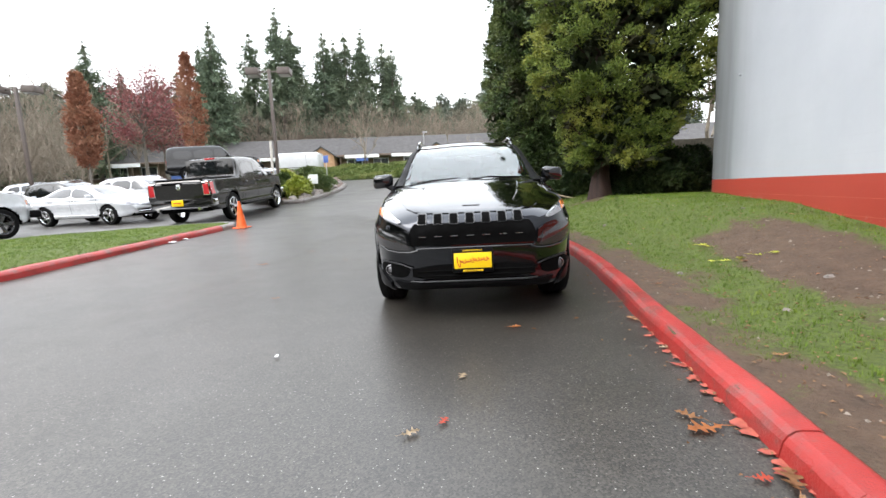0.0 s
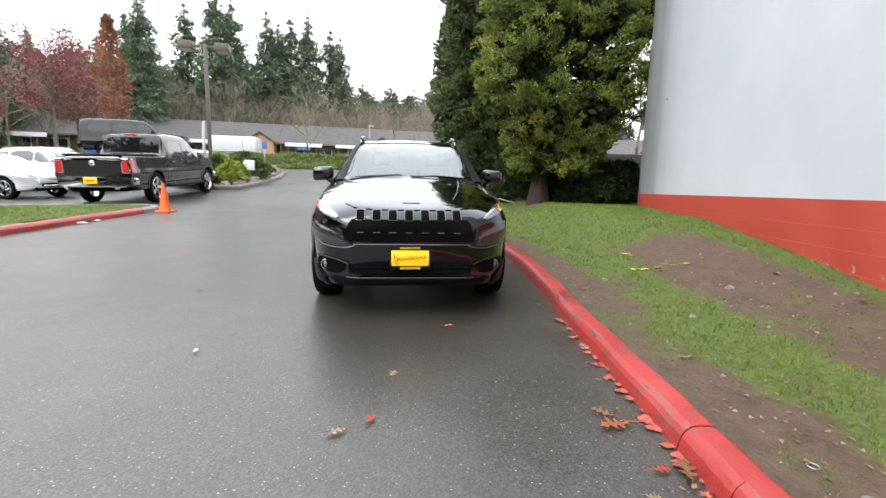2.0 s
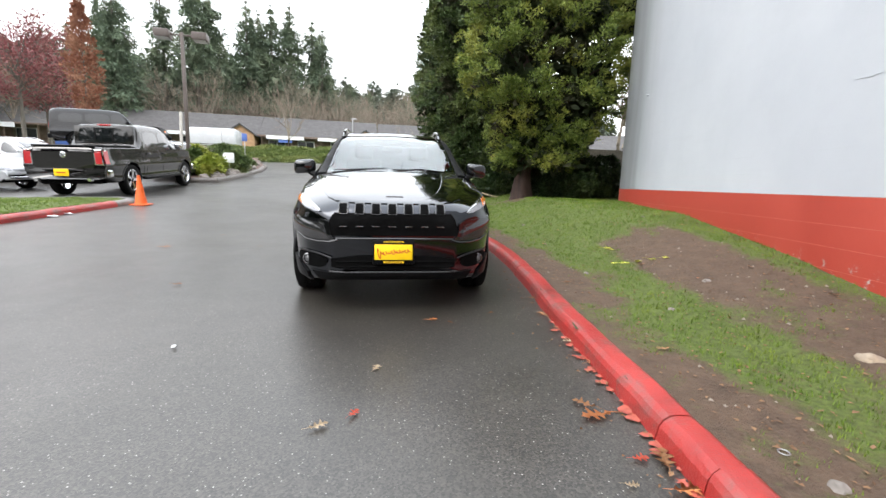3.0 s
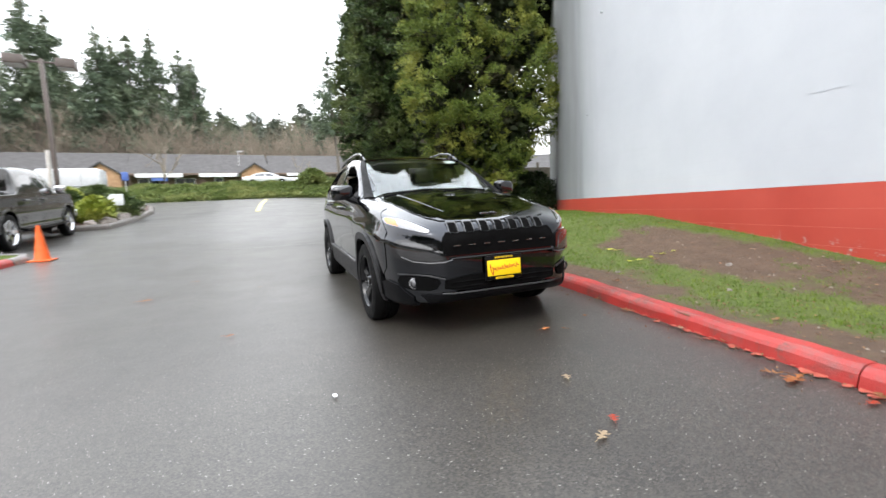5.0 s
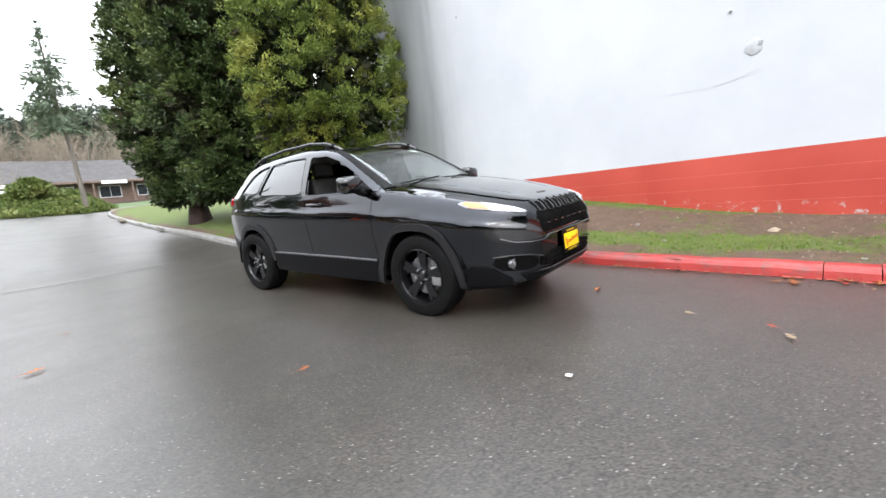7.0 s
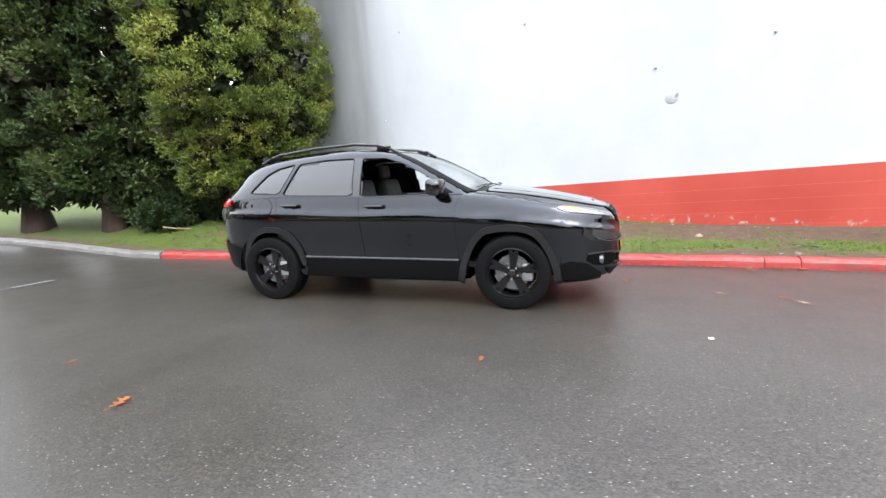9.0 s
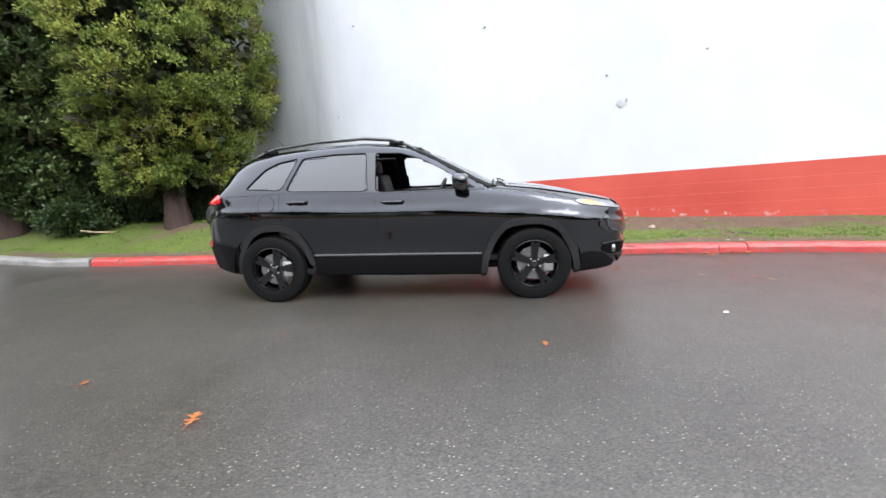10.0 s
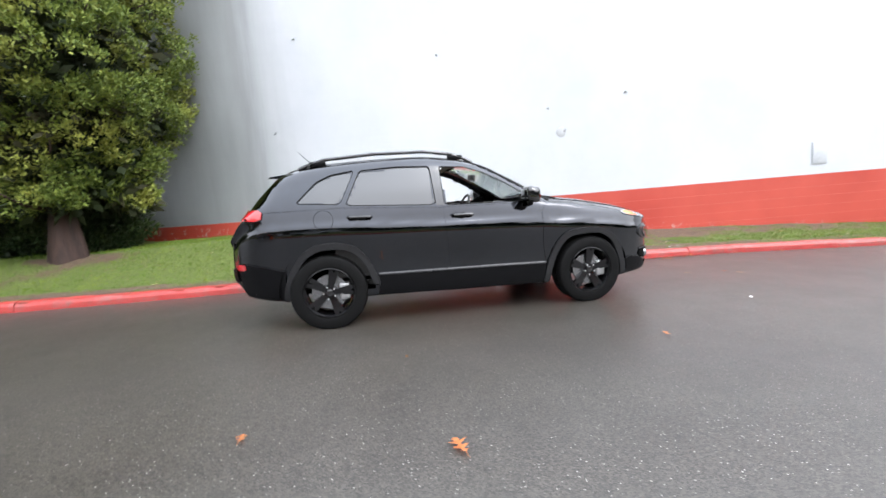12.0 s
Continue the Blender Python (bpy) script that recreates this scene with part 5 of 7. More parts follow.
# ---- trees and shrubs ----
def leaf_cloud(rs, centres, outward, per, length, width, spread, lift=0.0, flat=0.0):
    """Small pointed leaves in clumps: vertices and faces of per leaves round each centre."""
    n = len(centres) * per
    length, width, spread = (np.repeat(np.asarray(q, float), per)[:, None] if np.ndim(q) else q for q in (length, width, spread))
    c = np.repeat(np.asarray(centres, float), per, axis=0)
    o = np.repeat(np.asarray(outward, float), per, axis=0)
    off = rs.normal(size=(n, 3))
    off /= np.linalg.norm(off, axis=1)[:, None]
    rad = spread * rs.uniform(0.15, 1.0, (n, 1)) ** 0.6
    base = c + off * rad * np.array([1, 1, 0.8])
    d = off * 0.9 + o * 0.6 + rs.normal(size=(n, 3)) * 0.45 + np.array([0, 0, lift])
    d /= np.linalg.norm(d, axis=1)[:, None]
    s = np.cross(d, rs.normal(size=(n, 3)) + np.array([0, 0, flat]))
    s /= np.linalg.norm(s, axis=1)[:, None] + 1e-9
    ln = length * rs.uniform(0.6, 1.25, (n, 1))
    w = s * width * rs.uniform(0.7, 1.2, (n, 1))
    v = np.stack([base, base + d * ln * 0.45 + w, base + d * ln, base + d * ln * 0.45 - w], axis=1).reshape(-1, 3)
    return v, np.arange(n * 4).reshape(-1, 4)


def cloud_part(name, v, f, material, parent, label=""):
    return part(name, quick(name, v.tolist(), f.tolist(), material), None, parent, label)


def limb(rs, a, b, r0, r1, sag=0.0, n=6):
    a, b = Vector(a), Vector(b)
    return [a.lerp(b, k / n) + Vector((rs.uniform(-1, 1), rs.uniform(-1, 1), 0)) * 0.04 * (b - a).length * math.sin(k / n * 3.1) + Vector((0, 0, -sag * math.sin(k / n * 3.1))) for k in range(n + 1)]


BARK_RED = m_bark("reddish_bark", (0.014, 0.008, 0.006), (0.060, 0.030, 0.022))
BARK_GREY = m_bark("grey_bark", (0.07, 0.06, 0.05), (0.17, 0.15, 0.125))
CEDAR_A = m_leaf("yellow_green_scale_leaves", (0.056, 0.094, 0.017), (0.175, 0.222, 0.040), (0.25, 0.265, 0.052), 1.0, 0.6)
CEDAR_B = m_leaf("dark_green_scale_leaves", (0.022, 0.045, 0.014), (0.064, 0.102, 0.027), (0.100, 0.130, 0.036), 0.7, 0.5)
# shade deep inside the crown is put into this darker leaf colour
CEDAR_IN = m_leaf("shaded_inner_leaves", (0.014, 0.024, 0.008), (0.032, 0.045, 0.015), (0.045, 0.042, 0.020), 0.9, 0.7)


def big_conifer(x, y, z, height, radius, low, seed, leaf, label, per=44, dense=9.0, bias=(0, 0), trunk_r=0.30, inner=0.5, leaf_len=0.085, tufts=8):
    rs = np.random.RandomState(seed)
    root = thing("conifer", pose(x, y, z), label, "tree", "conifers by the wall")
    bm = bmesh.new()
    rings, m = [], 18
    for k in range(15):
        t = k / 14
        h = -0.15 + t * height * 0.9
        r = trunk_r * (1 - 0.85 * t) * (1 + 0.5 * math.exp(-max(h, 0) / 0.25))
        rings.append([bm.verts.new((r * math.cos(a) * (1 + 0.18 * math.sin(3 * a + seed) * math.exp(-max(h, 0) / 0.8) + 0.06 * math.sin(7 * a + h)) + 0.05 * math.sin(h * 0.7),
                                    r * math.sin(a) * (1 + 0.18 * math.cos(4 * a) * math.exp(-max(h, 0) / 0.8)), h)) for a in [2 * math.pi * i / m for i in range(m)]])
    for a, b in zip(rings, rings[1:]):
        for i in range(m):
            bm.faces.new((a[i], a[(i + 1) % m], b[(i + 1) % m], b[i]))
    part("trunk", bm, BARK_RED, root, smooth=60)

    def reach(th, t):
        belly = (0.62 + 0.38 * smooth01(t / 0.22)) * (1 - 0.88 * max(0.0, (t - 0.30) / 0.70) ** 1.5)
        lobes = 1 + 0.20 * math.sin(3 * th + seed) * math.sin(7 * t + seed * 2) + 0.28 * noise.noise((math.cos(th) * 1.6 + seed, math.sin(th) * 1.6, t * height * 0.55))
        return radius * belly * lobes

    bm = bmesh.new()
    pts, outs, inn, inno = [], [], [], []
    count = int(dense * 2 * math.pi * radius * (height - low) * 0.75)
    for _ in range(count):
        t = rs.uniform(0, 1) ** 1.15
        th = rs.uniform(0, 2 * math.pi)
        r = reach(th, t) * rs.uniform(0.78, 1.02)
        h = low + t * (height - low) - 0.10 * r * rs.uniform(0, 1)
        c, s = math.cos(th), math.sin(th)
        o = (c, s, 0.25)
        # a bough's tip: a tuft of small sprays, thick in its middle, with dark gaps to the next
        size = rs.uniform(0.7, 1.25)
        for k in range(tufts):
            u, w, d = rs.normal(0, 0.15) * size, rs.normal(0, 0.085) * size, rs.uniform(-0.30, 0.10) * size
            pts.append(((r + d) * c - u * s + bias[0], (r + d) * s + u * c + bias[1], h + w + 0.10 * d - 0.5 * u * u)), outs.append(o)
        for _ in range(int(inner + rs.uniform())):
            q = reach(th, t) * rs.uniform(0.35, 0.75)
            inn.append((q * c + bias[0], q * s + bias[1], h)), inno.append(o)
    for k in range(46):
        t = (k + 0.5) / 46
        th = k * 2.4 + seed
        r = reach(th, t) * 0.82
        h = low + t * (height - low)
        bm_tube(limb(rs, (0, 0, h - 0.25 * r), (r * math.cos(th), r * math.sin(th), h + 0.1), 0, 0, 0.1), 0.05 * (1 - 0.6 * t), 5, bm=bm, taper=0.012)
    tagged(part("branch_work", bm, BARK_RED, root), kind="stuff")
    v, f = leaf_cloud(rs, pts, outs, per, leaf_len, leaf_len * 0.25, 0.115, 0.45)
    cloud_part("crown", v, f, leaf, root)
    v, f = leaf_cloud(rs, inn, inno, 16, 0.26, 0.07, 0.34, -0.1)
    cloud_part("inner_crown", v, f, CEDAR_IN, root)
    return root


big_conifer(1.24, 12.6, lawn_z(1.24, 12.6) - 0.02, 11.5, 2.10, 1.0, 3, CEDAR_A, "dense conifer with yellow-green tips and a flared reddish trunk", 34, 8.2, (0.36, 0.1), 0.22, 1.6, 0.070)
big_conifer(0.15, 16.4, lawn_z(0.15, 16.4) - 0.02, 14.0, 2.1, 0.95, 8, CEDAR_B, "dark green conifer with a red-brown trunk on the lawn", 16, 7.6, (0, 0), 0.26, 2.4, 0.10)
big_conifer(-0.75, 18.9, lawn_z(-0.75, 18.9) - 0.02, 13.0, 1.9, 0.95, 14, CEDAR_B, "dark green conifer with a dark trunk at the lawn's edge", 16, 7.0, (0, 0), 0.28, 2.4, 0.10)


def shrub(x, y, z, r, h, seed, leaf, label, per=30, n=160, group="", length=0.09, width=0.028):
    rs = np.random.RandomState(seed)
    root = thing("shrub", pose(x, y, z), label, "shrub", group)
    bm = bmesh.new()
    pts, outs = [], []
    for k in range(14):
        a = k * 2.4
        bm_tube(limb(rs, (0.05 * math.cos(a), 0.05 * math.sin(a), -0.05), (0.75 * r * math.cos(a), 0.75 * r * math.sin(a), h * rs.uniform(0.5, 0.9)), 0, 0), 0.016, 5, bm=bm, taper=0.005)
    for _ in range(n):
        a, t = rs.uniform(0, 6.283), rs.uniform(0, 1)
        e = r * math.sqrt(max(0.05, 1 - (2 * t - 0.75) ** 2 * 0.8)) * rs.uniform(0.55, 1.12) * (1 + 0.55 * noise.noise((math.cos(a) + seed, math.sin(a), t * 2)))
        pts.append((e * math.cos(a), e * math.sin(a), 0.05 + t * h * 0.95)), outs.append((math.cos(a), math.sin(a), 0.5))
    part("stems", bm, BARK_GREY, root)
    v, f = leaf_cloud(rs, pts, outs, per, length, width, 0.22 * r + 0.04, 0.3)
    cloud_part("leaves", v, f, leaf, root)
    return root


SHRUB_DARK = m_leaf("dark_shrub_leaves", (0.012, 0.028, 0.010), (0.030, 0.055, 0.016), (0.05, 0.07, 0.02), 2, 0.45)
SHRUB_LIME = m_leaf("lime_shrub_leaves", (0.12, 0.17, 0.02), (0.25, 0.28, 0.04), (0.30, 0.30, 0.06), 2, 0.5)
SHRUB_MID = m_leaf("green_shrub_leaves", (0.035, 0.065, 0.02), (0.075, 0.11, 0.03), (0.12, 0.15, 0.05), 2, 0.5)
for i, (x, y, r, h, n) in enumerate(((2.35, 12.95, 0.7, 0.9, 200), (2.15, 14.0, 0.85, 1.2, 260), (3.1, 13.6, 0.75, 1.1, 230), (3.85, 14.0, 0.7, 1.15, 200), (0.55, 14.6, 0.6, 0.8, 150), (1.9, 15.4, 1.0, 3.0, 420), (0.9, 15.6, 0.8, 2.2, 300))):
    shrub(x, y, lawn_z(x, y) - 0.02, r, h, 20 + i, SHRUB_DARK, "dark evergreen shrub at the foot of the wall", 42, n, "shrubs by the wall")
for i, (x, y, r, h, leaf, lab) in enumerate(((-11.5, 18.1, 0.50, 0.75, SHRUB_LIME, "lime-green shrub in the planting bed"), (-12.0, 18.9, 0.55, 0.85, SHRUB_LIME, "lime-green shrub in the planting bed"),
                                             (-12.1, 20.8, 0.75, 1.0, SHRUB_MID, "rounded dark green shrub in the planting bed"), (-12.9, 22.6, 0.45, 0.55, SHRUB_LIME, "small pale shrub in the planting bed"),
                                             (-13.2, 19.6, 0.6, 0.9, SHRUB_MID, "green shrub in the planting bed"), (-14.6, 21.6, 0.8, 1.0, SHRUB_LIME, "lime-green shrub in the planting bed"),
                                             (-12.6, 17.7, 0.5, 0.6, SHRUB_DARK, "dark shrub beside the lamp post"), (-15.5, 25.5, 0.9, 1.0, SHRUB_MID, "green shrub in the planting bed"), (-13.8, 25.0, 0.5, 0.5, SHRUB_MID, "low green shrub in the planting bed"))):
    shrub(x, y, island_z(x, y) - 0.02, r, h, 40 + i, leaf, lab, 34, 150, "shrubs of the planting bed", 0.11, 0.035)

# ivy over the bank
rs = np.random.RandomState(5)
pts = []
for _ in range(5200):
    x, y = rs.uniform(-34, -2.6), 36.0 + 6.5 * rs.uniform(0, 1) ** 1.2
    pts.append((x, y, bank_z(x, y) + 0.05 + 0.12 * noise.noise((x * 0.8, y * 0.8, 6))))
IVY = m_leaf("ivy_leaves", (0.060, 0.092, 0.024), (0.135, 0.175, 0.045), (0.18, 0.20, 0.065), 0.5, 0.5)
v, f = leaf_cloud(rs, pts, [(0, -0.4, 1)] * len(pts), 18, 0.17, 0.065, 0.28, 0.3)
tagged(new("ivy", quick("ivy", v.tolist(), f.tolist(), IVY)), "bright green ivy covering the bank", "ivy", kind="stuff")
shrub(-6.5, 40.0, bank_z(-6.5, 40.0) - 0.05, 1.15, 1.3, 71, IVY, "rounded bright green shrub on the bank", 40, 220, "", 0.2, 0.06)

START = (0.16, 0.38)


def far_at(bearing, dist):
    return START[0] + dist * math.sin(radians(bearing)), START[1] + dist * math.cos(radians(bearing))


FIR = m_leaf("fir_needles", (0.065, 0.098, 0.066), (0.125, 0.165, 0.10), (0.16, 0.19, 0.115), 0.15, 0.7)
FAR_FIR = m_leaf("distant_fir_needles", (0.050, 0.072, 0.052), (0.095, 0.12, 0.083), (0.12, 0.14, 0.092), 0.1, 0.7)


def fir_arrays(rs, height, radius, bare, levels, boughs, gaps=0.12, leaf=1.0, per=10, taper=0.78):
    """Whorls of drooping boughs that shorten towards a pointed top."""
    pts, outs, size = [], [], []
    for k in range(levels):
        t = (k + rs.uniform(-0.3, 0.3)) / (levels - 1)
        t = min(1.0, max(0.0, t))
        z = height * (bare + (1 - bare) * t)
        r = radius * ((1 - t) ** taper * 0.92 + 0.02) * rs.uniform(0.68, 1.15)
        for _ in range(boughs + int(boughs * 0.7 * (1 - t))):
            if rs.uniform() < gaps:
                continue
            a = rs.uniform(0, 6.283)
            ln = r * rs.uniform(0.55, 1.1)
            for q in (0.2, 0.45, 0.7, 0.9, 1.05):
                pts.append((ln * q * math.cos(a), ln * q * math.sin(a), z - 0.34 * ln * q * q + 0.10 * ln * q + rs.uniform(-0.08, 0.08)))
                outs.append((math.cos(a), math.sin(a), -0.3))
                size.append(leaf * (0.16 + 0.84 * min(1.0, ln / (0.40 * radius))))
    for k in range(levels * 3):
        t = k / (levels * 3 - 1)
        pts.append((0, 0, height * (bare + (1.02 - bare) * t))), outs.append((0, 0, 0.6)), size.append(leaf * (1.2 - 1.0 * t) * 0.6)
    size = np.array(size)
    return leaf_cloud(rs, pts, outs, per, 0.80 * size, 0.095 * size, 0.36 * size, -0.25, 1.0)


fir_kinds = []
for i, (bare, levels, boughs, gaps, slim) in enumerate(((0.10, 38, 9, 0.1, 1.0), (0.42, 24, 7, 0.25, 0.80), (0.34, 28, 8, 0.18, 0.88), (0.48, 21, 6, 0.35, 0.62))):
    rs = np.random.RandomState(60 + i)
    v, f = fir_arrays(rs, 25.0, 5.7 * slim, bare, levels, boughs, gaps)
    crown = quick("crown", v.tolist(), f.tolist(), FIR)
    trunk = mesh_of("trunk", bm_tube([(0.0, 0, -0.5), (0.1, 0.05, 8), (0.0, 0.1, 16), (0.05, 0, 24.6)], 0.42, 8, taper=0.06), BARK_GREY, 60)
    fir_kinds.append((trunk, crown))
FIRS = [(-52.8, 74, 0.283, 0), (-50.1, 80, 0.240, 0), (-47.0, 84, 0.235, 2), (-41.4, 72, 0.347, 0), (-42.6, 76, 0.30, 2), (-37.3, 82, 0.338, 3), (-34.2, 78, 0.387, 1), (-32.7, 80, 0.355, 2), 
        (-29.0, 82, 0.349, 1), (-27.8, 85, 0.33, 1), (-26.4, 83, 0.344, 2), (-24.3, 84, 0.354, 1), (-21.8, 86, 0.33, 3), (-20.6, 84, 0.316, 3), (-45.0, 90, 0.25, 2),
        (-56.5, 86, 0.20, 2), (-60, 80, 0.21, 0), (-63, 84, 0.24, 2), (-17.2, 96, 0.21, 0), (-15.0, 98, 0.20, 2), (-9.5, 90, 0.205, 0)]
for k, (b, dist, tan, kind) in enumerate(FIRS):
    x, y = far_at(b, dist)
    z = 4.0
    top = 1.21 + tan * dist - z
    root = thing("fir_tree", pose(x, y, z, 0, 0, 67 * k), "tall dark green fir behind the low buildings", "tree", "firs behind the buildings")
    s = top / 25.0
    for name, me in zip(("trunk", "crown"), fir_kinds[kind]):
        o = part(name, me, None, root)
        o.scale = (s, s, s)

# the slim pine on the bank beside the road, with its long bare trunk
rs = np.random.RandomState(90)
x, y = -3.9, 36.6
root = thing("pine_tree", pose(x, y, bank_z(x, y) - 0.1), "slim pine with a long bare grey trunk", "tree")
part("trunk", bm_tube([(0, 0, 0), (-0.1, 0, 3.6), (-0.3, 0, 7.2), (-0.45, 0, 11.0)], 0.15, 10, taper=0.04), BARK_GREY, root)
v, f = fir_arrays(rs, 11.4, 1.75, 0.46, 16, 5, 0.25, 0.5)
v[:, 0] -= 0.4
cloud_part("crown", v, f, FIR, root)

# russet columnar trees
RUSSET = m_leaf("russet_leaves", (0.17, 0.065, 0.035), (0.32, 0.14, 0.085), (0.36, 0.19, 0.12), 0.6, 0.7)
CRIMSON = m_leaf("crimson_leaves", (0.15, 0.045, 0.05), (0.27, 0.09, 0.09), (0.30, 0.14, 0.12), 0.5, 0.7)
for b, dist, lo, hi, rad, seed in ((-53.7, 36, 0.070, 0.227, 0.95, 3), (-44.0, 42, 0.095, 0.284, 1.12, 5)):
    x, y = far_at(b, dist)
    z = ground(x, y)
    rs = np.random.RandomState(seed)
    zl, zh = 1.21 + lo * dist - z, 1.21 + hi * dist - z
    root = thing("columnar_tree", pose(x, y, z), "narrow upright tree full of russet autumn leaves", "tree", "russet columnar trees")
    part("trunk", bm_tube([(0, 0, -0.1), (0, 0, zl), (0.05, 0, zh * 0.9)], 0.11, 8, taper=0.03), BARK_GREY, root)
    pts, outs = [], []
    for _ in range(520):
        t, a = rs.uniform(0, 1), rs.uniform(0, 6.283)
        r = rad * (math.sin(min(1, t * 1.6 + 0.22) * 1.571)) * (1 - 0.92 * max(0, (t - 0.42) / 0.58) ** 1.3) * rs.uniform(0.3, 1.05)
        pts.append((r * math.cos(a), r * math.sin(a), zl + t * (zh - zl))), outs.append((math.cos(a), math.sin(a), 0.9))
    v, f = leaf_cloud(rs, pts, outs, 14, 0.20, 0.055, 0.24, 0.5)
    cloud_part("crown", v, f, RUSSET, root)
for b, dist, lo, hi, rad, seed in ((-48.8, 58, 0.12, 0.265, 3.3, 7), (-47.0, 62, 0.11, 0.245, 2.9, 9)):
    x, y = far_at(b, dist)
    rs = np.random.RandomState(seed)
    z = 3.9
    zl, zh = 1.21 + lo * dist - z, 1.21 + hi * dist - z
    root = thing("maple_tree", pose(x, y, z), "bushy tree thinly hung with dark red leaves", "tree")
    bm = bm_tube([(0, 0, -0.3), (0, 0, zl), (0.1, 0, zh * 0.6)], 0.2, 8, taper=0.08)
    pts, outs = [], []
    for k in range(70):
        a, t = rs.uniform(0, 6.283), rs.uniform(0, 1)
        r = rad * (0.45 + 0.55 * math.sin(3.1 * (0.15 + 0.8 * t)))
        end = (r * math.cos(a), r * math.sin(a), zl + (zh - zl) * t)
        bm_tube(limb(rs, (0, 0, zl * 0.8 + (zh - zl) * t * 0.45), end, 0, 0), 0.045, 4, bm=bm, taper=0.01)
        for q in (0.45, 0.6, 0.75, 0.9, 1.0):
            pts.append((end[0] * q, end[1] * q, zl * 0.8 + (zh - zl) * t * 0.45 * (1 - q) + (end[2] - zl * 0.8) * q + zl * 0.0)), outs.append((math.cos(a), math.sin(a), 0.4))
    part("trunk", bm, BARK_GREY, root)
    v, f = leaf_cloud(rs, pts, outs, 16, 0.24, 0.07, 0.75, 0.2)
    cloud_part("crown", v, f, CRIMSON, root)


# bare trees
def bare_mesh(seed, height, wide):
    rs = np.random.RandomState(seed)
    bm = bmesh.new()

    def grow(p, d, ln, r, depth):
        q = p + d * ln
        mid = p.lerp(q, 0.5) + Vector(rs.uniform(-1, 1, 3)) * 0.06 * ln
        bm_tube([p, mid, q], r, 3 if depth > 1 else 5, bm=bm, taper=r * 0.6)
        if depth == 4:
            return
        for _ in range(3 if depth else 6):
            e = (d * 0.85 + Vector(rs.normal(size=3)) * wide + Vector((0, 0, 0.25))).normalized()
            grow(p.lerp(q, rs.uniform(0.45, 1.0)), e, ln * rs.uniform(0.52, 0.8), r * 0.55, depth + 1)

    grow(Vector((0, 0, -0.3)), Vector((0, 0, 1)), height * 0.36, height * 0.008, 0)
    return mesh_of("crown", bm, TWIG, 60)


TWIG = plain("pale_winter_twigs", (0.20, 0.165, 0.125), 0.85, 0.0, 3, 0.3)
bare_kinds = [bare_mesh(s, 12.0, w) for s, w in ((1, 0.45), (2, 0.38), (5, 0.5))]
rs = np.random.RandomState(33)
for k in range(58):
    b = -66 + 66 * (k + rs.uniform(0, 0.9)) / 58
    dist = rs.uniform(68, 84) if b > -54 else rs.uniform(44, 70)
    x, y = far_at(b, dist)
    if abs(b + 49) < 5 and dist < 62:
        continue
    z = ground(x, y) if y < 36 else 4.0
    s = rs.uniform(1.0, 1.5) if b > -54 else rs.uniform(0.6, 0.9)
    root = thing("bare_tree", pose(x, y, z, 0, 0, rs.uniform(0, 360)), "leafless grey-brown tree in the thicket", "tree", "bare trees of the thicket")
    o = part("crown", bare_kinds[k % 3], None, root)
    o.scale = (s, s, s)
x, y = far_at(-24.6, 58)
root = thing("bare_tree", pose(x, y, 4.0), "leafless street tree with a dark trunk before the buildings", "tree")
o = part("crown", bare_kinds[1], None, root)
x, y = -8.6, 47.0
root = thing("bare_tree", pose(x, y, bank_z(x, y) - 0.1), "small leafless tree before the buildings", "tree")
part("crown", bare_kinds[0], None, root).scale = (0.36, 0.36, 0.36)
# twigs hanging by the wall's end
rs = np.random.RandomState(12)
root = thing("bare_tree", pose(7.6, 25.0, 1.2), "leafless birch with fine hanging twigs behind the wall's end", "tree")
part("crown", bare_mesh(21, 14.0, 0.42), None, root)
bm = bmesh.new()
for _ in range(240):
    a, r, h = rs.uniform(0, 6.283), rs.uniform(0.6, 3.2), rs.uniform(3.5, 10)
    p = Vector((r * math.cos(a), r * math.sin(a), h))
    bm_tube([p, p + Vector((0.15 * math.cos(a), 0.15 * math.sin(a), -0.5)), p + Vector((0.22 * math.cos(a), 0.22 * math.sin(a), -1.3))], 0.006, 3, bm=bm, taper=0.002)
part("hanging_twigs", bm, TWIG, root)

# undergrowth of the thicket and the woods all round, unseen behind the walk
rs = np.random.RandomState(44)
pts = []
for _ in range(7500):
    b = rs.uniform(-70, 2)
    d = rs.uniform(72, 90) if b > -54 else rs.uniform(52, 80)
    x, y = far_at(b, d)
    pts.append((x, y, 4.0 + 13.5 * rs.uniform(0, 1) ** 1.4 * (0.7 + 0.5 * noise.noise((b * 0.35, 0, 0)))))
v, f = leaf_cloud(rs, pts, [(0, 0, 1)] * len(pts), 10, 1.9, 0.020, 1.1, 1.0)
tagged(new("thicket", quick("thicket", v.tolist(), f.tolist(), TWIG)), "tangle of bare brown winter twigs", "thicket", kind="stuff")
v_all, f_all, n = [], [], 0
for k in range(340):
    b = 360.0 * k / 260 + rs.uniform(-1, 1) if k < 260 else -68 + 70 * (k - 260) / 80 + rs.uniform(-0.5, 0.5)
    d = rs.uniform(98, 122)
    if 15 < b % 360 < 60:
        continue
    x, y = far_at(b, d)
    h = rs.uniform(17, 22)
    v, f = fir_arrays(rs, h, 6.0, 0.02, 18, 6, 0.05, 2.0, 7, 0.5)
    v = v + np.array([x, y, 3.6 if y > 0 else 0.0])
    v_all.append(v), f_all.append(f + n)
    n += len(v)
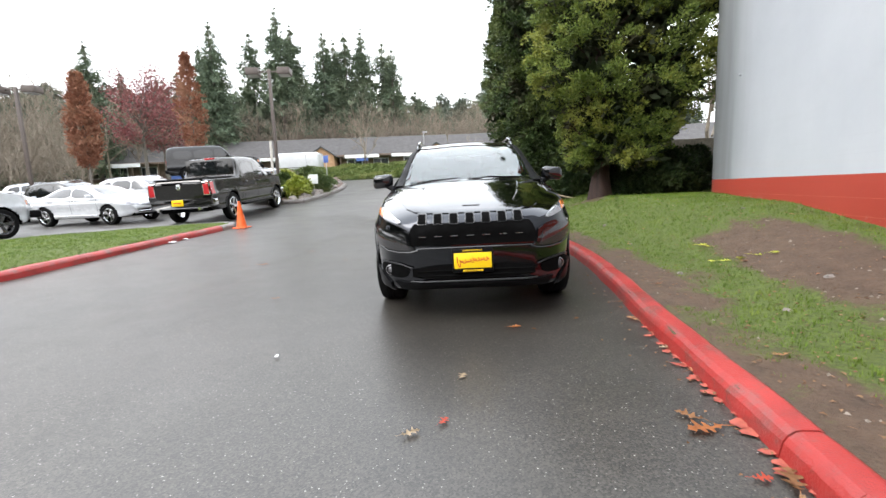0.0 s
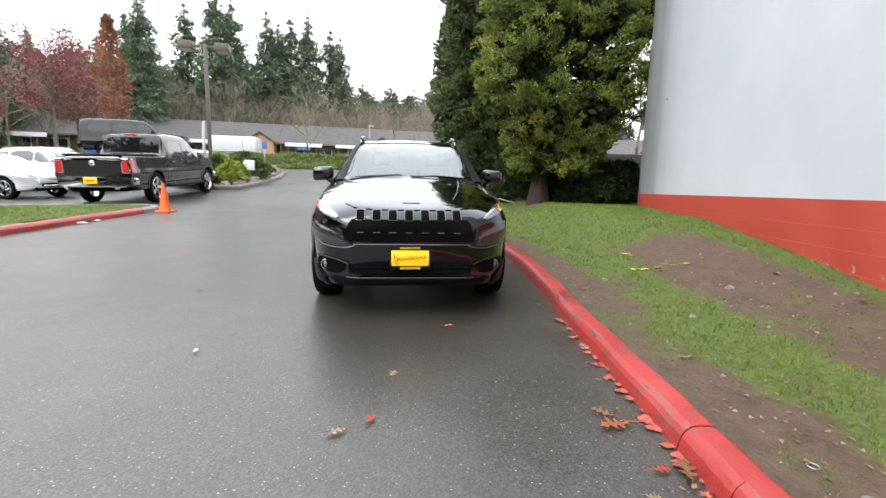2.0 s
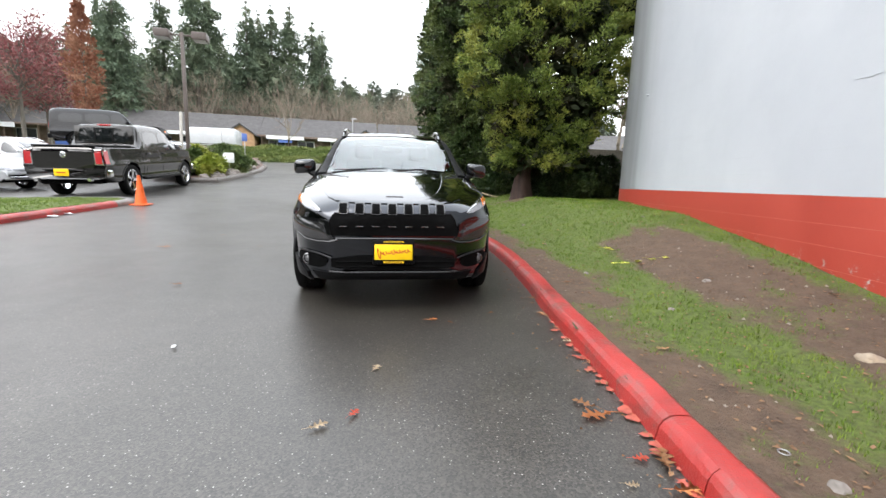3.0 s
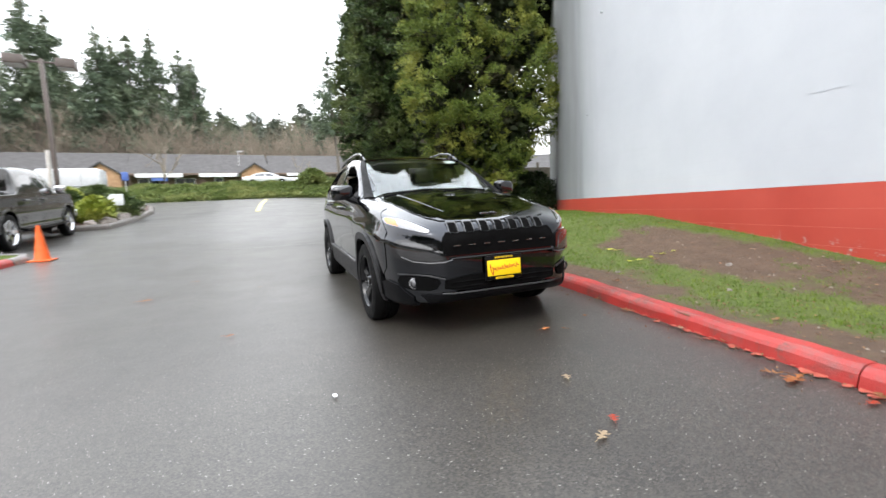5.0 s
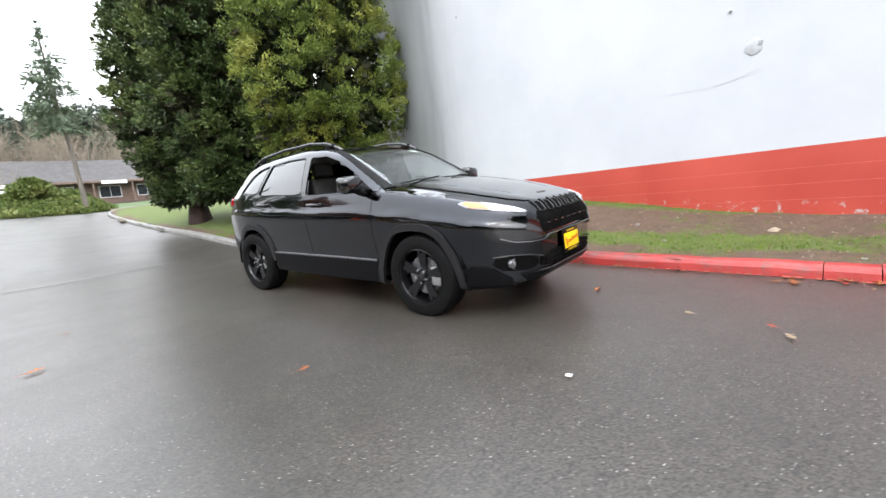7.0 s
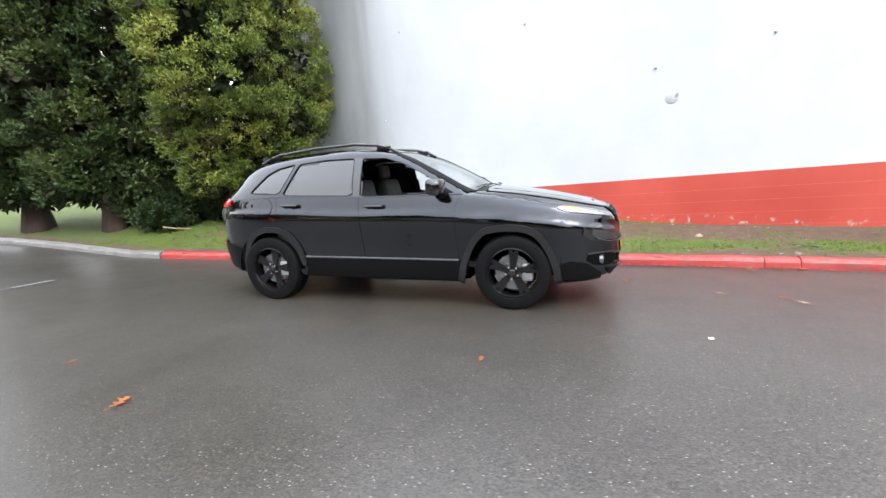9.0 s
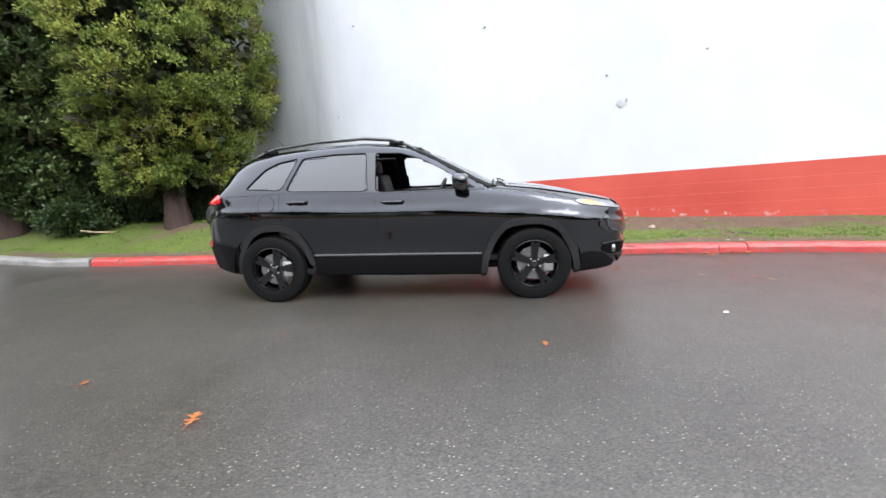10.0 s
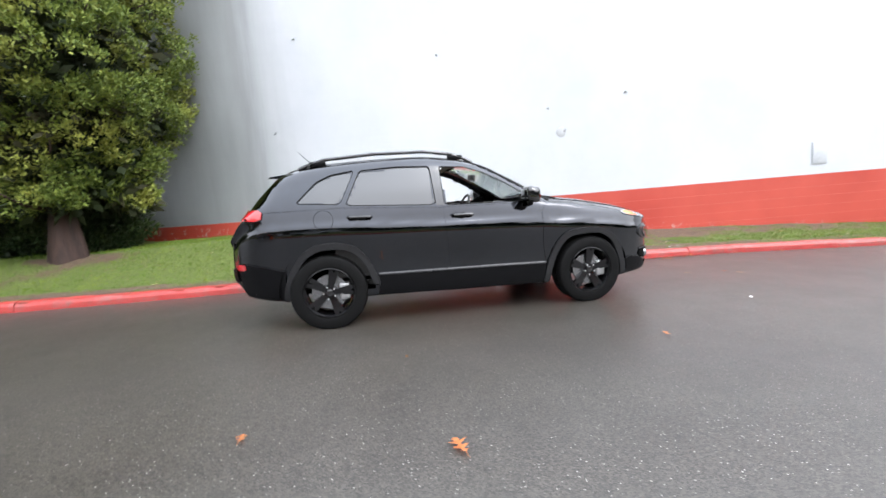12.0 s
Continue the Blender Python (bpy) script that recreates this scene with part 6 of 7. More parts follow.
# unseen nearer firs south and west, added to darken reflections on the vehicles
for k in range(95):
    b, d = 100 + 190 * k / 95 + rs.uniform(-1, 1), rs.uniform(52, 66)
    x, y = far_at(b, d)
    v, f = fir_arrays(rs, rs.uniform(14, 19), 4.6, 0.02, 15, 6, 0.05, 1.7, 6, 0.5)
    v_all.append(v + np.array([x, y, ground(x, y) - 0.2])), f_all.append(f + n)
    n += len(v)
tagged(new("far_woods", quick("far_woods", np.concatenate(v_all).tolist(), np.concatenate(f_all).tolist(), FAR_FIR)), "hazy dark green fir woods in the distance, and an added unseen belt behind", "woods", kind="stuff")

# ---- parked vehicles ----
def parked(x, y, heading, base, name, label, group="parked vehicles"):
    """A root at the front axle's middle, tilted with the ground; x, y: the front right wheel's foot."""
    turn = Matrix.Rotation(radians(heading), 3, "Z")
    o = Vector((x, y, 0)) - turn @ Vector((0, -0.8, 0))
    rear = o + turn @ Vector((-base, 0, 0))
    left, right = o + turn @ Vector((-base / 2, 0.8, 0)), o + turn @ Vector((-base / 2, -0.8, 0))
    z0, z1 = ground(o.x, o.y), ground(rear.x, rear.y)
    lean = math.degrees(math.atan2(ground(left.x, left.y) - ground(right.x, right.y), 1.6))
    return thing(name, pose(o.x, o.y, z0, 0, 0, heading) @ pose(0, 0, 0, lean, math.degrees(math.atan2(z1 - z0, base)), 0), label, "car", group)


def common_car(root, paint, base, front, rear, width, height, hood, belt, wheel_r, tops, rims=SATIN, boxy=0.0, trim=False, square=0.0):
    """A plainer vehicle on a lofted skin; tops: (x, z) pairs of the middle line from tail to nose."""
    w = width / 2
    x0, x1 = -(base + rear), front
    top = curve(*tops)
    high = max(z for _, z in tops)

    def roofed(x):
        return smooth01((top(x) - belt - 0.02) / 0.25)

    ends = lambda x, a: 1 - a * smooth01((x - (x1 - 0.55)) / 0.55) ** 2 - (0.6 - 0.45 * square) * a * smooth01(((x0 + 0.4) - x) / 0.4) ** 2
    sh = Shell(x0, x1, top, lambda x: min(belt, top(x) - 0.03), lambda x: w * 0.945 * ends(x, 0.30), lambda x: w * ends(x, 0.30), lambda x: w * 0.96 * ends(x, 0.32),
               lambda x: 0.25 + 0.10 * smooth01((x - x1 + 0.4) / 0.4) + 0.12 * smooth01((x0 + 0.5 - x) / 0.5) + (0.12 if trim else 0.0), lambda x: w * (0.945 - (0.28 - boxy) * roofed(x) - (0.16 - 0.11 * square) * (1 - roofed(x))) * ends(x, 0.3),
               lambda x: top(x) - 0.03 - 0.03 * roofed(x), z_mid=0.80, stations=80)
    part("body", sh.inner("body", paint, lambda p: abs(p.y) > w * 0.6 and (p.x ** 2 + (p.z - wheel_r) ** 2 < (wheel_r + 0.055) ** 2 or (p.x + base) ** 2 + (p.z - wheel_r) ** 2 < (wheel_r + 0.055) ** 2), 0.0), None, root)
    part("underbody", bm_box((base + front * 0.9 + rear * 0.9, width * 0.72, 0.12), pose(-(base + rear - front) / 2, 0, 0.33 + (0.1 if trim else 0)), 0.03), DEEP, root)
    for side, s in (("right", -1), ("left", 1)):
        for x in (0.0, -base):
            part("wheel_housing", bm_arch(wheel_r + 0.06, -s * 0.3, pose(x, s * (w - 0.035), wheel_r), -6), DEEP, root)
            wheel(root, pose(x, s * (w - 0.13), wheel_r), wheel_r, 0.225, wheel_r * 0.68, rims, 5, (0.03, 0.055), s, disc=False)
    return sh, w


def glaze(root, sh, outlines, material=TINT_GLASS):
    for name, pts, views in outlines:
        for view in views:
            part(name, sh.panel(name, soften(pts, 1), view, material, (), 0.006, 0.008, 0.12), None, root)


def lamp_pair(root, sh, name, pts, view, material, label=""):
    for s in (-1, 1):
        part(name, sh.panel(name, [(s * y, z) for y, z in pts], view, material, (), 0.012, 0.02, 0.08), None, root, label)


# grey pickup
truck_turn = Matrix.Rotation(radians(104), 3, "Z")
fr = Vector((-10.25, 12.3, 0)) + truck_turn @ Vector((3.57, 0, 0))
truck = parked(fr.x, fr.y, 104, 3.57, "pickup_truck", "charcoal crew-cab pickup truck with chrome bumpers and wheels")
sh, w = common_car(truck, PAINT_GREY, 3.57, 0.98, 1.22, 2.02, 1.93, 1.25, 1.22, 0.42,
                   [(-4.79, 1.16), (-4.76, 1.27), (-4.70, 1.29), (-3.2, 1.29), (-2.90, 1.30), (-2.885, 1.45), (-2.86, 1.80), (-2.74, 1.89), (-2.0, 1.925), (-1.3, 1.90), (-0.95, 1.80), (-0.45, 1.45), (-0.15, 1.26), (0.3, 1.22), (0.75, 1.14), (0.95, 1.0), (0.98, 0.9)], CHROME, 0.10, True, 1.0)
glaze(truck, sh, [("front_window", [(-1.62, 1.27), (-1.62, 1.70), (-1.15, 1.70), (-0.62, 1.36), (-0.60, 1.27)], ("right", "left")), ("rear_window", [(-2.62, 1.29), (-2.52, 1.70), (-1.72, 1.71), (-1.72, 1.28)], ("right", "left"))])
part("windscreen", sh.panel("windscreen", [(-0.28, -0.76), (-0.82, -0.70), (-0.82, 0.70), (-0.28, 0.76)], "top", TINT_GLASS, (), 0.006, 0.008, 0.15), None, truck)
part("bed_cover", sh.panel("bed_cover", [(-4.68, -0.82), (-2.98, -0.84), (-2.98, 0.84), (-4.68, 0.82)], "top", DEEP, (), 0.02, 0.03, 0.2), None, truck, "black bed cover")
tg = part("tailgate", sh.panel("tailgate", soften([(-0.72, 0.78), (-0.73, 1.24), (0.73, 1.24), (0.72, 0.78)], 1), "rear", PAINT_GREY, (), 0.014, 0.02, 0.1), None, truck)
q = sh.on(0, 1.05, "rear")[0]
part("emblem", bm_spin([(0.0, 0.02), (0.05, 0.015), (0.065, 0.0)], 6, at=Matrix.Translation(q + Vector((-0.015, 0, 0))) @ pose(0, 0, 0, 0, 0, 90)), CHROME, tg)
part("brake_lamp", bm_box((0.03, 0.26, 0.045), Matrix.Translation(sh.on(0, 1.83, "rear")[0]), 0.008), LAMP_RED, truck, "red third brake lamp")
lamp_pair(truck, sh, "tail_lamp", [(0.74, 0.86), (0.74, 1.18), (0.90, 1.18), (0.91, 0.86)], "rear", LAMP_RED, "red tail lamp")
for side in ("right", "left"):
    part("tail_lamp_side", sh.panel("tail_lamp_side", [(-4.75, 0.86), (-4.75, 1.18), (-4.60, 1.18), (-4.62, 0.86)], side, LAMP_RED, (), 0.010, 0.02, 0.1), None, truck)
bm = bm_box((0.20, 1.98, 0.20), pose(-4.86, 0, 0.62), 0.05, 3)
for v in bm.verts:
    v.co.x += 0.22 * (v.co.y / 0.93) ** 4
rb = part("rear_bumper", bm, CHROME, truck, "chrome step bumper")
part("step_pad", bm_box((0.12, 0.9, 0.02), pose(-4.88, 0, 0.72), 0.005), PLASTIC, rb)
bm = bm_box((0.02, 0.34, 0.17), pose(-4.965, 0, 0.66), 0.004)
np_ = part("number_plate", bm, YELLOW_PLATE, truck, "yellow dealer plate")
part("lettering_bar", bm_box((0.006, 0.22, 0.025), pose(-4.978, 0, 0.66)), RED_INK, np_, smooth=0)
part("bumper_front", bm_box((0.16, 1.8, 0.2), pose(0.98, 0, 0.62), 0.05, 3), CHROME, truck)
for s in (-1, 1):
    part("exhaust_tip", bm_cyl(0.045, 0.045, 0.12, pose(-4.84, s * 0.62, 0.48, 0, -90), 14), CHROME, truck)
    mr = part("door_mirror", bm_box((0.12, 0.24, 0.22), pose(-0.70, s * 1.12, 1.33), 0.05, 3), CHROME, truck)
    part("running_board", bm_box((2.4, 0.14, 0.07), pose(-1.7, s * 0.98, 0.42), 0.02), PLASTIC, truck)
    for x in (-1.48, -2.5):
        qq = sh.on(x, 1.10, "right" if s < 0 else "left")[0]
        part("door_handle", bm_box((0.22, 0.05, 0.045), Matrix.Translation(qq + Vector((0, s * 0.02, 0))), 0.015), PAINT_GREY, truck)
    for x0_, x1_ in ((-0.55, -0.54), (-1.67, -1.66), (-2.72, -2.71), (-2.90, -2.885)):
        part("door_gap", sh.panel("door_gap", [(x0_, 0.50), (x0_, 1.24), (x1_, 1.24), (x1_, 0.50)], "right" if s < 0 else "left", DEEP, (), 0.002, 0.004, 0.15), None, truck)
    arch_pts = [(0.51 * math.cos(a), 0.42 + 0.51 * math.sin(a)) for a in [math.pi * i / 10 for i in range(11)]]
    in_pts = [(x * 0.93, 0.42 + (z - 0.42) * 0.93) for x, z in arch_pts]
    for c in (0, -3.57):
        part("arch_lip", sh.panel("arch_lip", [(x + c, z) for x, z in arch_pts + in_pts[::-1]], "right" if s < 0 else "left", PAINT_GREY, (), 0.025, 0.04, 0.08), None, truck)

for s in (-1, 1):
    rim = [(s * 0.725, 0.835), (s * 0.725, 1.205), (s * 0.935, 1.205), (s * 0.935, 0.835)]
    part("lamp_bezel", sh.panel("lamp_bezel", rim, "rear", CHROME, ([(s * 0.745, 0.855), (s * 0.745, 1.185), (s * 0.912, 1.185), (s * 0.912, 0.855)],), 0.016, 0.02, 0.1), None, truck)
part("tailgate", sh.panel("tailgate", soften([(-0.70, 0.76), (-0.70, 1.245), (0.70, 1.245), (0.70, 0.76)], 1, 0.06), "rear", PAINT_GREY, (), 0.012, 0.02, 0.1), None, truck)
part("tailgate_cap", bm_box((0.09, 1.44, 0.035), pose(-4.73, 0, 1.292), 0.012), PLASTIC, truck)
part("emblem", bm_spin([(0.0, 0.010), (0.055, 0.008), (0.075, 0.0)], 16, at=Matrix.Translation(sh.on(0, 1.08, "rear")[0] + Vector((-0.016, 0, 0))) @ pose(0, 0, 0, 0, 0, 90)), CHROME, truck)
part("bed_cover", bm_box((1.66, 1.52, 0.03), pose(-3.83, 0, 1.297), 0.01), PLASTIC, truck, "black bed cover")
part("back_window_surround", bm_box((0.03, 1.60, 0.50), pose(-2.905, 0, 1.585, 0, 7), 0.02), PAINT_GREY, truck)
part("back_window", bm_prism(soften([(-0.68, -0.19), (-0.64, 0.20), (0.64, 0.20), (0.68, -0.19)], 1, 0.1), 0.02, pose(-2.918, 0, 1.585, 0, 7) @ pose(0, 0, 0, 0, 0, 90)), TINT_GLASS, truck, "dark tinted back window")
for s in (-1, 1):
    part("window_divider", bm_box((0.008, 0.03, 0.38), pose(-2.932, s * 0.24, 1.588, 0, 7)), SEAL, truck, smooth=0)
part("brake_light", bm_box((0.04, 0.36, 0.045), pose(-2.83, 0, 1.865), 0.012), LAMP_RED, truck, "red high brake light")
truck.scale = (1, 1, 1.08)
for o in truck.children:
    if o.name.split(".")[0] == "wheel":
        o.scale, o.location.z = (1.06, 1, 1.06 / 1.08), 0.42 * 1.06 / 1.08

SEDAN_TOPS = [(-3.72, 0.86), (-3.66, 0.98), (-3.4, 1.04), (-3.0, 1.10), (-2.5, 1.28), (-2.0, 1.39), (-1.5, 1.42), (-1.0, 1.36), (-0.5, 1.16), (-0.1, 0.99), (0.3, 0.92), (0.7, 0.80), (0.86, 0.68), (0.90, 0.60)]
WAGON_TOPS = [(-3.55, 0.95), (-3.5, 1.10), (-3.35, 1.30), (-3.1, 1.52), (-2.7, 1.60), (-2.0, 1.64), (-1.4, 1.60), (-0.9, 1.42), (-0.35, 1.14), (0.0, 1.08), (0.5, 0.98), (0.8, 0.84), (0.90, 0.70)]
BOXY_TOPS = [(-3.66, 1.0), (-3.62, 1.55), (-3.5, 1.84), (-3.2, 1.90), (-2.0, 1.92), (-1.2, 1.88), (-0.95, 1.72), (-0.62, 1.32), (-0.4, 1.24), (0.3, 1.20), (0.8, 1.08), (0.92, 0.9)]


def sedan(x, y, heading, paint, label, rims=CHROME):
    root = parked(x, y, heading, 2.71, "sedan", label)
    sh, w = common_car(root, paint, 2.71, 0.90, 1.0, 1.85, 1.42, 0.95, 0.93, 0.335, SEDAN_TOPS, rims)
    glaze(root, sh, [("front_window", [(-1.48, 0.96), (-1.50, 1.29), (-1.05, 1.24), (-0.52, 0.98), (-0.5, 0.955)], ("right", "left")), ("rear_window", [(-2.70, 1.02), (-2.35, 1.20), (-1.95, 1.28), (-1.56, 1.295), (-1.54, 0.965)], ("right", "left"))])
    part("windscreen", sh.panel("windscreen", [(-0.22, -0.66), (-1.0, -0.55), (-1.0, 0.55), (-0.22, 0.66)], "top", TINT_GLASS, (), 0.006, 0.008, 0.15), None, root)
    part("back_window", sh.panel("back_window", [(-2.1, -0.5), (-2.95, -0.58), (-2.95, 0.58), (-2.1, 0.5)], "top", TINT_GLASS, (), 0.006, 0.008, 0.15), None, root)
    lamp_pair(root, sh, "headlight", [(0.44, 0.62), (0.46, 0.70), (0.72, 0.75), (0.80, 0.72), (0.74, 0.64)], "front", LAMP_CLEAR, "clear headlight")
    part("grille", sh.panel("grille", soften([(-0.40, 0.60), (-0.42, 0.68), (0.42, 0.68), (0.40, 0.60)], 1), "front", SATIN, (), 0.01, 0.02, 0.1), None, root)
    part("lower_intake", sh.panel("lower_intake", soften([(-0.55, 0.38), (-0.6, 0.50), (0.6, 0.50), (0.55, 0.38)], 1), "front", DEEP, (), 0.006, 0.01, 0.1), None, root)
    part("chrome_strip", bm_tube([sh.on(y_, 0.43, "front")[0] + Vector((0.012, 0, 0)) for y_ in (-0.55, -0.3, 0, 0.3, 0.55)], 0.012, 6), CHROME, root)
    lamp_pair(root, sh, "tail_lamp", [(0.42, 0.78), (0.42, 0.92), (0.74, 0.90), (0.72, 0.78)], "rear", LAMP_RED, "red tail lamp")
    for s, side in ((-1, "right"), (1, "left")):
        part("door_mirror", bm_box((0.12, 0.18, 0.12), pose(-0.62, s * 0.98, 1.0), 0.04, 3), paint, root)
        for a in (-0.42, -1.52, -2.55):
            part("door_gap", sh.panel("door_gap", [(a, 0.34), (a, 0.93), (a + 0.008, 0.93), (a + 0.008, 0.34)], side, DEEP, (), 0.002, 0.004, 0.15), None, root)
        for a in (-1.35, -2.35):
            part("door_handle", bm_box((0.2, 0.04, 0.03), Matrix.Translation(sh.on(a, 0.86, side)[0] + Vector((0, s * 0.015, 0))), 0.01), CHROME, root)
        part("sill_strip", bm_tube([sh.on(a, 0.36, side)[0] + Vector((0, s * 0.01, 0)) for a in (-0.45, -1.3, -2.3)], 0.012, 6), CHROME, root)
    return root


def wagon(x, y, heading, paint, label):
    root = parked(x, y, heading, 2.65, "crossover_car", label)
    sh, w = common_car(root, paint, 2.65, 0.90, 0.90, 1.85, 1.64, 1.08, 1.06, 0.355, WAGON_TOPS, SATIN, 0.05)
    glaze(root, sh, [("front_window", [(-1.42, 1.08), (-1.44, 1.46), (-1.05, 1.42), (-0.52, 1.12), (-0.5, 1.08)], ("right", "left")), ("rear_window", [(-2.42, 1.10), (-2.38, 1.47), (-1.50, 1.48), (-1.48, 1.08)], ("right", "left")), ("quarter_window", [(-3.1, 1.14), (-2.95, 1.38), (-2.48, 1.46), (-2.5, 1.10)], ("right", "left"))])
    part("windscreen", sh.panel("windscreen", [(-0.40, -0.68), (-1.1, -0.58), (-1.1, 0.58), (-0.40, 0.68)], "top", TINT_GLASS, (), 0.006, 0.008, 0.15), None, root)
    part("back_window", sh.panel("back_window", [(-0.5, 1.15), (-0.46, 1.44), (0.46, 1.44), (0.5, 1.15)], "rear", TINT_GLASS, (), 0.006, 0.008, 0.15), None, root)
    lamp_pair(root, sh, "headlight", [(0.46, 0.74), (0.50, 0.84), (0.74, 0.88), (0.80, 0.82), (0.72, 0.75)], "front", LAMP_CLEAR, "clear headlight")
    part("grille", sh.panel("grille", soften([(-0.40, 0.62), (-0.42, 0.78), (0.42, 0.78), (0.40, 0.62)], 1), "front", DEEP, (), 0.01, 0.02, 0.1), None, root)
    lamp_pair(root, sh, "tail_lamp", [(0.5, 0.92), (0.5, 1.10), (0.74, 1.08), (0.72, 0.92)], "rear", LAMP_RED, "red tail lamp")
    for s, side in ((-1, "right"), (1, "left")):
        part("door_mirror", bm_box((0.12, 0.18, 0.13), pose(-0.60, s * 0.98, 1.14), 0.04, 3), paint, root)
        part("roof_rail", bm_tube([(a, s * 0.60, sh.on(a, s * 0.60, "top")[0].z + h) for a, h in ((-2.9, 0.0), (-2.7, 0.04), (-1.5, 0.04), (-1.3, 0.0))], 0.015, 6), SATIN, root)
        for a in (-0.42, -1.46, -2.46):
            part("door_gap", sh.panel("door_gap", [(a, 0.36), (a, 1.05), (a + 0.008, 1.05), (a + 0.008, 0.36)], side, DEEP, (), 0.002, 0.004, 0.15), None, root)
    return root


def boxy(x, y, heading, paint, label):
    root = parked(x, y, heading, 2.9, "boxy_suv", label)
    tops = [(a - (0.2 if a < -3 else 0), z) for a, z in BOXY_TOPS]
    sh, w = common_car(root, paint, 2.9, 0.92, 0.96, 1.95, 1.92, 1.2, 1.18, 0.40, tops, SATIN, 0.16, True, 1.0)
    glaze(root, sh, [("front_window", [(-1.5, 1.24), (-1.5, 1.68), (-1.05, 1.68), (-0.78, 1.28), (-0.76, 1.24)], ("right", "left")), ("rear_window", [(-2.5, 1.24), (-2.5, 1.68), (-1.58, 1.69), (-1.58, 1.24)], ("right", "left")), ("quarter_window", [(-3.5, 1.24), (-3.45, 1.66), (-2.6, 1.68), (-2.6, 1.24)], ("right", "left"))])
    part("windscreen", sh.panel("windscreen", [(-0.55, -0.74), (-0.98, -0.68), (-0.98, 0.68), (-0.55, 0.74)], "top", TINT_GLASS, (), 0.006, 0.008, 0.15), None, root)
    part("back_window", sh.panel("back_window", [(-0.62, 1.28), (-0.58, 1.70), (0.58, 1.70), (0.62, 1.28)], "rear", TINT_GLASS, (), 0.006, 0.008, 0.15), None, root)
    lamp_pair(root, sh, "tail_lamp", [(0.66, 0.95), (0.66, 1.2), (0.80, 1.2), (0.80, 0.95)], "rear", LAMP_RED, "red tail lamp")
    lamp_pair(root, sh, "headlight", [(0.46, 0.86), (0.46, 1.0), (0.72, 1.02), (0.74, 0.86)], "front", LAMP_CLEAR, "clear headlight")
    lamp_pair(root, sh, "turn_signal", [(0.74, 0.87), (0.74, 1.0), (0.80, 0.99), (0.80, 0.87)], "front", AMBER, "amber lens")
    part("grille", sh.panel("grille", soften([(-0.42, 0.80), (-0.42, 1.02), (0.42, 1.02), (0.42, 0.80)], 1), "front", DEEP, (), 0.01, 0.02, 0.1), None, root)
    part("front_bumper", bm_box((0.18, 1.8, 0.22), pose(0.93, 0, 0.60), 0.05, 3), PLASTIC, root)
    part("rear_bumper", bm_box((0.18, 1.8, 0.22), pose(-3.88, 0, 0.60), 0.05, 3), PLASTIC, root)
    for s, side in ((-1, "right"), (1, "left")):
        part("door_mirror", bm_box((0.12, 0.2, 0.18), pose(-0.85, s * 1.06, 1.3), 0.04, 3), PLASTIC, root)
        for a in (-0.72, -1.54, -2.55):
            part("door_gap", sh.panel("door_gap", [(a, 0.45), (a, 1.2), (a + 0.01, 1.2), (a + 0.01, 0.45)], side, DEEP, (), 0.002, 0.004, 0.15), None, root)
    return root


sedan(-14.7, 11.8, 4, PAINT_WHITE, "white four-door sedan with chrome trim parked behind the grass strip")
wagon(-15.6, 14.8, 4, PAINT_WHITE, "white crossover car parked beyond the sedan")
boxy(-14.05, 8.3, 92, PAINT_WHITE, "white boxy SUV with black bumpers parked at an angle")
boxy(-18.3, 23.2, 46, PAINT_DARK, "tall black boxy SUV parked on the terrace behind the pickup").scale = (1.05, 1.05, 1.05)
sedan(-21.5, 12.6, 4, PAINT_SILVER, "silver sedan parked in the second row")
wagon(-21.8, 16.0, 4, PAINT_GREY, "dark grey hatchback parked in the second row")
wagon(-14.6, 22.6, 94, PAINT_SILVER, "silver crossover parked beyond the black SUV")
sedan(-27.0, 20.5, 49, PAINT_WHITE, "white sedan parked far off")
wagon(-31.0, 22.0, 49, PAINT_SILVER, "silver hatchback parked far off")
sedan(-35.0, 18.5, 49, PAINT_GREY, "dark sedan parked far off")

# ---- street furniture ----
POLE_BROWN = plain("brown_painted_steel", (0.085, 0.065, 0.055), 0.5, 0.0, 20, 0.2)
DIFFUSER = plain("lamp_diffuser", (0.45, 0.45, 0.43), 0.3)


def parking_lamp(x, y, z, height, turn):
    root = thing("street_lamp", pose(x, y, z, 0, 0, turn), "brown steel parking-lot lamp with two box heads", "street lamp", "parking-lot lamps")
    part("footing", bm_cyl(0.28, 0.26, 0.55, pose(0, 0, -0.1), 20, bevel=0.02), GREY_KERB, root)
    bm = bm_box((0.15, 0.15, height - 0.45), pose(0, 0, 0.45 + (height - 0.45) / 2), 0.015)
    part("pole", bm, POLE_BROWN, root)
    part("arm", bm_box((1.5, 0.07, 0.07), pose(0, 0, height - 0.12), 0.01), POLE_BROWN, root)
    for s in (-1, 1):
        bm = bm_box((0.62, 0.62, 0.34), pose(s * 0.78, 0, height - 0.14), 0.02)
        h = part("lamp_head", bm, POLE_BROWN, root)
        part("diffuser", bm_box((0.50, 0.50, 0.03), pose(s * 0.78, 0, height - 0.325), 0.004), DIFFUSER, h)
    return root


x, y = far_at(-35.4, 24.5)
parking_lamp(x, y, island_z(x, y) - 0.05, 6.2, 20)
x, y = far_at(-58.2, 31)
parking_lamp(x, y, ground(x, y), 6.4, 20)

cone = thing("traffic_cone", pose(-7.92, 9.98, ground(-7.92, 9.98) + 0.002, SLOPE, 0, 12), "orange rubber traffic cone on the asphalt", "traffic cone")
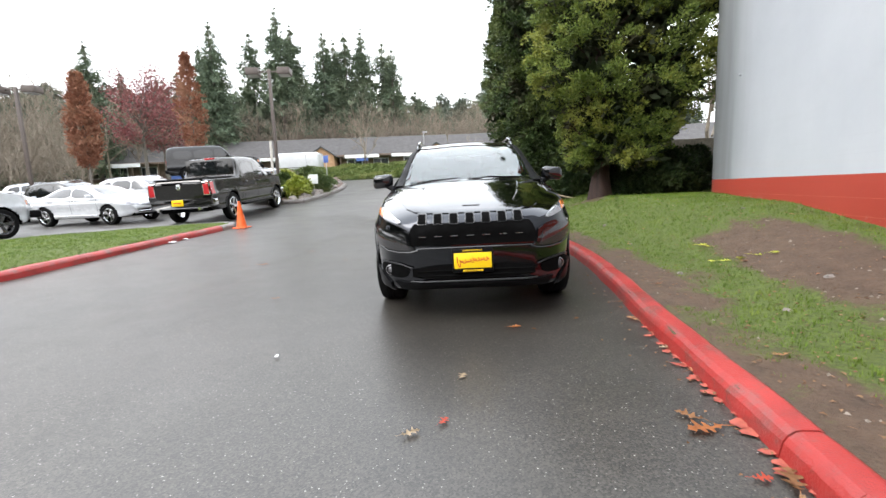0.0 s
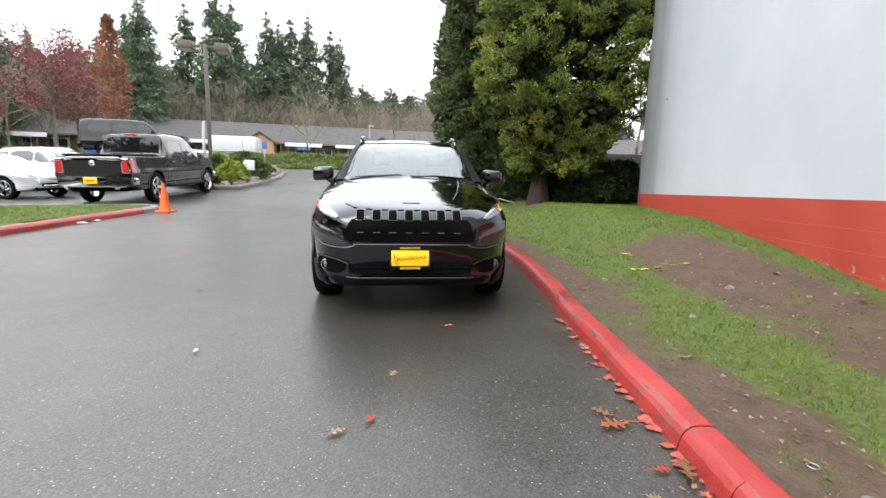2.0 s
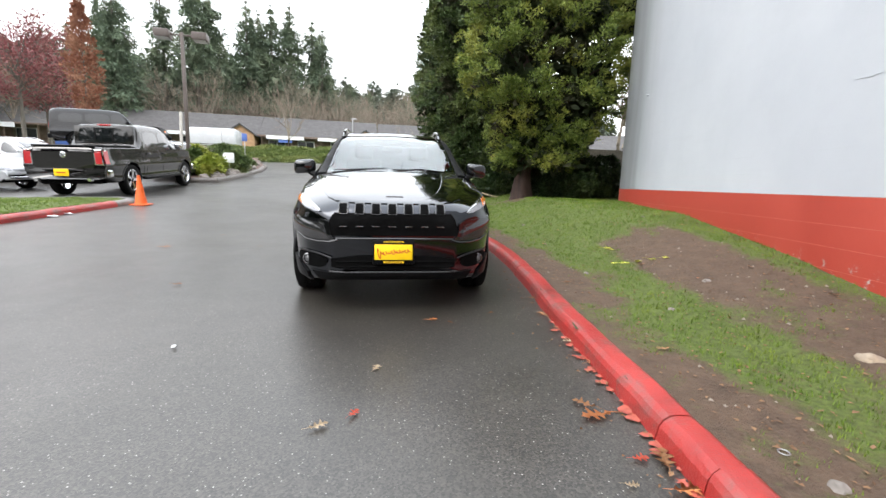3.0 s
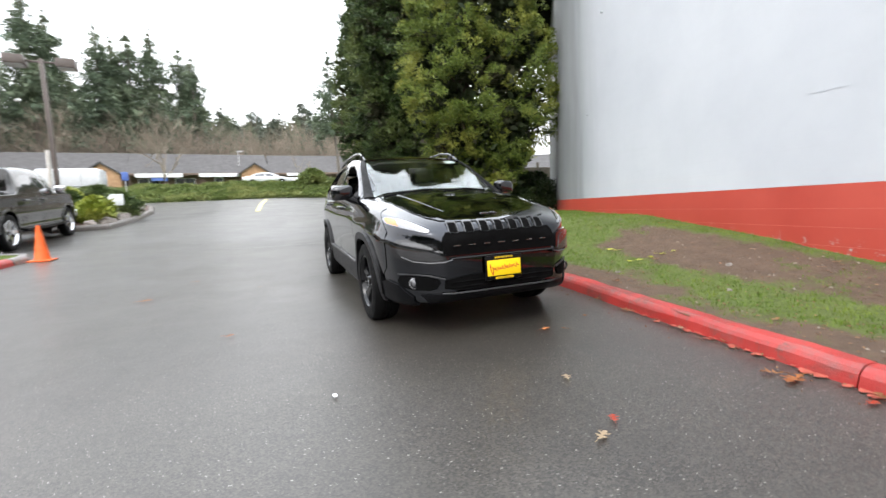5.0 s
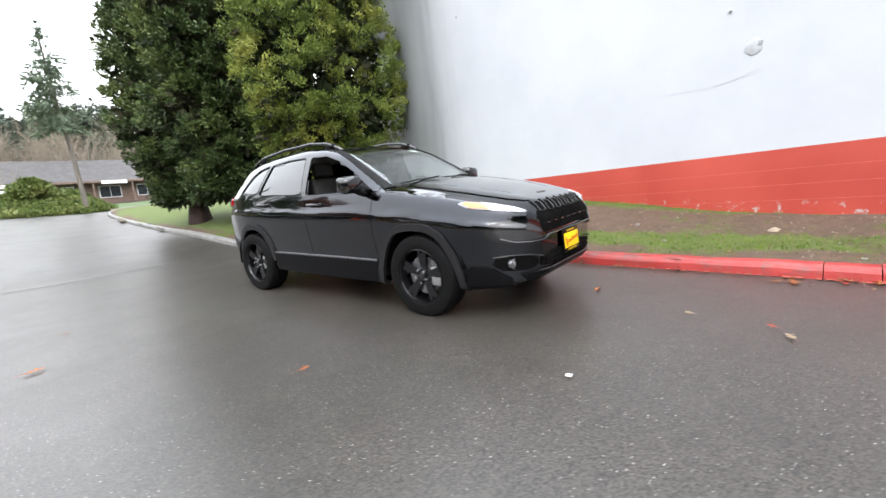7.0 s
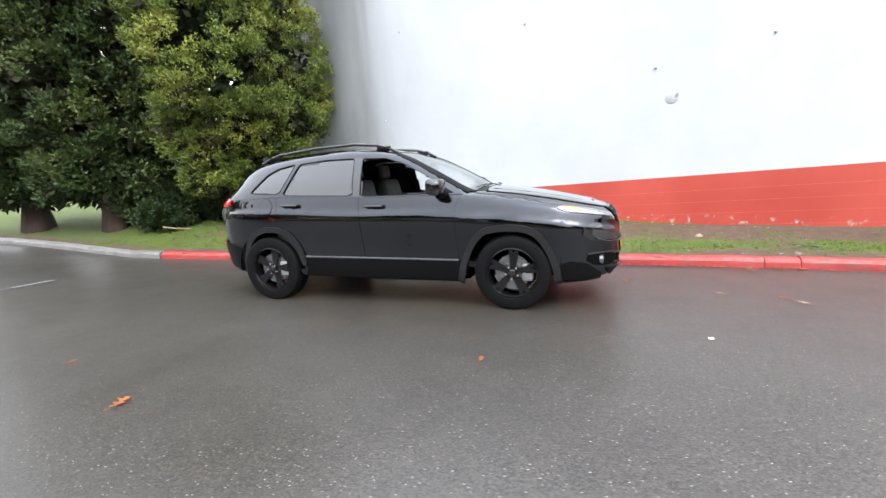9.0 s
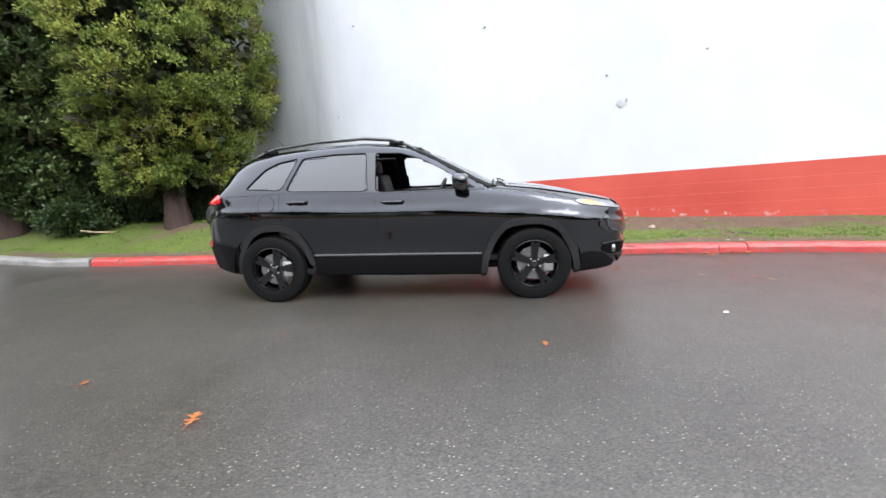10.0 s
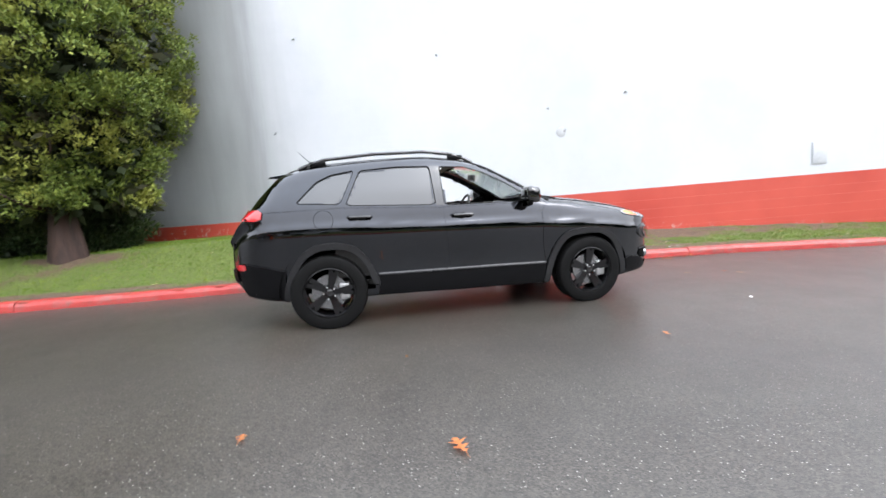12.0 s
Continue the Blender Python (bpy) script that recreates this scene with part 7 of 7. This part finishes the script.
part("base", bm_box((0.36, 0.36, 0.03), pose(0, 0, 0.015), 0.008), ORANGE, cone)
bm = bmesh.new()
prof = [(0.135, 0.03), (0.125, 0.06), (0.032, 0.66), (0.028, 0.70), (0.018, 0.70), (0.018, 0.6)]
rings = [[bm.verts.new((r * math.cos(a), r * math.sin(a), z)) for a in [math.pi * i / 14 for i in range(28)]] for r, z in prof]
for a, b in zip(rings, rings[1:]):
    for i in range(28):
        bm.faces.new((a[i], a[(i + 1) % 28], b[(i + 1) % 28], b[i]))
part("body", bm, ORANGE, cone)

SIGN_WHITE = plain("white_sign_face", (0.72, 0.73, 0.73), 0.4, 0.0, 10, 0.05)
SIGN_BLUE = plain("blue_sign_face", (0.06, 0.12, 0.35), 0.4)


def small_sign(x, y, z, turn, w, h, top, face, label):
    root = thing("sign", pose(x, y, z, 0, 0, turn), label, "sign")
    part("post", bm_box((0.05, 0.05, top), pose(0, 0, top / 2 - 0.05), 0.008), STEEL, root)
    p = part("panel", bm_box((w, 0.02, h), pose(0, -0.035, top - h / 2), 0.006), face, root)
    return root


x, y = far_at(-31.3, 22.5)
small_sign(x, y, island_z(x, y), 32, 0.42, 0.45, 1.0, SIGN_WHITE, "white panel sign on a short post in the planting bed")
small_sign(x - 0.35, y + 0.3, island_z(x, y), 70, 0.36, 0.42, 0.95, SIGN_WHITE, "white panel sign turned aside on a short post")
x, y = far_at(-29.6, 29.0)
small_sign(x, y, island_z(x, y), 25, 0.3, 0.45, 1.9, SIGN_BLUE, "small blue sign on a thin post")
x, y = far_at(-36.1, 23.6)
root = thing("utility_post", pose(x, y, island_z(x, y), 0, 2), "pale weathered wooden post beside the lamp", "post")
part("post", bm_box((0.10, 0.10, 2.6), pose(0, 0, 1.25), 0.012), plain("weathered_post_wood", (0.42, 0.39, 0.35), 0.8, 0.0, 12, 0.2), root)
part("strap", bm_box((0.112, 0.112, 0.03), pose(0, 0, 2.0), 0.004), STEEL, root)

STONE = plain("grey_boulder", (0.19, 0.165, 0.145), 0.85, 0.0, 9, 0.35, 0.7)


def boulder(x, y, z, r, seed, label, cat="rock", group="boulders of the planting bed", mat=None):
    bm = bmesh.new()
    bmesh.ops.create_icosphere(bm, subdivisions=3, radius=1)
    for v in bm.verts:
        k = 1 + 0.35 * noise.noise(v.co * 1.3 + Vector((seed, 0, 0))) + 0.12 * noise.noise(v.co * 3.5 + Vector((seed, 5, 0)))
        v.co = Vector((v.co.x * r * k * 1.2, v.co.y * r * k, max(-0.3, v.co.z) * r * k * 0.75))
    return tagged(part("boulder", bm, mat or STONE, at=pose(x, y, z + r * 0.12, 0, 0, seed * 50)), label, cat, group)


for i, (x, y, r) in enumerate(((-11.05, 17.9, 0.26), (-11.3, 19.4, 0.2), (-11.75, 20.2, 0.3), (-12.0, 22.0, 0.22), (-12.7, 23.6, 0.28), (-13.3, 24.4, 0.2), (-11.3, 17.4, 0.18), (-14.4, 26.9, 0.3))):
    boulder(x, y, island_z(x, y), r, i + 1.0, "rounded grey boulder on bark mulch")
boulder(2.46, 2.97, lawn_z(2.46, 2.97) - 0.02, 0.06, 3.3, "flat pale stone sunk in the lawn", "stone", "stones on the lawn", plain("pale_stone", (0.27, 0.21, 0.15), 0.8, 0.0, 20, 0.2))
for i, (x, y, r) in enumerate(((0.98, 8.6, 0.035), (1.35, 5.1, 0.03), (1.75, 3.9, 0.025), (2.3, 4.5, 0.03), (1.5, 1.9, 0.03), (2.6, 7.1, 0.03), (1.15, 6.9, 0.025))):
    boulder(x, y, lawn_z(x, y) - 0.005, r, i + 4.2, "small grey stone on the lawn", "stone", "stones on the lawn")

# leaning board behind the trees
z = lawn_z(1.7, 15.9)
tagged(part("board", bm_box((1.3, 0.14, 0.03), pose(1.75, 15.85, z + 0.14, 0, 8, -24), 0.005), SIGN_WHITE), "white-painted board lying askew by the trees", "board")

# fence behind the wall's end
FENCE_WOOD = plain("grey_fence_wood", (0.20, 0.17, 0.14), 0.8, 0.0, 8, 0.25)
fence = thing("fence", pose(0, 0, 0), "dark wooden fence beyond the wall's end", "fence")
for k in range(16):
    x = 2.4 + 0.62 * k
    y = 21.5 + 0.12 * k
    if k % 4 == 0:
        part("post", bm_box((0.12, 0.12, 2.0), pose(x, y + 0.1, lawn_z(3.0, 21) + 0.9), 0.01), FENCE_WOOD, fence)
    for j in range(4):
        part("slat", bm_box((0.145, 0.022, 1.55), pose(x + 0.155 * j, y + 0.03 * j, lawn_z(3.0, 21) + 0.85), 0.0), FENCE_WOOD, fence, smooth=0)

# ---- low buildings on the plateau ----
SHINGLE = plain("grey_brown_shingles", (0.062, 0.058, 0.057), 0.9, 0.0, 5, 0.25, 0.5)
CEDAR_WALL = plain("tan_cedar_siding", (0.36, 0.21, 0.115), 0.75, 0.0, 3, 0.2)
# brown siding with the porch roof's shade put into its colour
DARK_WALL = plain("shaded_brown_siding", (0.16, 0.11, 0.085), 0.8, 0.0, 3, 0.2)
WHITE_TRIM = plain("white_trim_paint", (0.74, 0.75, 0.76), 0.5, 0.0, 8, 0.06)
SHOP_GLASS = plain("shop_glass", (0.03, 0.035, 0.04), 0.06, 0.0, 4, 0.4)


def shop_row(x, y, turn, length, label, signs=()):
    root = thing("building", pose(x, y, 4.05, 0, 0, turn), label, "building", "low shop buildings")
    depth, wall_h, ridge = 9.0, 2.75, 5.45
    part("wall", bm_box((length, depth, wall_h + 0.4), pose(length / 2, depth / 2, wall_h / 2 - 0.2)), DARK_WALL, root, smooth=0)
    bm = bm_prism([(-1.3, wall_h - 0.25), (depth / 2, ridge), (depth + 1.0, wall_h - 0.25), (depth + 1.0, wall_h - 0.45), (depth / 2, ridge - 0.22), (-1.3, wall_h - 0.45)], length + 0.8, pose(length / 2, 0, 0, 0, 0, 90))
    part("roof", bm, SHINGLE, root, smooth=0)
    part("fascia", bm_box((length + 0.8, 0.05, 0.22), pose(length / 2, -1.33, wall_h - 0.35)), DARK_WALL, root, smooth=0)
    n = int(length / 3.2)
    for k in range(n):
        c = (k + 0.5) * length / n
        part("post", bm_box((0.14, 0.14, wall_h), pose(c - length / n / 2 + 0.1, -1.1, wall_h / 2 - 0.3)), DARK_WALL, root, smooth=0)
        if k % 3 == 2:
            d = part("door", bm_box((1.0, 0.08, 2.1), pose(c, -0.03, 1.05)), WHITE_TRIM, root, smooth=0)
            part("pane", bm_box((0.78, 0.03, 1.75), pose(c, -0.085, 1.1)), SHOP_GLASS, d, smooth=0)
        else:
            wn = part("window", bm_box((2.1, 0.08, 1.35), pose(c, -0.03, 1.35)), WHITE_TRIM, root, smooth=0)
            for s in (-0.5, 0.5):
                part("pane", bm_box((0.93, 0.03, 1.18), pose(c + s, -0.085, 1.35)), SHOP_GLASS, wn, smooth=0)
    # wood-clad bay at the east end
    bay = bm_prism([(-1.6, 0.0), (1.6, 0.0), (1.6, 2.7), (0.0, 3.75), (-1.6, 2.7)], 3.4, pose(length - 1.4, -0.5, -0.2))
    part("gable_bay", bay, CEDAR_WALL, root, "tan cedar-clad gable", smooth=0)
    part("gable_roof", bm_prism([(-2.0, 2.32), (0, 3.68), (2.0, 2.32), (2.0, 2.5), (0, 3.9), (-2.0, 2.5)], 3.8, pose(length - 1.4, -0.55, -0.2)), SHINGLE, root, smooth=0)
    for u, w_, z0, h, m in signs:
        part("sign_board", bm_box((w_, 0.08, h), pose(u, -1.40, z0), 0.0), m, root, smooth=0)
    return root


RED_SIGN, GOLD_SIGN = plain("red_sign_face", (0.40, 0.03, 0.03), 0.5), plain("yellow_sign_face", (0.6, 0.38, 0.03), 0.5)
shop_row(-64.0, 43.6, 18, 36.5, "long low shop building with a grey shingle roof", ((9.2, 4.2, 2.2, 0.5, WHITE_TRIM), (16.5, 3.2, 2.1, 0.45, RED_SIGN), (16.5, 3.2, 1.55, 0.3, GOLD_SIGN), (16.5, 2.8, 0.7, 1.1, SIGN_BLUE), (27, 4.5, 2.25, 0.4, WHITE_TRIM)))
shop_row(-28.6, 55.2, 18, 14.5, "low shop building with white shop signs", ((3.0, 4.6, 2.25, 0.45, WHITE_TRIM), (3.0, 1.6, 1.8, 0.35, SIGN_BLUE), (9.5, 5.0, 2.25, 0.4, WHITE_TRIM)))
shop_row(-14.2, 60.3, 14, 22.0, "low shop building with a white-fronted unit", ((4.0, 4.4, 2.3, 0.35, WHITE_TRIM), (4.0, 4.0, 1.2, 1.4, WHITE_TRIM), (13.0, 2.4, 2.3, 0.35, WHITE_TRIM)))
root = thing("building", pose(11.5, 46.0, 2.2, 0, 0, -8), "grey-roofed low building beyond the fence", "building")
part("wall", bm_box((16, 8, 3.2), pose(2, 4, 1.0)), CEDAR_WALL, root, smooth=0)
part("roof", bm_prism([(-1.0, 2.45), (4, 4.6), (9.0, 2.45), (9.0, 2.25), (4, 4.35), (-1.0, 2.25)], 17, pose(2, 0, 0, 0, 0, 90)), SHINGLE, root, smooth=0)
part("fascia", bm_box((17, 0.06, 0.3), pose(2, -1.03, 2.35)), WHITE_TRIM, root, smooth=0)

# white box trailer on the plateau
x, y = far_at(-32.6, 50.0)
root = thing("box_trailer", pose(x, y, bank_z(x, y) - 0.3, 0, 0, 14), "white rounded box trailer parked before the shops", "trailer")
part("box", bm_box((4.4, 2.2, 1.8), pose(0, 0, 1.35), 0.22, 4), PAINT_WHITE, root)
part("band", bm_box((4.3, 0.02, 0.06), pose(0, -1.105, 0.7), 0.0), SATIN, root, smooth=0)
part("door_seam", bm_box((0.02, 0.02, 1.4), pose(0.9, -1.105, 1.4), 0.0), SATIN, root, smooth=0)
for s in (-0.5, 0.5):
    wheel(root, pose(s, -0.95, 0.33), 0.33, 0.2, 0.22, STEEL, 5, (0.03, 0.05), -1, disc=False)
x, y = -9.6, 45.5
root = sedan(x, y, 4, PAINT_WHITE, "white sedan parked on the plateau before the shops")
root.matrix_basis = pose(x - 0.6, y + 0.8, bank_z(x, y) + 0.02, 0, 0, 4)

# a tall light pole by the shops
x, y = far_at(-17.0, 62)
root = thing("street_lamp", pose(x, y, 4.0), "thin steel light pole near the shops", "street lamp")
part("pole", bm_cyl(0.09, 0.06, 5.4, None, 10), STEEL, root)
part("lamp_head", bm_box((0.7, 0.3, 0.16), pose(0.2, 0, 5.45), 0.04), STEEL, root)

# ---- fallen leaves and litter ----
OAK_BROWN = m_leaf("brown_oak_leaf", (0.22, 0.10, 0.045), (0.34, 0.17, 0.08), (0.28, 0.13, 0.06), 6, 0.6)
OAK_ORANGE = m_leaf("orange_oak_leaf", (0.40, 0.135, 0.05), (0.50, 0.19, 0.07), (0.45, 0.165, 0.06), 6, 0.55)
OAK_PALE = m_leaf("pale_dry_leaf", (0.34, 0.26, 0.17), (0.44, 0.34, 0.22), (0.40, 0.30, 0.20), 6, 0.6)
OAK_RED = m_leaf("red_leaf", (0.40, 0.05, 0.03), (0.50, 0.09, 0.05), (0.45, 0.07, 0.04), 6, 0.55)


def oak_leaf(seed):
    """A lobed leaf, curled a little, with a stalk and some thickness."""
    rnd_ = random.Random(seed)
    lobes = ((0.0, 0.004), (0.10, 0.05), (0.16, 0.15), (0.22, 0.055), (0.31, 0.06), (0.40, 0.27), (0.45, 0.25), (0.48, 0.08), (0.55, 0.07), (0.66, 0.34), (0.71, 0.30), (0.72, 0.09), (0.79, 0.08), (0.88, 0.20), (0.92, 0.09), (1.0, 0.004))
    half = [(t - 0.5, b * (1 + 0.25 * rnd_.uniform(-1, 1))) for t, b in lobes]
    bm = bmesh.new()
    curl, fold = rnd_.uniform(0.05, 0.35), rnd_.uniform(0.0, 0.3)
    bend = lambda x, y: Vector((x, y, curl * x * x + fold * abs(y) * 0.6 + 0.02 * math.sin(9 * x)))
    mid = [bm.verts.new(bend(x, 0) + Vector((0, 0, -0.01))) for x, _ in half]
    for s in (-1, 1):
        edge = [bm.verts.new(bend(x, s * y)) for x, y in half]
        for k in range(len(half) - 1):
            f = (mid[k], mid[k + 1], edge[k + 1], edge[k])
            bm.faces.new(f if s > 0 else f[::-1])
    bmesh.ops.solidify(bm, geom=bm.faces[:], thickness=0.012)
    bm_tube([(-0.5, 0, 0.25 * curl), (-0.62, 0.02, 0.2 * curl), (-0.78, 0.05, 0.15 * curl)], 0.012, 5, bm=bm, taper=0.006)
    return bm


LEAVES = {}
for key, m in (("brown", OAK_BROWN), ("orange", OAK_ORANGE), ("pale", OAK_PALE), ("red", OAK_RED)):
    for k in range(3):
        LEAVES[key, k] = mesh_of("fallen_leaf", oak_leaf(k * 5 + 1), m, 40)


def fallen(x, y, size, key, turn, height=None, k=0, label=None):
    z = (height or ground)(x, y)
    low = min(v.co.z for v in LEAVES[key, k].vertices)
    o = new("fallen_leaf", LEAVES[key, k])
    o.matrix_basis = pose(x, y, z + 0.014 - low * size if height is None else z + 0.012 - low * size, SLOPE, 0, turn) @ Matrix.Scale(size, 4)
    return tagged(o, label or ("curled %s oak leaf lying on %s" % (key, "the lawn" if height else "wet asphalt")), "leaf", "fallen leaves")


for i, (x, y, s, key, a) in enumerate(((0.76, 2.53, 0.13, "brown", 150), (0.80, 2.43, 0.17, "orange", 200), (0.93, 3.05, 0.13, "brown", 40), (1.0, 2.98, 0.10, "brown", 100), (0.73, 3.94, 0.13, "brown", 120), (0.85, 3.37, 0.11, "pale", 200), (0.84, 3.66, 0.09, "brown", 20),
                                       (-0.17, 3.65, 0.10, "orange", 20), (-0.39, 2.28, 0.075, "red", 70), (-0.52, 2.16, 0.10, "pale", 40), (-0.40, 2.77, 0.085, "pale", 80), (1.0, 2.12, 0.15, "brown", 80), (1.02, 1.95, 0.13, "orange", 10), (0.90, 2.12, 0.08, "red", 10),
                                       (-2.74, 4.22, 0.085, "orange", 15), (-4.19, 5.93, 0.145, "orange", 25), (-4.05, 7.06, 0.085, "orange", 10), (0.81, 1.95, 0.06, "pale", 0), (-0.02, 3.62, 0.06, "brown", 140), (0.3, 3.9, 0.07, "brown", 60),
                                       (0.92, 3.45, 0.10, "brown", 80), (0.70, 4.4, 0.09, "brown", 10), (0.25, 1.2, 0.08, "brown", 33), (1.05, 1.2, 0.12, "brown", 70), (1.08, 0.4, 0.14, "orange", 160), (1.1, -0.6, 0.12, "brown", 20), (-3.0, 6.3, 0.05, "brown", 10), (-5.0, 8.2, 0.06, "brown", 44))):
    fallen(x, y, s, key, a, None, i % 3)
rnd = random.Random(19)
for i in range(38):
    y = rnd.uniform(-2, 11)
    x = KERB_X(y) + 0.25 + rnd.random() ** 1.2 * (wall_line(y) - KERB_X(y) - 0.5)
    fallen(x, y, rnd.uniform(0.06, 0.11), rnd.choice(("brown", "brown", "pale", "orange")), rnd.uniform(0, 360), lawn_z, i % 3)
YELLOW_LEAF = m_leaf("yellow_leaf", (0.50, 0.52, 0.05), (0.64, 0.64, 0.10), (0.6, 0.6, 0.08), 6, 0.5)
for k in range(3):
    LEAVES["yellow", k] = mesh_of("fallen_leaf", oak_leaf(k * 7 + 2), YELLOW_LEAF, 40)
for i, (x, y, s, a) in enumerate(((1.82, 6.08, 0.15, 30), (1.86, 6.0, 0.12, 120), (1.84, 5.41, 0.14, 10), (1.98, 5.38, 0.13, 60), (2.12, 5.36, 0.14, -10), (2.24, 5.30, 0.12, 30), (1.74, 5.47, 0.1, 80))):
    fallen(x, y, s, "yellow", a, lawn_z, i % 3, "bright yellow leaf lying on the patchy lawn")
bm = bm_tube([(0, 0, 0.01), (0.10, 0.02, 0.035), (0.22, 0.0, 0.02), (0.33, 0.05, 0.03)], 0.012, 6, taper=0.005)
bm_tube([(0.12, 0.02, 0.03), (0.17, 0.10, 0.05)], 0.007, 5, bm=bm, taper=0.003)
tagged(part("stick", bm, BARK_GREY, at=pose(2.0, 1.62, lawn_z(2.1, 1.7), 0, 0, 55)), "dark broken stick on the grass", "stick")
for x, y, s in ((-1.755, 2.865, 0.022), (-7.62, 7.55, 0.10), (-7.72, 7.95, 0.09)):
    bm = bm_box((s * 1.5, s, 0.006), pose(0, 0, 0.006), 0.0)
    bmesh.ops.subdivide_edges(bm, edges=bm.edges[:], cuts=2, use_grid_fill=True)
    for v in bm.verts:
        v.co.z += 0.25 * s * max(0, noise.noise(v.co * (2.0 / s)))
    tagged(part("paper_scrap", bm, SIGN_WHITE, at=pose(x, y, ground(x, y) + 0.012, SLOPE, 0, x * 40)), "small crumpled white scrap on the asphalt", "litter", "paper scraps")
bm = bm_spin([(0.020 + 0.0028 * math.cos(a), 0.0028 * math.sin(a)) for a in [math.pi * i / 4 for i in range(8)]], 20, at=pose(0, 0, 0.01, 90), closed=True)
tagged(part("metal_ring", bm, STEEL, at=pose(1.43, 2.08, lawn_z(1.43, 2.08))), "small metal ring lying in the soil", "ring")

# crumbs of dead leaf trodden into the lawn and along the kerb
rs = np.random.RandomState(77)
verts, faces = [], []
for _ in range(3600):
    y = rs.uniform(-3, 12)
    on_lawn = rs.uniform() < 0.92
    x = KERB_X(y) + 0.2 + rs.uniform(0, 1) * (wall_line(y) - KERB_X(y) - 0.3) if on_lawn else KERB_X(y) - 0.02 - abs(rs.normal(0, 0.16))
    z = lawn_z(x, y) + 0.006 if on_lawn else ground(x, y) + 0.013
    r, a = rs.uniform(0.006, 0.020), rs.uniform(0, 6)
    k = len(verts)
    verts += [(x + r * math.cos(a), y + r * math.sin(a), z + rs.uniform(0, 0.008)), (x + 0.6 * r * math.cos(a + 1.9), y + 0.6 * r * math.sin(a + 1.9), z + rs.uniform(0, 0.01)), (x - r * math.cos(a), y - r * math.sin(a), z), (x + 0.6 * r * math.cos(a - 1.7), y + 0.6 * r * math.sin(a - 1.7), z + rs.uniform(0, 0.01))]
    faces.append((k, k + 1, k + 2, k + 3))
tagged(new("leaf_litter", quick("leaf_litter", verts, faces, m_leaf("dead_leaf_crumbs", (0.10, 0.05, 0.025), (0.26, 0.15, 0.08), (0.20, 0.11, 0.06), 3, 0.8))), "crumbs of dead brown leaf on the soil", "leaf litter", kind="stuff")
bm = bm_tube([(-0.38, 0, 0.14), (-0.15, 0.02, 0.085), (0.1, 0.0, 0.045), (0.40, -0.02, 0.015)], 0.024, 7, taper=0.012)
bm_tube([(-0.12, 0.02, 0.08), (-0.02, 0.10, 0.05)], 0.009, 5, bm=bm, taper=0.004)
tagged(part("stick", bm, OAK_PALE, at=pose(0.5, 13.9, lawn_z(0.5, 13.9) - 0.01, 0, 0, -29)), "pale peeled branch lying on the lawn under the trees", "stick")
